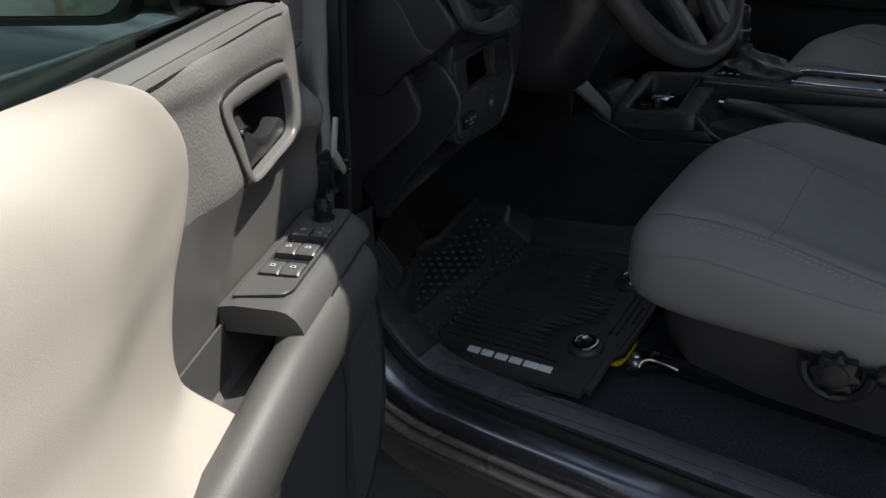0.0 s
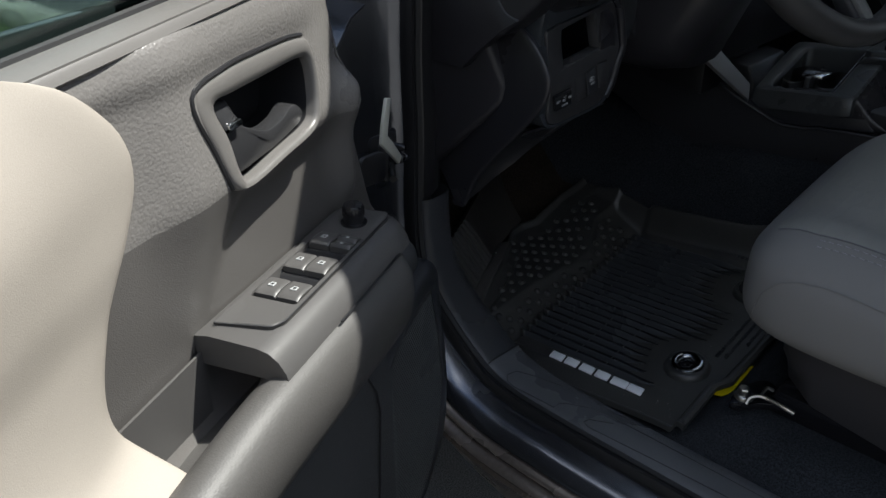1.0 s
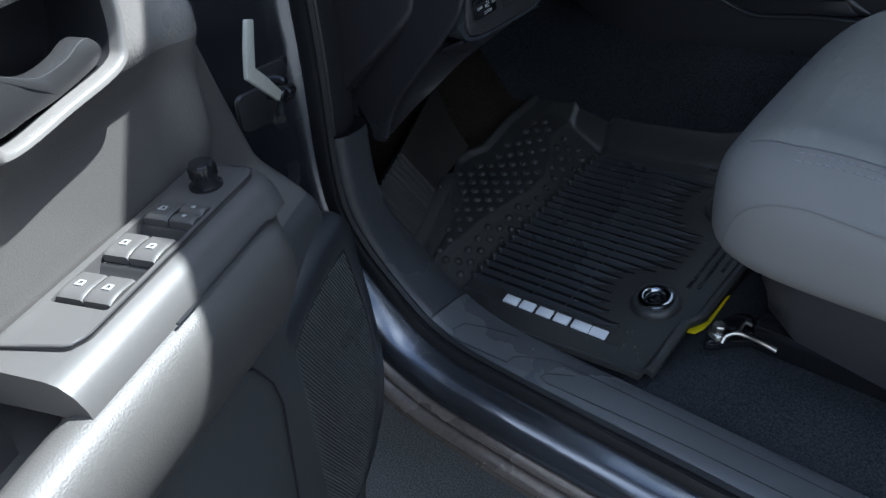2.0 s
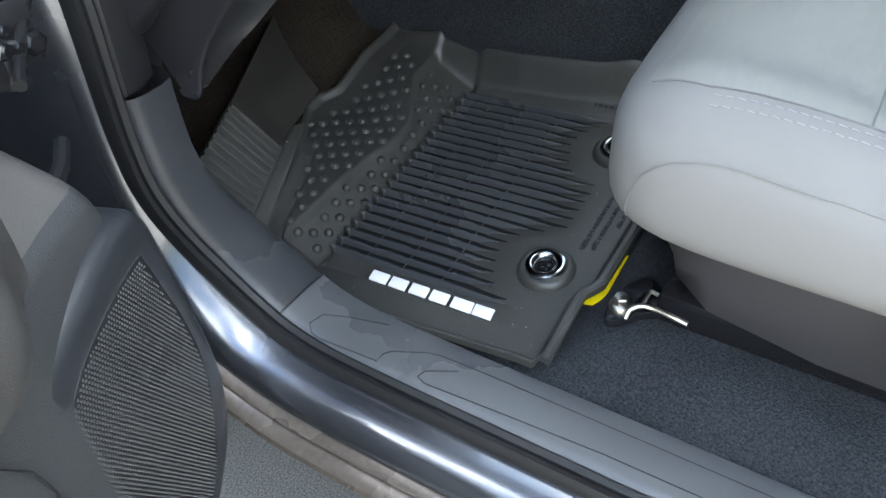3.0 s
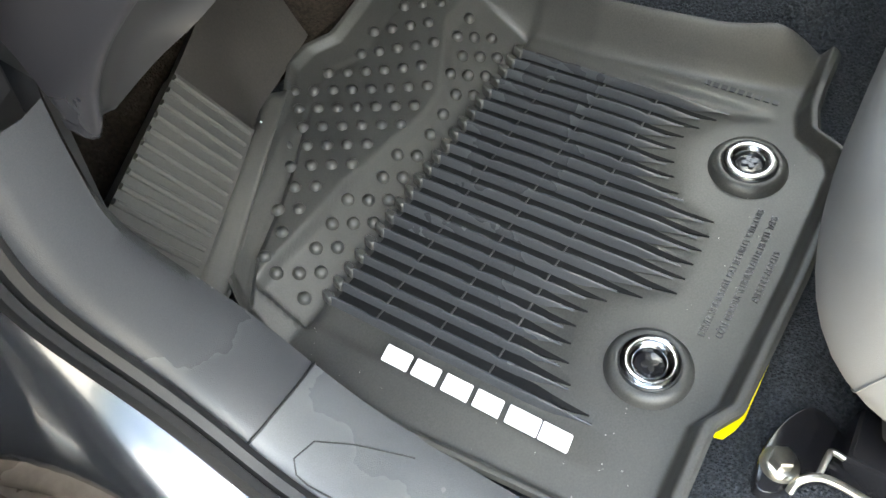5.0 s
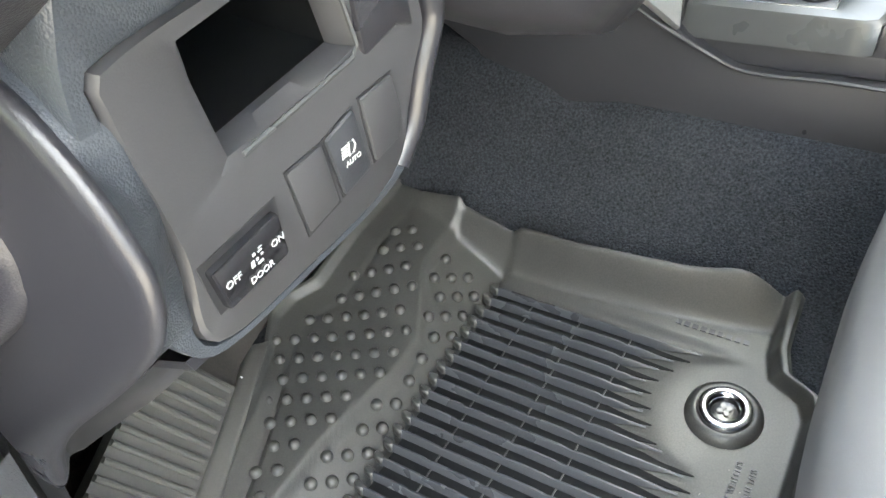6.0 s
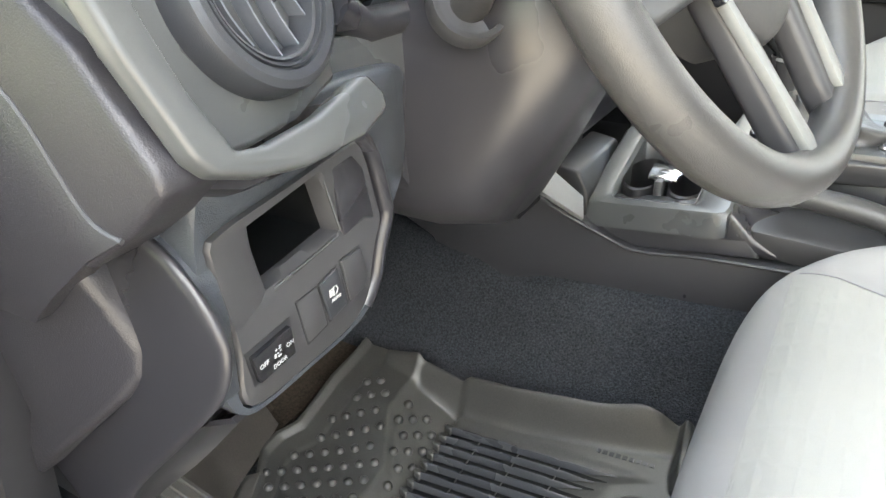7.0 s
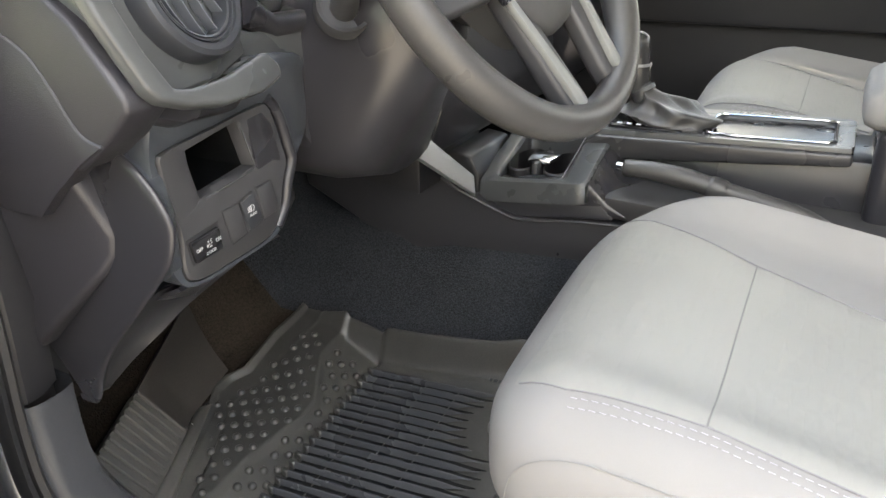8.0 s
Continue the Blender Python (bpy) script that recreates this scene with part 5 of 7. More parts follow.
ROLL = [(0.5516, 0.010), (0.5516, 0.0062), (0.5519, 0.0040), (0.5526, 0.0022), (0.5538, 0.0009), (0.5553, 0.0004), (0.5570, 0.0012), (0.5580, 0.0022)]
FACE = [(0.5578, 0.0020), (0.5610, 0.0052), (0.5650, 0.0094), (0.5700, 0.0146), (0.5760, 0.0210), (0.5840, 0.032)]


def knee_in(k, depth, flush=False):
    """A point of the rounded edge's contour, carried inward by depth."""
    a, b = KNEE_EDGE[max(k - 1, 0)], KNEE_EDGE[min(k + 1, len(KNEE_EDGE) - 1)]
    d = (b - a).normalized()
    if depth > 0.005 and KNEE_EDGE[k].y > 0.985 and depth < 0.03 and flush:
        depth = min(depth, max(0.0015, (0.5742 - KNEE_EDGE[k].x) / max(0.2, -d.y)))
    return KNEE_EDGE[k].x - d.y * depth, KNEE_EDGE[k].y + d.x * depth


knee_side = part("knee_side", slab([knee_in(k, 0.0045) for k in range(len(KNEE_EDGE) - 2)] + [(0.715, 0.88), (0.76, 0.93), (0.77, 1.05), (0.70, 1.115)], lambda p, q, d: (0.5519 + d, p, q), 0.004), M_DASH, knee, "outboard side of the lower panel", smooth=30)
for name, rows_, surface, words in (("knee_edge", ROLL, M_DASH, "rounded edge of the lower panel"), ("knee_face", FACE, M_DASHBLUE, "blue-grey grained strip beside the bezel")):
    part(name, grid(lambda a, b: (rows_[round(b * (len(rows_) - 1))][0], *knee_in(round(a * (len(KNEE_EDGE) - 1)), rows_[round(b * (len(rows_) - 1))][1], rows_ is FACE)), len(KNEE_EDGE) - 1, len(rows_) - 1), surface, knee, words, smooth=70)
bezel2 = part("switch_bezel", ring_plate(bez_o, bin_o, lambda a, b, d: (a, 0.577 + d, b), ((0.0, 0.006), (0.012, 0.0015), (0.02, -0.002), (0.05, -0.0035), (0.72, -0.0035), (0.92, -0.001), (1.0, 0.006), (1.0, 0.010))), M_SWITCH, dash, "smooth grey switch bezel with open bin", smooth=35)
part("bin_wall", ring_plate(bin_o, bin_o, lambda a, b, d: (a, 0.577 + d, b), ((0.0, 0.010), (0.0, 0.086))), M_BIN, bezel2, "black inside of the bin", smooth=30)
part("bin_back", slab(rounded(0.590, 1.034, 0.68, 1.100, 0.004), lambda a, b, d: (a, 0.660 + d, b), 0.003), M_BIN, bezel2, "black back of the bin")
# Lighter tube paints the highlight on the bin's edge.
part("bin_highlight", tube([(0.6615, 0.5755, 1.094), (0.675, 0.5745, 1.0515), (0.672, 0.5745, 1.0475), (0.612, 0.5750, 1.040)], 0.0010, 6), M_SATIN, bezel2, "satin line for the highlight on the bin's lip")


def dash_switch(name, outline, label, mat, lift=0.003, depth=0.006):
    return part(name, slab(outline, lambda a, b, d: (a, 0.5735 - lift + d, b), depth, 0.0014), mat, bezel2, label)


part("switch_slot", slab([(0.5865, 0.9905), (0.6225, 0.9925), (0.6205, 1.0185), (0.582, 1.0145)], lambda a, b, d: (a, 0.5732 + d, b), 0.003), M_BLACK, bezel2, smooth=0)
dsw = dash_switch("door_switch", [(0.589, 0.992), (0.6205, 0.9945), (0.6180, 1.0145), (0.5845, 1.0115)], "black rocker switch with white words", M_GLOSS, 0.0035)


for gap in ([(0.6345, 0.9905), (0.6553, 0.9937), (0.6480, 1.0255), (0.6265, 1.0245)], [(0.6568, 0.9945), (0.6760, 0.9982), (0.6670, 1.0305), (0.6480, 1.0258)], [(0.6782, 0.9982), (0.6966, 1.0002), (0.7005, 1.0080), (0.6932, 1.0330), (0.6705, 1.0320)]):
    part("switch_gap", slab(gap, lambda a, b, d: (a, 0.5730 + d, b), 0.003), M_BLACK, bezel2, smooth=0)


def panel_pose(x, z, y=0.5696):
    return Matrix.Translation((x, y, z)) @ pose(0, 0, 0, 90, 0, 0) @ pose(0, 0, 0, 0, 0, 3)


lettering("OFF", 0.0043, panel_pose(0.5925, 1.0030), M_PRINT, dsw)
lettering("DOOR", 0.0040, panel_pose(0.6055, 0.9972), M_PRINT, dsw)
lettering("ON", 0.0043, panel_pose(0.6150, 1.0045), M_PRINT, dsw)
for (a, b, c, d) in ((0.6008, 1.0010, 0.6034, 1.0050), (0.6036, 1.0010, 0.6080, 1.0024), (0.6036, 1.0030, 0.6052, 1.0046), (0.6060, 1.0040, 0.6078, 1.0050), (0.6046, 1.0060, 0.6076, 1.0068), (0.6022, 1.0056, 0.6042, 1.0074), (0.6050, 1.0074, 0.6080, 1.0080)):
    a, b, c, d = a + 0.2 * (c - a), b + 0.2 * (d - b), c - 0.2 * (c - a), d - 0.2 * (d - b)
    part("pictogram", slab([(a, b), (c, b + 0.0002), (c, d + 0.0002), (a, d)], lambda x, z, q: (x, 0.5696 + q, z), 0.0008), M_PRINT, dsw, smooth=0)
dash_switch("blank", [(0.6355, 0.9915), (0.6545, 0.9945), (0.6475, 1.0245), (0.6275, 1.0235)], "blank grey switch plate", M_SWITCH, 0.0010)
auto = dash_switch("headlamp_switch", [(0.6575, 0.9955), (0.6750, 0.9990), (0.6665, 1.0295), (0.6490, 1.0250)], "grey headlamp switch with white symbol", M_TRIM, 0.002)
lettering("AUTO", 0.0034, panel_pose(0.6630, 1.0098, 0.5711), M_PRINT, auto)
for k in range(4):
    part("pictogram", slab([(0.6565, 1.0130 + 0.0014 * k), (0.6600, 1.0132 + 0.0014 * k), (0.6600, 1.0139 + 0.0014 * k), (0.6565, 1.0137 + 0.0014 * k)], lambda x, z, q: (x, 0.5711 + q, z), 0.0006), M_PRINT, auto, smooth=0)
part("pictogram", tube([(0.6606, 0.5711, 1.0128), (0.6606, 0.5711, 1.0188), (0.6635, 0.5711, 1.0184), (0.6648, 0.5711, 1.0158), (0.6635, 0.5711, 1.0132)], 0.0004, 5, closed=True), M_PRINT, auto)
dash_switch("blank", [(0.6790, 0.9990), (0.6960, 1.0010), (0.6995, 1.0080), (0.6925, 1.0320), (0.6715, 1.0310)], "blank grey switch plate", M_SWITCH, 0.0018)
part("end_blank", slab([(0.6775, 1.0450), (0.6990, 1.0490), (0.7115, 1.0440), (0.7010, 1.0830), (0.6900, 1.0950), (0.6690, 1.0930)], lambda a, b, d: (a, 0.5728 + d, b), 0.006, 0.002), M_DASH, bezel2)
part("right_rim", tube(smooth_loop([(0.700, 0.575, 1.104), (0.712, 0.574, 1.088), (0.723, 0.574, 1.055), (0.7255, 0.574, 1.042), (0.718, 0.575, 1.022), (0.712, 0.576, 1.000), (0.700, 0.577, 0.984)], 5, closed=False), 0.0055, 10), M_DASH, bezel2, "rounded rim of the bezel")

part("under_panel", slab([(0.565, 0.60), (0.74, 0.60), (0.80, 0.63), (0.80, 1.0), (0.56, 1.0)], lambda a, b, d: (a, b, 0.986 + 0.03 * step(0.6, 0.8, b) - d), 0.02, 0.005), M_BLACK, dash, "black underside")
LEG_OUT = smooth_loop([(0.560, 0.588, 0.976), (0.560, 0.606, 0.960), (0.5605, 0.648, 0.914), (0.561, 0.672, 0.879), (0.562, 0.686, 0.846)], 6, closed=False)
LEG_IN = smooth_loop([(0.700, 0.612, 0.950), (0.616, 0.614, 0.934), (0.590, 0.632, 0.909), (0.580, 0.655, 0.885), (0.574, 0.690, 0.846)], 6, closed=False)


def leg_face(a, t):
    k = min(len(LEG_OUT) - 1, round(a * (len(LEG_OUT) - 1)))
    return LEG_OUT[k].lerp(LEG_IN[k], t) + Vector((0.0, 0.006, -0.002)) * math.sin(math.pi * t)


part("leg_inner", grid(leg_face, len(LEG_OUT) - 1, 10, (0.002, 0.012, -0.004)), M_BLACK, dash, "inner face of the dashboard's leg", smooth=60)
part("lower_lip", grid(lambda a, t: (0.574 + 0.13 * a, 0.578 + 0.024 * t + 0.012 * t * (1 - a), 0.972 - (lerp([(0.0, 0.018), (0.35, 0.030), (0.6, 0.020), (1.0, 0.012)], a)) * t), 20, 6, (0, 0.004, 0.002)), M_DASH, dash, "rolled lower lip of the dashboard", smooth=60)
part("under_rib", slab([(0.60, 0.64), (0.615, 0.64), (0.615, 0.80), (0.60, 0.80)], lambda a, b, d: (a, b, 0.972 - d), 0.05, 0.004), M_BLACK, dash)
part("diagnostic_socket", box((0.655, 0.655, 0.925), (0.70, 0.69, 0.97), 0.004), M_BLACK, dash)
part("harness", tube(smooth_loop([(0.60, 0.78, 0.95), (0.68, 0.75, 0.945), (0.76, 0.78, 0.95), (0.82, 0.84, 0.97)], 6, closed=False), 0.008, 8), M_SEAL, dash, "dark wiring under the dashboard")

# end panels towards the door opening
part("end_upper", slab([(0.551, 1.142), (0.549, 1.133), (0.577, 1.106), (0.606, 1.084), (0.633, 1.081), (0.682, 1.077), (0.80, 1.07), (0.80, 1.33), (0.70, 1.30), (0.612, 1.206), (0.590, 1.190)], lambda p, q, d: (0.526 + d, p, q), 0.042, 0.005, 3), M_END, dash, "grained upper end of the dashboard", smooth=50)
# Lighter tube draws the bright line that light makes along the crease.
part("crease_highlight", tube(smooth_loop([(0.5262, 0.78, 1.186), (0.5262, 0.70, 1.184), (0.5262, 0.668, 1.179), (0.5262, 0.634, 1.160), (0.5262, 0.602, 1.1145), (0.5262, 0.580, 1.1055)], 5, closed=False), 0.0016, 6), M_SWITCH, dash)
END_X = [(0.88, 0.538), (0.985, 0.5465), (1.022, 0.5535), (1.068, 0.5345), (1.10, 0.5345)]
part("end_lower", slab([(0.633, 1.0785), (0.625, 1.05), (0.614, 1.022), (0.618, 1.004), (0.633, 0.985), (0.68, 0.94), (0.720, 0.900), (0.80, 0.895), (0.80, 1.072), (0.682, 1.0775)], lambda p, q, d: (lerp(END_X, q) - 0.010 * step(0.62, 0.66, p) + d, p, q), 0.03, 0.007, 4), M_END, dash, "grained lower end cover with rounded edge", smooth=50)
crease = [(p.y, p.z) for p in smooth_loop([(0, 0.80, 1.186), (0, 0.70, 1.184), (0, 0.668, 1.179), (0, 0.634, 1.160), (0, 0.602, 1.1145), (0, 0.580, 1.1055)], 6, closed=False)]
part("end_cover", slab(crease + [(0.606, 1.089), (0.640, 1.060), (0.66, 1.04), (0.80, 1.04)], lambda p, q, d: (0.5247 + d, p, q), 0.02, 0.0010), M_END, dash, "grained end cover below the crease", smooth=40)
part("end_filler", slab([(0.60, 1.095), (0.63, 1.12), (0.80, 1.15), (0.80, 0.90), (0.69, 0.91), (0.62, 0.97), (0.59, 1.02), (0.585, 1.06)], lambda p, q, d: (0.556 + d, p, q), 0.034, 0.003), M_DASH, dash)

# vent, tilted up towards the driver
V_C = Vector((0.6163, 0.5709, 1.1949))
V_N = Vector((0.06, -0.921, 0.384)).normalized()
V_E = Vector((0, 0, 1)).cross(V_N).normalized()
V_E = V_E if V_E.x > 0 else -V_E
V_F = V_N.cross(V_E)
V_F = V_F if V_F.z > 0 else -V_F


def vent_at(x, y, h):
    return V_C + V_E * x + V_F * y + V_N * h


def ring_at(x, y, h):
    return vent_at(x + 0.003, y + 0.007, h)


vent = part("vent_surround", slab([(-0.084, 0.10), (-0.078, 0.005), (-0.070, -0.03), (-0.060, -0.0575), (-0.03, -0.0605), (0.01, -0.0585), (0.052, -0.047), (0.062, 0.0), (0.056, 0.10)], lambda a, b, d: vent_at(a, b, -0.010 - d), 0.03, 0.003), M_SATIN, dash, "dark surround of the round air vent", smooth=50)
part("vent_trim", slab([(-0.103, 0.10), (-0.0985, 0.030), (-0.0930, -0.005), (-0.0860, -0.031), (-0.0800, -0.054), (-0.0720, -0.0635), (-0.0466, -0.0730), (-0.0125, -0.0795), (0.037, -0.0800), (0.0655, -0.0735), (0.0690, -0.0635), (0.0590, -0.0510), (0.052, -0.0500),
                        (0.0055, -0.0596), (-0.038, -0.0612), (-0.0567, -0.0575), (-0.068, -0.029), (-0.0745, 0.005), (-0.080, 0.10)], lambda a, b, d: vent_at(a, b, 0.006 - d), 0.014, 0.0042, 3), M_SATIN, vent, "satin grey trim round the vent", smooth=50)
part("vent_underside", slab([(-0.080, -0.050), (-0.066, -0.066), (-0.03, -0.080), (0.035, -0.084), (0.066, -0.070), (0.066, -0.02), (-0.07, -0.02)], lambda a, b, d: vent_at(a, b, -0.026 - d), 0.03, 0.004), M_DASH, vent)
part("vent_wing", slab([(0.655, 1.185), (0.69, 1.166), (0.714, 1.158), (0.765, 1.1555), (0.785, 1.162), (0.81, 1.176), (0.86, 1.180), (0.86, 1.168), (0.812, 1.162), (0.790, 1.147), (0.776, 1.120), (0.712, 1.132), (0.655, 1.145)], lambda a, b, d: (a, 0.592 + 0.25 * (b - 1.15) + d, b), 0.03, 0.005, 3), M_SATIN, vent, "satin bridge towards the cluster", smooth=50)
part("vent_ring", lathe([(1.04 * r, h) for r, h in ((0.0505, -0.016), (0.0505, 0.002), (0.0490, 0.0065), (0.0455, 0.0085), (0.0410, 0.0080), (0.0405, 0.0055), (0.0392, 0.0055), (0.0388, 0.0072), (0.0376, 0.0072), (0.0372, 0.0040), (0.0360, 0.0040), (0.0355, 0.0058), (0.0340, 0.0052), (0.0330, -0.002), (0.0325, -0.034))], ring_at, 64), M_TRIM, vent, "stepped round vent ring", smooth=30)
part("vent_back", lathe([(0.0375, -0.034), (0.001, -0.034)], ring_at, 32), M_BLACK, vent)
for k in range(4):
    xm = -0.024 + 0.0165 * k
    half = math.sqrt(max(0.0, 0.0360 ** 2 - xm ** 2))
    vane = [[ring_at(xm + 0.007 * s - 0.009 * math.cos(3.1416 * (t - 0.5)) + 0.006, half * (2 * t - 1) * 0.97, 0.001 - 0.026 * s) for t in [j / 12 for j in range(13)]] for s in (0.0, 0.5, 1.0)]
    bm = bmesh.new()
    vv = [[bm.verts.new(p) for p in row] for row in vane] + [[bm.verts.new(p + V_E * 0.0013) for p in row] for row in reversed(vane)]
    for i in range(len(vv)):
        for j in range(12):
            bm.faces.new((vv[i][j], vv[i][j + 1], vv[(i + 1) % 6][j + 1], vv[(i + 1) % 6][j]))
    part("vane", bm, M_VANE, vent, "blue-grey curved vane")

# upper body, cluster, centre stack, passenger side
part("upper_pad", loft([[Vector((x, y, z + 0.06 * math.exp(-((x - 0.86) / 0.16) ** 2))) for y, z in ((0.60, 1.270), (0.585, 1.290), (0.60, 1.310), (0.70, 1.335), (1.05, 1.30), (1.15, 1.26), (1.15, 1.20), (0.64, 1.20))] for x in [0.53 + 0.08 * k for k in range(21)]]), M_DASH, dash, "grained dashboard top")
part("cluster", slab([(0.69, 1.165), (0.93, 1.165), (0.95, 1.20), (0.94, 1.30), (0.70, 1.30), (0.682, 1.20)], lambda a, b, d: (a, 0.625 + 0.35 * (b - 1.16) + d, b), 0.02, 0.003), M_BLACK, dash, "black instrument cluster")
for x in (0.785, 0.895):
    part("gauge", lathe([(0.044, 0.0), (0.044, 0.006), (0.040, 0.008), (0.038, 0.004), (0.002, 0.004)], lambda p, q, h: (x + p, 0.648 + 0.35 * q - h, 1.232 + q), 36), M_SILVER, dash, "silver-ringed gauge")
    part("gauge_face", lathe([(0.038, 0.0045), (0.001, 0.0048)], lambda p, q, h: (x + p, 0.6475 + 0.35 * q - h, 1.232 + q), 30), M_BLACK, dash)
part("cluster_trim", tube([(0.715, 0.602, 1.175), (0.745, 0.600, 1.158), (0.84, 0.600, 1.155), (0.93, 0.600, 1.16)], [0.014, 0.012, 0.011, 0.011], 10), M_DASH, dash)
part("cluster_glass", slab([(0.692, 1.17), (0.93, 1.17), (0.945, 1.21), (0.935, 1.29), (0.70, 1.29), (0.685, 1.21)], lambda a, b, d: (a, 0.607 + 0.30 * (b - 1.16) + d, b), 0.002), M_LENS, dash, "clear cluster lens", smooth=0).visible_shadow = False
part("mid_body", box((0.76, 0.64, 1.00), (1.06, 1.1, 1.26), 0.02), M_BLACK, dash, "dark lower body round the column")
part("column_filler", slab([(0.765, 1.118), (0.79, 1.150), (0.79, 1.02), (0.768, 1.05)], lambda a, b, d: (a, 0.585 + d, b), 0.05, 0.005), M_DASH, dash)
part("inner_knee_panel", slab([(0.97, 0.985), (1.06, 0.97), (1.075, 1.0), (1.07, 1.16), (0.96, 1.16)], lambda a, b, d: (a, 0.60 + d, b), 0.05, 0.01), M_DASH, dash)
part("centre_panel", slab([(0.70, 0.90), (0.62, 0.93), (0.60, 1.0), (0.615, 1.16), (0.64, 1.28), (0.9, 1.28), (0.9, 0.90)], lambda a, b, d: (1.09 + d, a, b), 0.46, 0.012), M_DASH, dash, "dark centre panel")
part("glove_box", slab(loop2([(1.58, 0.90), (2.05, 0.90), (2.08, 1.0), (2.06, 1.10), (1.60, 1.10), (1.57, 1.0)], 3), lambda a, b, d: (a, 0.66 + 0.12 * (1.0 - b) + d, b), 0.3, 0.012), M_DASH, dash, "closed glove box lid")
part("passenger_body", box((1.54, 0.68, 1.10), (2.09, 1.1, 1.26), 0.02), M_DASH, dash)

# ---- steering column ----
W_C, W_TILT, W_YAW, W_TURN = Vector((0.866, 0.42, 1.229)), 0.535, -0.18, radians(15)
W_1 = Vector((math.cos(W_YAW), math.sin(W_YAW), 0))
W_N = Vector((math.sin(W_YAW) * math.cos(W_TILT), -math.cos(W_YAW) * math.cos(W_TILT), math.sin(W_TILT)))
W_2 = W_N.cross(W_1)


def W(a, b, c=0.0):
    """A point of the wheel, which stands slightly turned."""
    return W_C + W_1 * (a * math.cos(W_TURN) - b * math.sin(W_TURN)) + W_2 * (a * math.sin(W_TURN) + b * math.cos(W_TURN)) + W_N * c


def oval(cx, y, cz, hw, hh, lean, n=28, e=0.75):
    out = []
    for k in range(n):
        w_ = 2 * math.pi * k / n
        c, s = math.cos(w_), math.sin(w_)
        z = hh * math.copysign(abs(s) ** e, s)
        out.append(Vector((cx + hw * math.copysign(abs(c) ** e, c), y - lean * z, cz + z)))
    return out


column = empty("steering_column", (0.86, 0.6, 1.05))
tagged(column, "dark plastic steering column shroud with stalk", "steering column")
part("shroud", loft([oval(0.838, 0.478, 1.190, 0.046, 0.044, -0.5), oval(0.839, 0.488, 1.184, 0.060, 0.058, -0.45), oval(0.846, 0.52, 1.150, 0.072, 0.088, -0.3), oval(0.872, 0.55, 1.105, 0.098, 0.108, -0.15), oval(0.878, 0.585, 1.090, 0.108, 0.105, 0.0), oval(0.88, 0.66, 1.085, 0.110, 0.10, 0.0)]), M_DASH, column, "grained lower shroud", smooth=60)
part("shroud_joint", tube([(0.935, 0.52, 1.17), (0.955, 0.56, 1.14), (0.97, 0.60, 1.12)], 0.0015, 6), M_BLACK, column)
stalk_b, stalk_t = Vector((0.772, 0.536, 1.176)), Vector((0.712, 0.478, 1.226))
ax = (stalk_t - stalk_b).normalized()
sx = ax.cross(Vector((0, 0, 1))).normalized()
sy = ax.cross(sx)
stalk = part("stalk", lathe([(0.013, 0.0), (0.0105, 0.02), (0.010, 0.035), (0.0135, 0.045), (0.0155, 0.06), (0.015, 0.085), (0.011, 0.095), (0.002, 0.098)], lambda x, y, h: stalk_b + sx * x + sy * y + ax * h, 24), M_SWITCH, column, "dark turn-signal stalk")
part("stalk_boot", lathe([(0.027, -0.012), (0.027, 0.0), (0.0255, 0.003), (0.022, 0.002), (0.021, -0.004), (0.013, -0.004), (0.012, 0.006)], lambda x, y, h: stalk_b + sx * x + sy * y + ax * h, 32), M_SWITCH, column, "round boot of the stalk", smooth=30)

wheel = empty("steering_wheel", W_C.to_tuple())
tagged(wheel, "black leather steering wheel with satin silver spoke trims", "steering wheel")
rim = bmesh.new()
rows = []
for i in range(96):
    w_ = 2 * math.pi * i / 96
    c, s = math.cos(w_), math.sin(w_)
    fat = 1.0 + 0.10 * gauss(abs(c), 0.8, 0.25)
    rows.append([rim.verts.new(W((0.176 + 0.0155 * fat * math.cos(q)) * c, (0.176 + 0.0155 * fat * math.cos(q)) * s, 0.0175 * fat * math.sin(q))) for q in (2 * math.pi * k / 16 for k in range(16))])
for i in range(96):
    for k in range(16):
        rim.faces.new((rows[i][k], rows[i][(k + 1) % 16], rows[(i + 1) % 96][(k + 1) % 16], rows[(i + 1) % 96][k]))
part("rim", rim, M_LEATHER, wheel, "black leather-wrapped rim")
pad_o = loop2([(-0.078, 0.045), (-0.05, 0.068), (0, 0.074), (0.05, 0.068), (0.078, 0.045), (0.076, 0.0), (0.058, -0.05), (0.030, -0.086), (0, -0.092), (-0.030, -0.086), (-0.058, -0.05), (-0.076, 0.0)], 5)
part("hub_pad", loft([[W(a * q, b * q, h) for a, b in pad_o] for q, h in ((0.94, -0.045), (0.99, -0.012), (1.0, -0.002), (0.97, 0.005), (0.90, 0.010), (0.75, 0.0145), (0.5, 0.0175), (0.25, 0.019), (0.04, 0.0195))]), M_HUB, wheel, "grained airbag pad", smooth=60)
part("hub_emblem", tube([W(0.018 * math.cos(t), 0.012 * math.sin(t), 0.0190) for t in [2 * math.pi * k / 24 for k in range(24)]], 0.0016, 6, closed=True), M_SWITCH, wheel, "plain oval emblem")
part("hub_back", lathe([(0.07, -0.03), (0.062, -0.055), (0.045, -0.075)], lambda x, y, h: W(x, y, h), 32), M_BLACK, wheel)
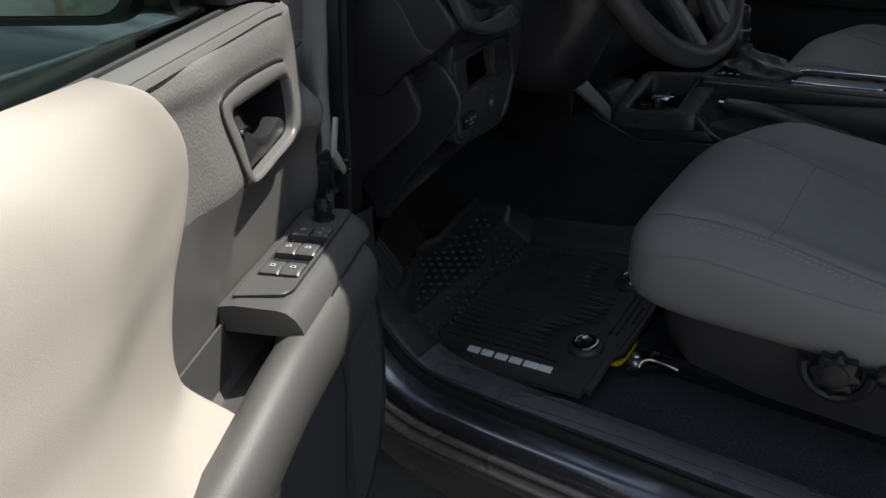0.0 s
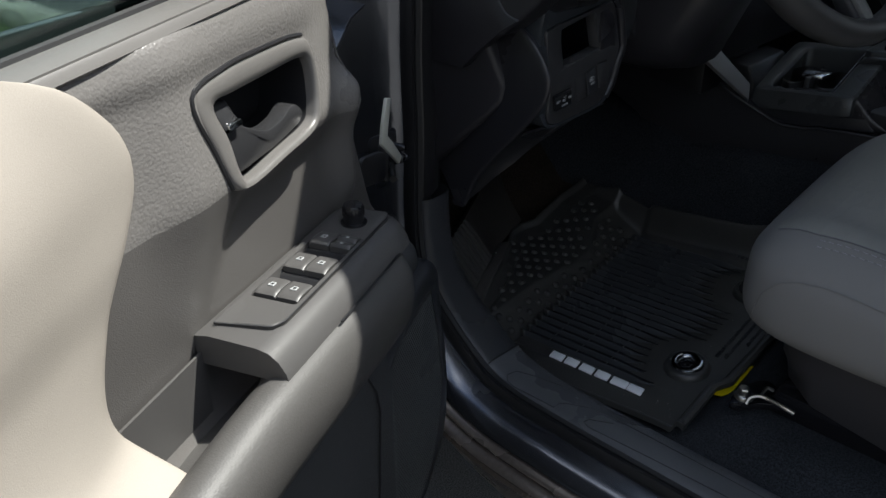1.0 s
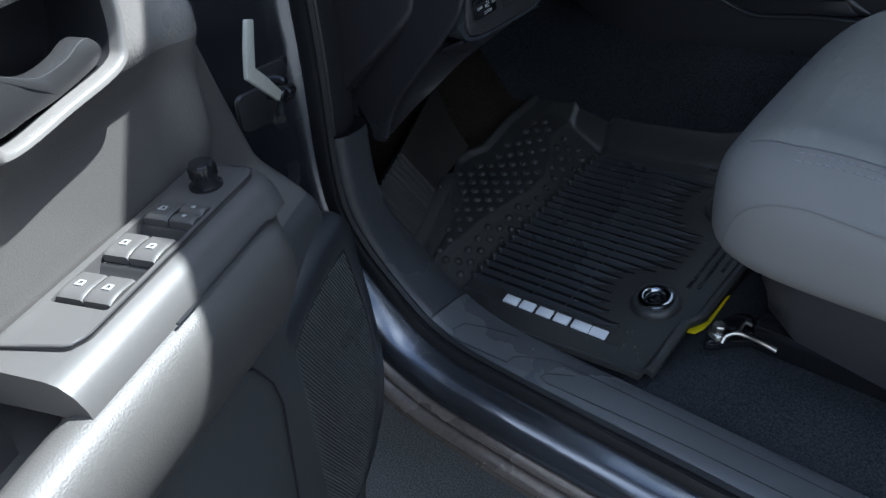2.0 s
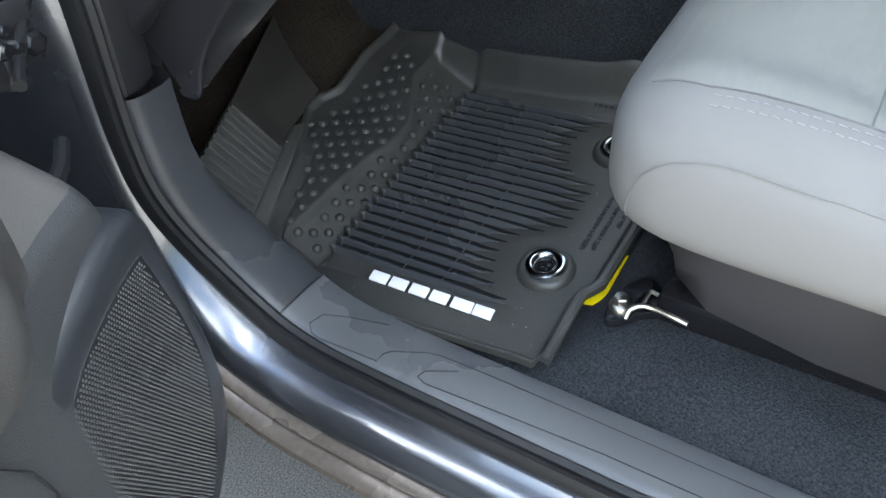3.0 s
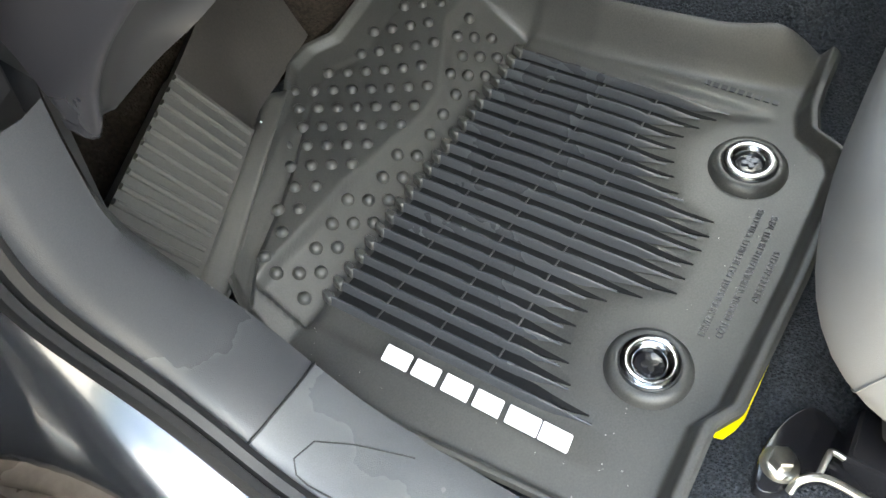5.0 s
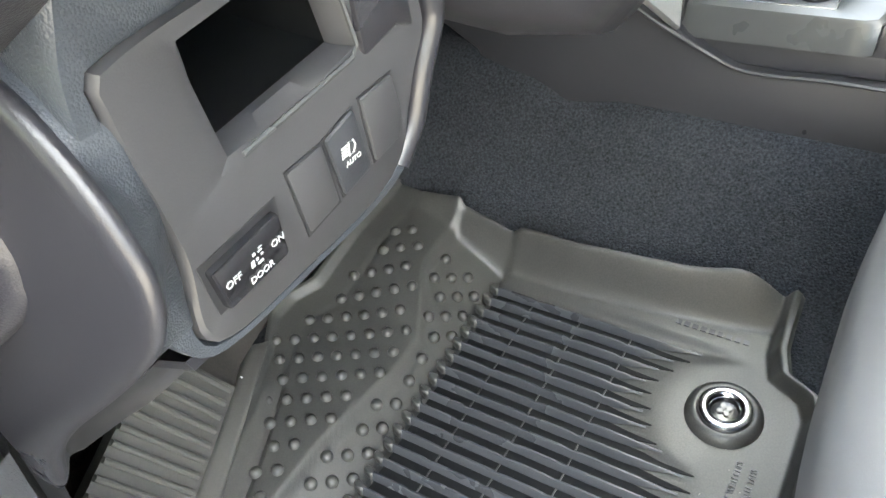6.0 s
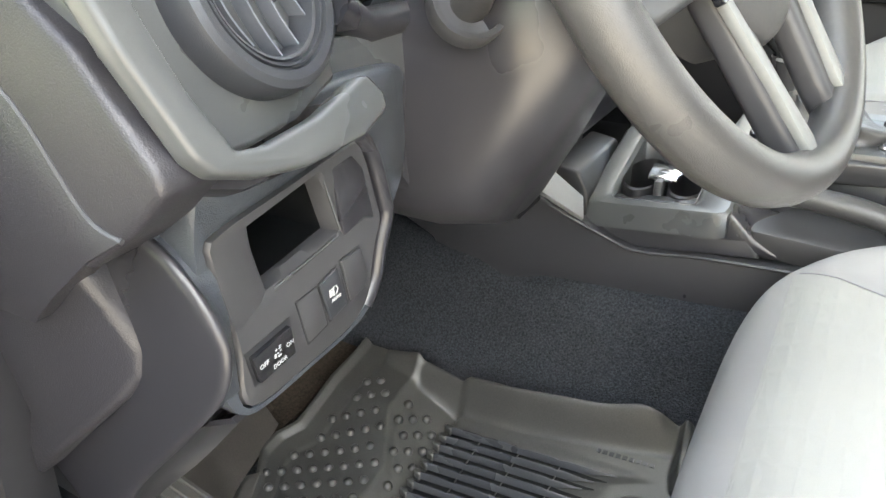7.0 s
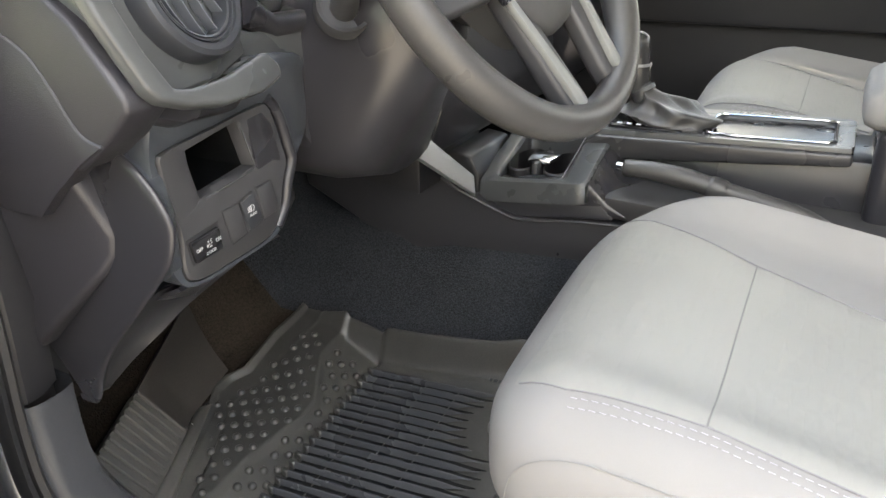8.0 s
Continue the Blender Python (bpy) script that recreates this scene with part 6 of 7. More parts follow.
for sgn in (-1, 1):
    sp = part("side_spoke", slab([(sgn * 0.065, 0.035), (sgn * 0.168, 0.022), (sgn * 0.168, -0.022), (sgn * 0.066, -0.035)], lambda a, b, d: W(a, b, 0.004 - d), 0.022, 0.006, 3), M_SWITCH, wheel)
    part("button_pod", slab([(sgn * 0.074, 0.026), (sgn * 0.118, 0.024), (sgn * 0.112, -0.022), (sgn * 0.078, -0.024)], lambda a, b, d: W(a, b, 0.0085 - d), 0.01, 0.003, 2), M_GLOSS, sp, "gloss black button pod")
    part("button", slab([(sgn * 0.080, 0.020), (sgn * 0.096, 0.019), (sgn * 0.094, -0.016), (sgn * 0.082, -0.018)], lambda a, b, d: W(a, b, 0.0115 - d), 0.006, 0.002, 2), M_SILVER, sp)
    low = part("lower_spoke", slab([(sgn * 0.066, -0.020), (sgn * 0.064, -0.06), (sgn * 0.062, -0.172), (sgn * 0.028, -0.178), (sgn * 0.026, -0.15), (sgn * 0.034, -0.070)], lambda a, b, d: W(a, b, 0.004 - d), 0.02, 0.006, 3), M_SWITCH, wheel)
    part("spoke_trim", slab([(sgn * 0.070, -0.022), (sgn * 0.060, -0.030), (sgn * 0.040, -0.150), (sgn * 0.044, -0.166), (sgn * 0.056, -0.160), (sgn * 0.060, -0.10)], lambda a, b, d: W(a, b, 0.0095 - d), 0.008, 0.002, 2), M_SPOKE, low, "satin grey spoke trim")
    part("spoke_button", slab(rounded(min(sgn * 0.076, sgn * 0.066), -0.044, max(sgn * 0.076, sgn * 0.066), -0.022, 0.003), lambda a, b, d: W(a, b, 0.0115 - d), 0.006, 0.0015), M_GLOSS, low)

# ---- centre console ----
console = empty("centre_console", (1.33, 0.2, 0.75))
tagged(console, "dark grey centre console with cup holders and gear lever", "centre console")
part("side_panel", slab([(0.86, 1.02), (0.70, 0.940), (0.629, 0.902), (0.600, 0.884), (0.573, 0.870), (0.545, 0.852), (0.515, 0.8425), (0.48, 0.8445), (0.436, 0.851), (0.36, 0.8565), (0.05, 0.866), (-0.25, 0.866), (-0.25, 0.72), (0.36, 0.72), (0.655, 0.742), (0.735, 0.735), (0.750, 0.765), (0.770, 0.805), (0.86, 0.85)], lambda a, b, d: (1.146 + 0.06 * max(0, 0.9 - b) - 0.25 * max(0.0, b - 0.875) - 0.02 * step(0.55, 0.62, a) + d, a, b), 0.03, 0.003), M_CONSOLE, console, "dark lower side panel")
part("side_edge", tube(smooth_loop([(1.124, 0.625, 0.899), (1.126, 0.60, 0.884), (1.132, 0.573, 0.870), (1.146, 0.545, 0.8525), (1.146, 0.515, 0.8435), (1.146, 0.48, 0.8455), (1.146, 0.436, 0.852), (1.146, 0.36, 0.8575), (1.146, 0.20, 0.864)], 5, closed=False), 0.0022, 6), M_SWITCH, console)
part("panel_leg", slab([(0.0, 0.0), (1.0, 0.0), (1.0, 1.0), (0.0, 1.0)], lambda s, t, d: Vector((1.008, 0.596, 0.964)).lerp(Vector((1.130, 0.568, 0.877)), s) + Vector((0.035, 0.01, 0.020)).lerp(Vector((0.004, 0.004, 0.026)), s) * t + Vector((0.6, 0.3, -0.5)) * d, 0.02, 0.001), M_SILVER, console, "satin leg of the centre panel")
part("panel_back", slab([(0.62, 0.89), (0.72, 0.90), (0.72, 1.02), (0.62, 1.0)], lambda a, b, d: (1.06 + d, a, b), 0.2, 0.004), M_BLACK, console)
part("upper_side", slab([(0.578, 0.872), (0.549, 0.848), (0.515, 0.8405), (0.48, 0.8435), (0.436, 0.8505), (0.375, 0.8575), (0.388, 0.876), (0.416, 0.905), (0.424, 0.908), (0.556, 0.890), (0.570, 0.886)], lambda a, b, d: (1.160 + 0.12 * max(0, b - 0.86) + d, a, b), 0.03, 0.005, 3), M_CONSOLE, console, "grey upper side panel", smooth=50)
cup_o = resample(rounded(1.152, 0.412, 1.318, 0.578, 0.010), 64)
cup_i = resample(rounded(1.166, 0.453, 1.298, 0.549, 0.010), 64)
cupt = lambda a, b, d: (a, b, 0.910 - 0.11 * (b - 0.42) + 0.30 * (a - 1.165) - d)
tray = part("cup_tray", ring_plate(cup_o, cup_i, cupt, ((0.0, 0.03), (0.03, 0.003), (0.12, 0.0), (0.80, 0.0), (0.9, 0.0015), (1.0, 0.006), (1.02, 0.06))), M_SATIN, console, "satin grey cup-holder frame", smooth=35)
part("cup_floor", slab(rounded(1.17, 0.42, 1.285, 0.56, 0.01), lambda a, b, d: (a, b, 0.855 - d), 0.004), M_BLACK, tray)
part("cup_edge", tube([cupt(a, b, 0.0015) for a, b in ((1.165, 0.549), (1.165, 0.453), (1.298, 0.453))], 0.0014, 6), M_CHROME, tray, "bright edge of the opening")
for y in (0.474, 0.528):
    part("cup_wall", lathe([(0.0355, 0.0), (0.0355, 0.048), (0.0335, 0.050), (0.032, 0.002), (0.001, 0.001)], lambda x, yy, h: (1.232 + x * 1.45, y + yy * 0.66, 0.857 + h + 0.30 * x * h * 20 * 0.2), 32), M_BLACK, tray, "black cup holder")
part("cup_divider", slab([(0.496, 0.860), (0.509, 0.860), (0.507, 0.915), (0.498, 0.915)], lambda a, b, d: (1.190 + d, a, b), 0.072, 0.003), M_SWITCH, tray)
part("cup_clip", slab([(1.205, 0.484), (1.243, 0.480), (1.245, 0.522), (1.203, 0.518)], lambda a, b, d: (a, b, 0.916 + 60 * (b - 0.50) ** 2 * 0.05 - d), 0.007, 0.002), M_CHROME, tray, "shiny spring clip of the cup holder")
part("front_wall", slab([(0.572, 0.87), (0.62, 0.87), (0.62, 0.93), (0.585, 0.925), (0.572, 0.90)], lambda a, b, d: (1.150 + d, a, b), 0.14, 0.004), M_BLACK, console)
part("brake_recess", slab([(1.158, -0.25), (1.272, -0.25), (1.272, 0.42), (1.165, 0.39)], lambda a, b, d: (a, b, 0.872 + 0.02 * step(0.30, 0.42, b) - d), 0.03, 0.004), M_WALL, console)
part("recess_slope", slab([(0.355, 0.862), (0.385, 0.878), (0.412, 0.904), (0.435, 0.906), (0.435, 0.862)], lambda a, b, d: (1.162 + d, a, b + 0.3 * d), 0.11, 0.004), M_DASH, console)
part("deck_body", slab([(0.098, 0.944), (0.428, 0.911), (0.460, 0.918), (0.455, 0.932), (0.436, 0.9485), (0.098, 0.9615)], lambda a, b, d: (1.256 + 0.25 * max(0.0, 0.93 - b) + d, a, b), 0.18, 0.005, 3), M_LEVER, console, "dark overhanging side of the console deck", smooth=50)
part("deck_side", slab([(-0.2, 0.80), (0.45, 0.80), (0.446, 0.912), (0.428, 0.918), (0.098, 0.950), (-0.2, 0.950)], lambda a, b, d: (1.270 + d, a, b), 0.15, 0.006), M_DASH, console, "upright wall beside the brake lever")
deck = part("deck_top", ring_plate(resample(rounded(1.262, 0.098, 1.434, 0.448, 0.01), 64), resample(rounded(1.282, 0.123, 1.402, 0.284, 0.014), 64), lambda a, b, d: (a, b, 0.967 - 0.04 * (b - 0.1) * 0.8 - d), ((0.0, 0.012), (0.0, 0.002), (0.04, 0.0), (0.95, 0.0), (1.0, 0.003), (1.02, 0.006))), M_SATIN, console, "satin grey deck", smooth=35)
part("tray_wall", ring_plate(resample(rounded(1.2822, 0.1232, 1.4018, 0.2838, 0.014), 64), resample(rounded(1.285, 0.126, 1.399, 0.281, 0.014), 64), lambda a, b, d: (a, b, 0.967 - 0.04 * (b - 0.1) * 0.8 - d), ((0.0, 0.004), (1.0, 0.008), (1.0, 0.068))), M_BLACK, deck, "black wall of the open tray", smooth=35)
part("tray_rim", tube([(x, y, 0.9685 - 0.032 * (y - 0.1)) for x, y in rounded(1.280, 0.121, 1.404, 0.286, 0.016)], 0.0020, 8, closed=True), M_CHROME, deck, "chrome rim of the open tray")
part("tray_floor", slab(rounded(1.276, 0.118, 1.408, 0.288, 0.014), lambda a, b, d: (a, b, 0.902 - d), 0.003), M_BLACK, deck)
part("tray_item", slab(rounded(1.33, 0.15, 1.36, 0.19, 0.004), lambda a, b, d: (a, b, 0.925 - d), 0.023, 0.002), M_SWITCH, deck)
part("gate", slab(rounded(1.275, 0.318, 1.405, 0.425, 0.01), lambda a, b, d: (a, b, 0.962 - d), 0.006, 0.001), M_GLOSS, deck, "gloss black shift gate")
for k in range(5):
    part("gate_mark", slab([(1.285, 0.405 - 0.014 * k), (1.292, 0.405 - 0.014 * k), (1.292, 0.412 - 0.014 * k), (1.285, 0.412 - 0.014 * k)], lambda a, b, d: (a, b, 0.9626 - d), 0.0008), M_WHITE, deck, smooth=0)
boot = []
for k in range(19):
    t = k / 18
    ring = []
    for j in range(40):
        w_ = 2 * math.pi * j / 40
        r = 1.0 - step(0.25, 1.0, t) + 0.10 * math.sin(math.pi * min(1.0, t * 2.2))
        fold = 1 + 0.20 * math.sin(3 * w_ + 5 * t) * math.sin(math.pi * t) + 0.12 * math.sin(5 * w_ - 8 * t) * math.sin(math.pi * t)
        ring.append(Vector((1.335 + (0.014 + 0.040 * r) * fold * math.cos(w_), 0.338 + 0.049 * t ** 1.5 + (0.014 + 0.046 * r) * fold * math.sin(w_), 0.960 + 0.046 * t + 0.004 * math.sin(3 * w_ + 8 * t) * math.sin(math.pi * t))))
    boot.append(ring)
lever_ = part("gear_lever", tube([(1.335, 0.385, 0.985), (1.335, 0.400, 1.02), (1.335, 0.406, 1.045)], [0.0165, 0.0165, 0.017], 16), M_SWITCH, console, "gloss black gear lever stem")
part("collar", tube([(1.335, 0.3885, 1.001), (1.335, 0.391, 1.006)], 0.0185, 16), M_SATIN, lever_, "satin grey collar")
part("boot", loft(boot), M_LEATHER, lever_, "folded black leather boot", smooth=60)
part("knob", loft([[Vector((1.335 + hx * math.cos(q), cy + hy * math.sin(q), z)) for q in (2 * math.pi * j / 24 for j in range(24))] for z, cy, hx, hy in ((1.000, 0.399, 0.0165, 0.0175), (1.006, 0.399, 0.018, 0.019), (1.030, 0.400, 0.0185, 0.0190), (1.046, 0.402, 0.019, 0.0195), (1.054, 0.407, 0.021, 0.0235), (1.062, 0.411, 0.022, 0.0265), (1.072, 0.411, 0.0215, 0.0255), (1.080, 0.409, 0.018, 0.021), (1.085, 0.407, 0.011, 0.013), (1.0865, 0.406, 0.003, 0.004))]), M_GLOSSY, lever_, "glossy dark gear knob", smooth=60)
part("knob_band", loft([[Vector((1.335 + 0.0195 * math.cos(q), 0.4005 + 0.020 * math.sin(q), z)) for q in (2 * math.pi * j / 24 for j in range(24))] for z in (1.038, 1.040, 1.042)]), M_SILVER, lever_, "thin satin band on the knob")
part("rear_box", box((1.235, -0.30, 0.80), (1.445, 0.075, 1.0), 0.015, 3), M_DASH, console, "storage box under the armrest")
part("armrest_lid", loft([[Vector((1.34 + hw * math.copysign(abs(math.cos(q)) ** 0.5, math.cos(q)), y, zc + hh * math.copysign(abs(math.sin(q)) ** 0.5, math.sin(q)))) for q in (2 * math.pi * j / 32 for j in range(32))] for y, hw, hh, zc in ((0.098, 0.07, 0.012, 1.02), (0.094, 0.095, 0.024, 1.022), (0.08, 0.105, 0.032, 1.024), (-0.1, 0.108, 0.034, 1.026), (-0.3, 0.108, 0.034, 1.026))]), M_SEAT, console, "grey fabric armrest lid", smooth=60)

# ---- parking brake ----
brake = empty("parking_brake", (1.20, 0.24, 0.88))
tagged(brake, "dark parking brake lever beside the console deck", "parking brake")
grip_path = smooth_loop([(1.200, 0.376, 0.9235), (1.200, 0.368, 0.9235), (1.200, 0.33, 0.9230), (1.201, 0.29, 0.9185), (1.202, 0.258, 0.9115)], 4, closed=False)
part("grip", tube(grip_path, [0.0095, 0.0105, 0.0115, 0.012, 0.0123, 0.0125, 0.0128, 0.013, 0.0132, 0.0135, 0.0138, 0.014, 0.014, 0.0138, 0.0136, 0.0134, 0.013], 16), M_LEATHER, brake, "grained grip")
part("button", tube([(1.200, 0.374, 0.9235), (1.200, 0.386, 0.9240)], [0.0068, 0.006], 14), M_CLIP, brake, "bright release button")
part("collar", tube(smooth_loop([(1.202, 0.262, 0.9125), (1.202, 0.252, 0.9100), (1.203, 0.240, 0.9070)], 4, closed=False), [0.0142, 0.0152, 0.0156, 0.0156, 0.0158, 0.0156, 0.0154, 0.0150, 0.0142], 16), M_LEATHER, brake, "gathered leather collar")
part("sleeve", tube(smooth_loop([(1.203, 0.245, 0.908), (1.205, 0.19, 0.898), (1.208, 0.14, 0.886), (1.21, 0.10, 0.866)], 4, closed=False), [0.0132, 0.0130, 0.0128, 0.0126, 0.0124, 0.0122, 0.012, 0.0118, 0.0116, 0.0115, 0.0115, 0.0115, 0.0115], 12), M_LEATHER, brake, "leather sleeve")


# ---- seats ----
S_X, S_HW, SIDE = 0.877, 0.2344, 1.117


def seat_scale(y):
    t = min(1.0, max(0.0, (y - 0.16) / (0.3742 - 0.16)))
    return max(0.0, 1 - t ** 7.07) ** (1 / 3.0), max(0.0, 1 - t ** 3.45) ** (1 / 2.2)


def seat_crown(x, y, fh):
    """Height of the padding over the plain cushion."""
    r = x - S_X
    return 0.0939 * r + 0.161 * (min(y, 0.3) - 0.22) + fh * (0.0463 * gauss(r, 0.231, 0.0242) * step(0.351, 0.2144, y) + 0.0255 * gauss(r, -0.185, 0.05) - 0.003 * gauss(r, 0, 0.1) + 0.015 * step(0.0, 0.28, y) * gauss(r, 0.0, 0.16))


def seat_ring(y, n=64):
    fw, fh = seat_scale(y)
    hw, up, down = S_HW * fw, 0.074 * fh, 0.062 * (0.35 + 0.65 * fh)
    out = []
    half = n // 2
    for k in range(n):
        if k < half:
            q = math.cos(math.pi * k / half)
            c = math.copysign(abs(q) ** (1 / 0.36), q)
            s = math.sqrt(1 - c * c)
        else:
            w_ = 2 * math.pi * k / n
            c, s = math.cos(w_), math.sin(w_)
        x = S_X + hw * (SIDE if c > 0 else 1.0) * math.copysign(abs(c) ** (0.36 if k < half else 0.22), c)
        z = (up if s > 0 else down) * math.copysign(abs(s) ** 0.55, s)
        out.append(Vector((x, y, 0.816 + z + abs(max(s, 0)) ** 0.5 * seat_crown(x, y, fh))))
    return out


def seat_top(x, y):
    fw, fh = seat_scale(y)
    c = min(0.999, abs(x - S_X) / (S_HW * fw * (SIDE if x > S_X else 1.0))) ** (1 / 0.36)
    s = math.sqrt(max(0.0, 1 - c * c))
    return 0.816 + 0.074 * fh * s ** 0.55 + s ** 0.5 * seat_crown(x, y, fh)


seat = empty("driver_seat", (S_X, 0.05, 0.63))
tagged(seat, "grey fabric driver's seat cushion with stitched bolsters", "car seat", group="front seats")
ys = [-0.35, -0.2, -0.1, 0.0, 0.06, 0.11, 0.15, 0.19, 0.22, 0.25, 0.27, 0.29, 0.305, 0.318, 0.33, 0.340, 0.349, 0.356, 0.3615, 0.366, 0.3695, 0.372, 0.3735, 0.3742]
cushion = part("cushion", loft([seat_ring(y) for y in ys]), M_SEAT, seat, "grey fabric cushion", smooth=70)


def insert_edge(y, side):
    if side < 0:
        return lerp([(-0.3, 0.690), (0.06, 0.691), (0.17, 0.697), (0.29, 0.688), (0.34, 0.70)], y)
    return lerp([(-0.3, 0.975), (0.06, 0.980), (0.12, 0.990), (0.178, 0.998), (0.235, 1.020), (0.28, 1.036), (0.31, 1.052), (0.335, 1.066)], y)


def insert(s, t):
    y = -0.33 + 0.665 * t
    a, b = insert_edge(y, -1), insert_edge(y, 1)
    x = a + (b - a) * s
    edge = min(s, 1 - s) * (b - a)
    return (x, y, seat_top(x, y) + 0.0022 * step(0.0, 0.012, edge) * step(1.0, 0.98, t) - 0.0016 * gauss(y, 0.175, 0.005) - 0.0016 * gauss(y, 0.035, 0.005) - 0.0002)


part("insert", grid(insert, 40, 90), M_SEATMID, cushion, "patterned grey fabric insert", smooth=70)
for ys_ in (0.175, 0.035):
    part("cross_seam", tube([(x, ys_, seat_top(x, ys_) + 0.0009) for x in [insert_edge(ys_, -1) + k * (insert_edge(ys_, 1) - insert_edge(ys_, -1)) / 24 for k in range(25)]], 0.0009, 6), M_SEATLINE, cushion, "dark cross seam")
for side in (-1, 1):
    part("bolster_seam", tube([(insert_edge(y, side), y, seat_top(insert_edge(y, side), y) + 0.0004) for y in [-0.33 + 0.66 * k / 60 for k in range(61)]], 0.0008, 6), M_SEATDARK, cushion)
for k in range(38):
    y = 0.28 - 0.0085 * k
    x = insert_edge(y, -1) - 0.006
    for off in (0.0, 0.007):
        part("stitch", tube([(x - off, y, seat_top(x - off, y) + 0.0003), (x - off - 0.0002, y - 0.0055, seat_top(x - off, y - 0.0055) + 0.0003)], 0.00045, 5), M_THREAD, cushion)


def seat_side(y, z):
    """x of the cushion's outboard face."""
    ring = [p for p in seat_ring(y, 256) if p.x < S_X - 0.5 * S_HW * seat_scale(y)[0]]
    return min(ring, key=lambda p: abs(p.z - z)).x


pip = [(0.326, 0.772), (0.324, 0.80), (0.314, 0.83), (0.290, 0.851), (0.25, 0.858), (0.18, 0.853), (0.10, 0.847), (0.0, 0.842), (-0.2, 0.84)]
part("side_piping", tube([(seat_side(p.x, p.y) - 0.0004, p.x, p.y) for p in smooth_loop([Vector(q + (0,)) for q in pip], 6, closed=False)], 0.0005, 6), M_SEAT, cushion, "fine side seam")
part("valance", loft([[Vector((x0 + (x1 - x0) * f, y, z)) for f, z in ((0.0, zt), (0.02, zt - 0.05), (0.06, zb), (0.94, zb), (0.98, zt - 0.05), (1.0, zt))] for y, x0, x1, zt, zb in ((-0.32, 0.676, 1.08, 0.765, 0.665), (0.0, 0.674, 1.082, 0.765, 0.652), (0.15, 0.675, 1.082, 0.766, 0.655), (0.25, 0.680, 1.076, 0.768, 0.668), (0.285, 0.69, 1.066, 0.77, 0.69), (0.30, 0.71, 1.05, 0.772, 0.715))]), M_VALANCE, seat, "dark plastic seat base cover", smooth=45)
dial_m = Matrix.Translation((0.650, 0.062, 0.759)) @ pose(0, 0, 0, 0, -90, 0)
lobes = [((0.0255 + 0.0035 * math.cos(8 * q)) * math.cos(q), (0.0255 + 0.0035 * math.cos(8 * q)) * math.sin(q)) for q in (2 * math.pi * k / 96 for k in range(96))]
dial = part("height_dial", slab(lobes, lambda a, b, d: dial_m @ Vector((a, b, 0.022 - d)), 0.022, 0.003, 2), M_GLOSS, seat, "black lobed adjuster dial", smooth=50)
part("dial_cap", lathe([(0.017, 0.021), (0.016, 0.025), (0.012, 0.0262), (0.001, 0.0258)], lambda x, y, h: dial_m @ Vector((x, y, h)), 32), M_BLACK, dial)
part("dial_ring", tube([dial_m @ Vector((0.039 * math.cos(q), 0.039 * math.sin(q), 0.004)) for q in [math.radians(85 + 190 * k / 24) for k in range(25)]], 0.0075, 8), M_BLACK, dial, "curved lip round the dial")
part("recline_lever", slab(rounded(-0.06, 0.755, 0.02, 0.785, 0.012), lambda a, b, d: (0.636 + d, a, b), 0.022, 0.005, 2), M_GLOSS, seat, "black recliner lever")
part("rail", box((0.705, -0.3, 0.632), (0.745, 0.295, 0.668), 0.004), M_GLOSS, seat, "black seat rail")
part("rail", box((1.01, -0.3, 0.632), (1.05, 0.295, 0.668), 0.004), M_GLOSS, seat, "black seat rail")
other = copy_thing(seat, pose(S_X + 0.915, 0.06, 0.668))
other.name = "passenger_seat"
tagged(other, "grey fabric passenger seat cushion beyond the console", "car seat", group="front seats")

# ---- outside ----
def leafy_tree(x, y, height, seed):
    rng = random.Random(seed)
    tree = empty("tree", (x, y, 0))
    tagged(tree, "leafy green tree standing on the lawn", "tree", group="trees round the lot")
    top = height * 0.62
    bend = [(x + rng.uniform(-0.12, 0.12) * k, y + rng.uniform(-0.12, 0.12) * k, top * k / 4) for k in range(5)]
    part("trunk", tube(bend, [0.19, 0.16, 0.13, 0.10, 0.06], 9), M_BARK, tree)
    tips = []
    for k in range(7):
        a, z0 = k * 2.4 + rng.random(), top * rng.uniform(0.45, 0.95)
        r = rng.uniform(0.9, 1.8)
        tip = (x + r * math.cos(a), y + r * math.sin(a), z0 + rng.uniform(0.5, 1.5))
        tips.append(tip)
        part("limb", tube([(bend[3][0], bend[3][1], z0), ((bend[3][0] + tip[0]) / 2, (bend[3][1] + tip[1]) / 2, z0 + 0.25), tip], [0.06, 0.045, 0.02], 6), M_BARK, tree)
    verts, faces = [], []
    centres = tips + [(x + rng.gauss(0, 0.9), y + rng.gauss(0, 0.9), top + rng.uniform(0.2, height * 0.38)) for _ in range(9)]
    for cx, cy, cz in centres:
        for _ in range(150):
            c = Vector((cx + rng.gauss(0, 0.42), cy + rng.gauss(0, 0.42), cz + rng.gauss(0, 0.34)))
            a = Vector((rng.gauss(0, 1), rng.gauss(0, 1), rng.gauss(0, 1))).normalized() * 0.11
            b = a.cross(Vector((rng.gauss(0, 1), rng.gauss(0, 1), rng.gauss(0, 1)))).normalized() * 0.06
            n0 = len(verts)
            verts += [c - a, c + b, c + a, c - b]
            faces.append((n0, n0 + 1, n0 + 2, n0 + 3))
    me = bpy.data.meshes.new("crown")
    me.from_pydata(verts, [], faces)
    part_mesh("crown", me, M_LEAF, tree, "ragged crown of small leaves", smooth=0, kind="stuff")


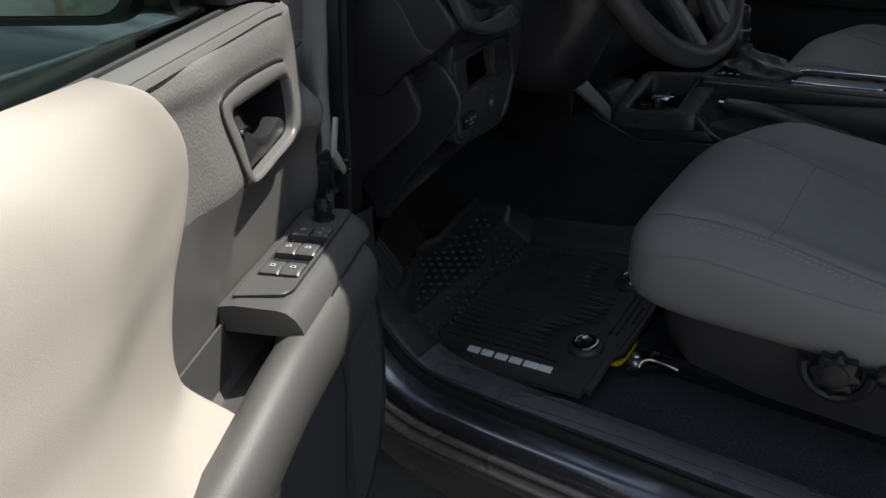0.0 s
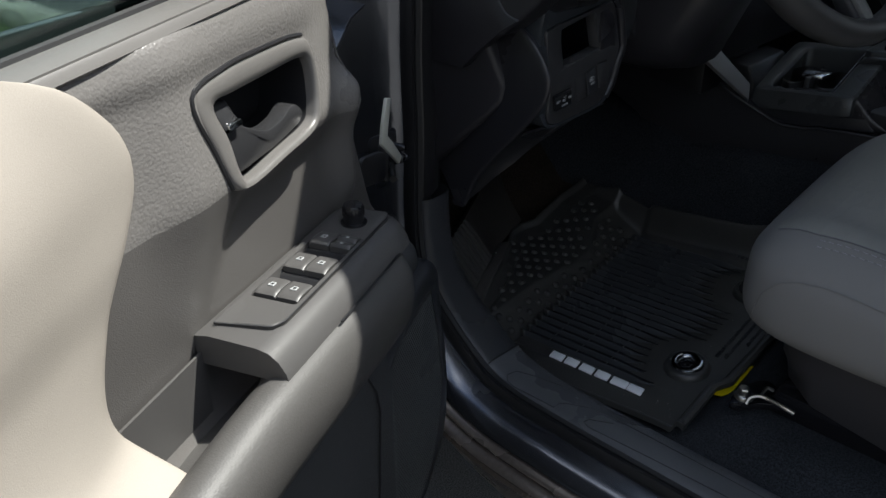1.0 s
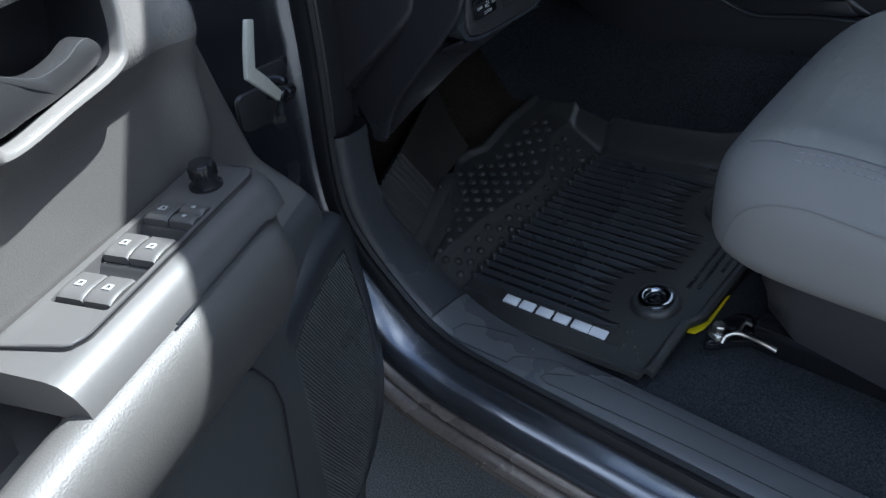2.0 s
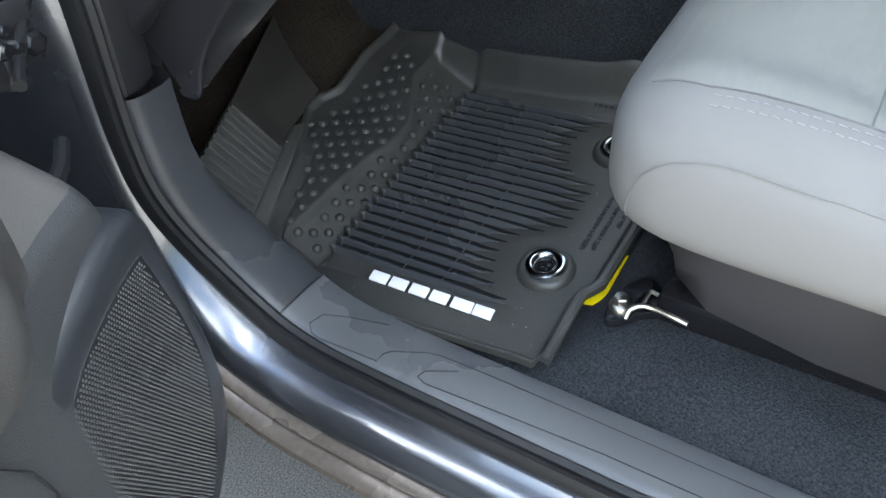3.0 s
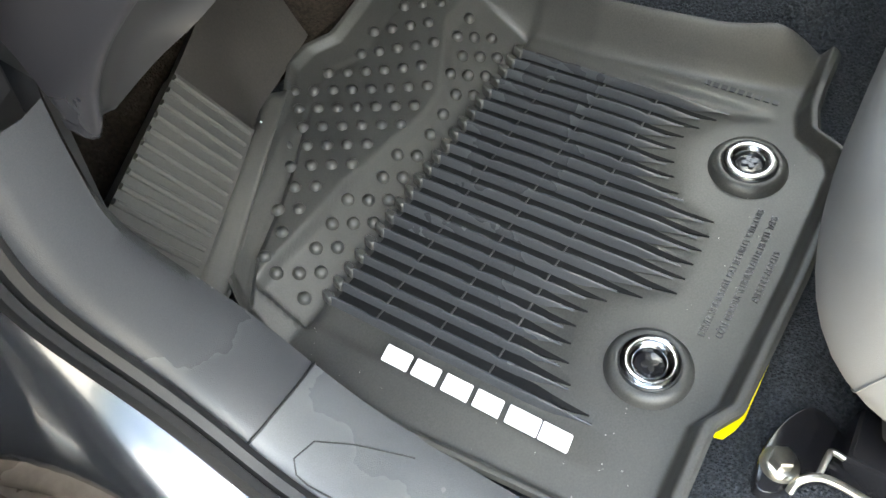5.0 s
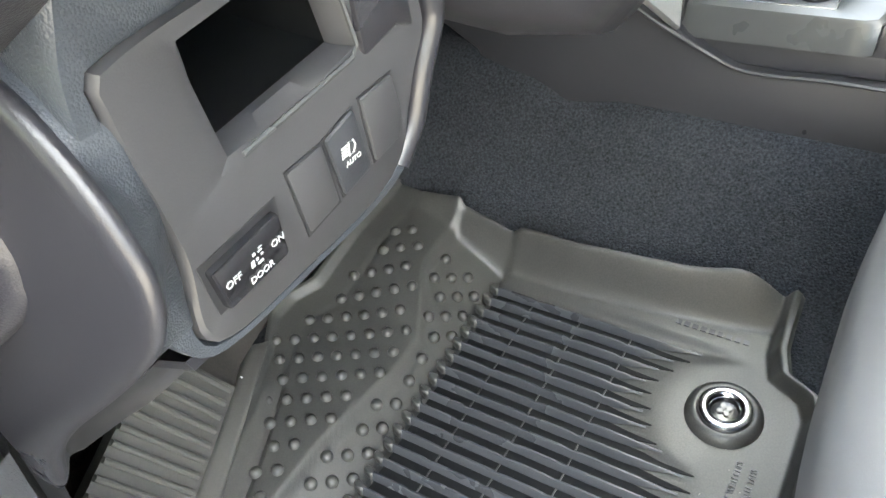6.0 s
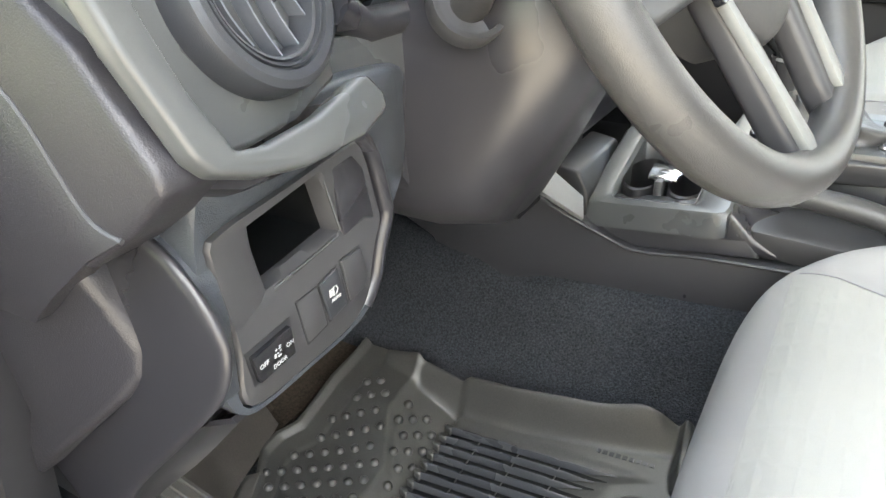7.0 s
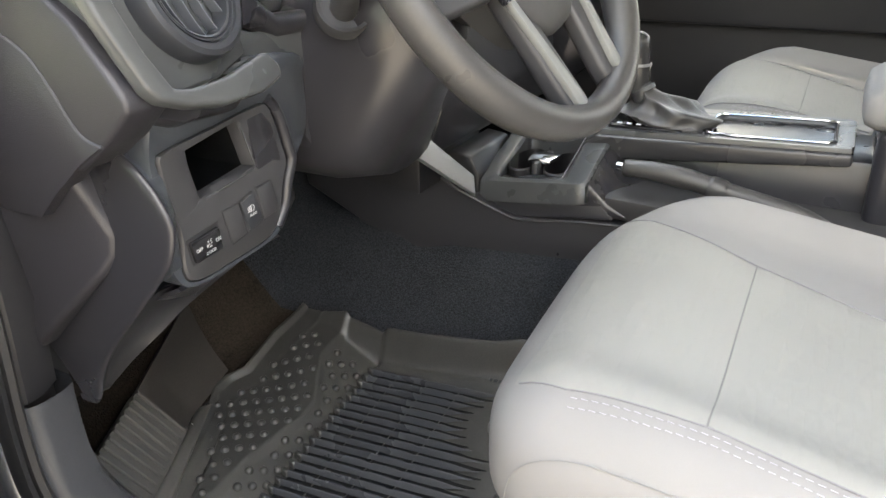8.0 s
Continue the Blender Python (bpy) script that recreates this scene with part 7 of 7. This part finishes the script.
for k, (x, y, h) in enumerate(((-14.0, 17.5, 7.0), (-24.0, 5.0, 7.5), (-6.0, 26.0, 7.5), (-25.0, -7.0, 7.0), (-17.0, 29.0, 8.0), (-26.0, 16.0, 7.5), (-24.0, -1.0, 7.0))):
    leafy_tree(x, y, h, 11 + k)

# a white car parked far off, which the fender mirrors
CAR = Matrix.Translation((-2.4, 10.5, 0.0)) @ pose(0, 0, 0, 0, 0, 65)
car = empty("parked_car", (-2.4, 10.5, 0))
tagged(car, "small white car parked beyond the lot", "car")


def C(a, b, c):
    return CAR @ Vector((a, b, c))


part("body", slab(loop2([(-2.1, 0.35), (-1.5, 0.26), (1.5, 0.26), (2.1, 0.35), (2.12, 0.65), (1.9, 0.82), (0.9, 0.95), (-1.9, 0.98), (-2.13, 0.8)], 3), lambda a, b, d: C(a, -0.85 + d, b), 1.7, 0.05, 2), M_CARWHITE, car, "white painted body")
cabin = part("cabin", slab([(-1.7, 0.93), (1.0, 0.93), (0.35, 1.42), (-0.9, 1.46), (-1.4, 1.38)], lambda a, b, d: C(a, (-0.78 + 0.25 * (b - 0.93)) * (1 - 2 * d / 1.56), b), 1.56, 0.03, 2), M_CARWHITE, car, "white roof and pillars")
for a0, a1 in ((-1.25, -0.45), (-0.38, 0.42)):
    for sgn in (-1, 1):
        part("window", slab([(a0, 0.99), (a1, 0.99), (a1 - 0.25 * (a1 > 0), 1.36), (a0 + 0.1, 1.36)], lambda a, b, d: C(a, sgn * (0.80 - 0.25 * (b - 0.93) - d), b), 0.02), M_GLOSS, cabin, "dark side window", smooth=0)
for sgn in (-1, 1):
    part("tail_lamp", slab(rounded(sgn * 0.62 - 0.12, 0.70, sgn * 0.62 + 0.12, 0.86, 0.03), lambda a, b, d: C(-2.14 + d, a, b), 0.05, 0.01), M_RED, car, "red tail lamp")
    for a in (-1.3, 1.3):
        tyre = part("wheel", lathe([(0.31, 0.0), (0.31, 0.18), (0.25, 0.20), (0.20, 0.17), (0.02, 0.17)], lambda x, y, h: C(a + x, sgn * (0.68 + h), 0.31 + y), 28), M_SEAL, car, "black tyre")
        part("rim", lathe([(0.20, 0.172), (0.17, 0.19), (0.03, 0.18)], lambda x, y, h: C(a + x, sgn * (0.68 + h), 0.31 + y), 20), M_SILVER, tyre)
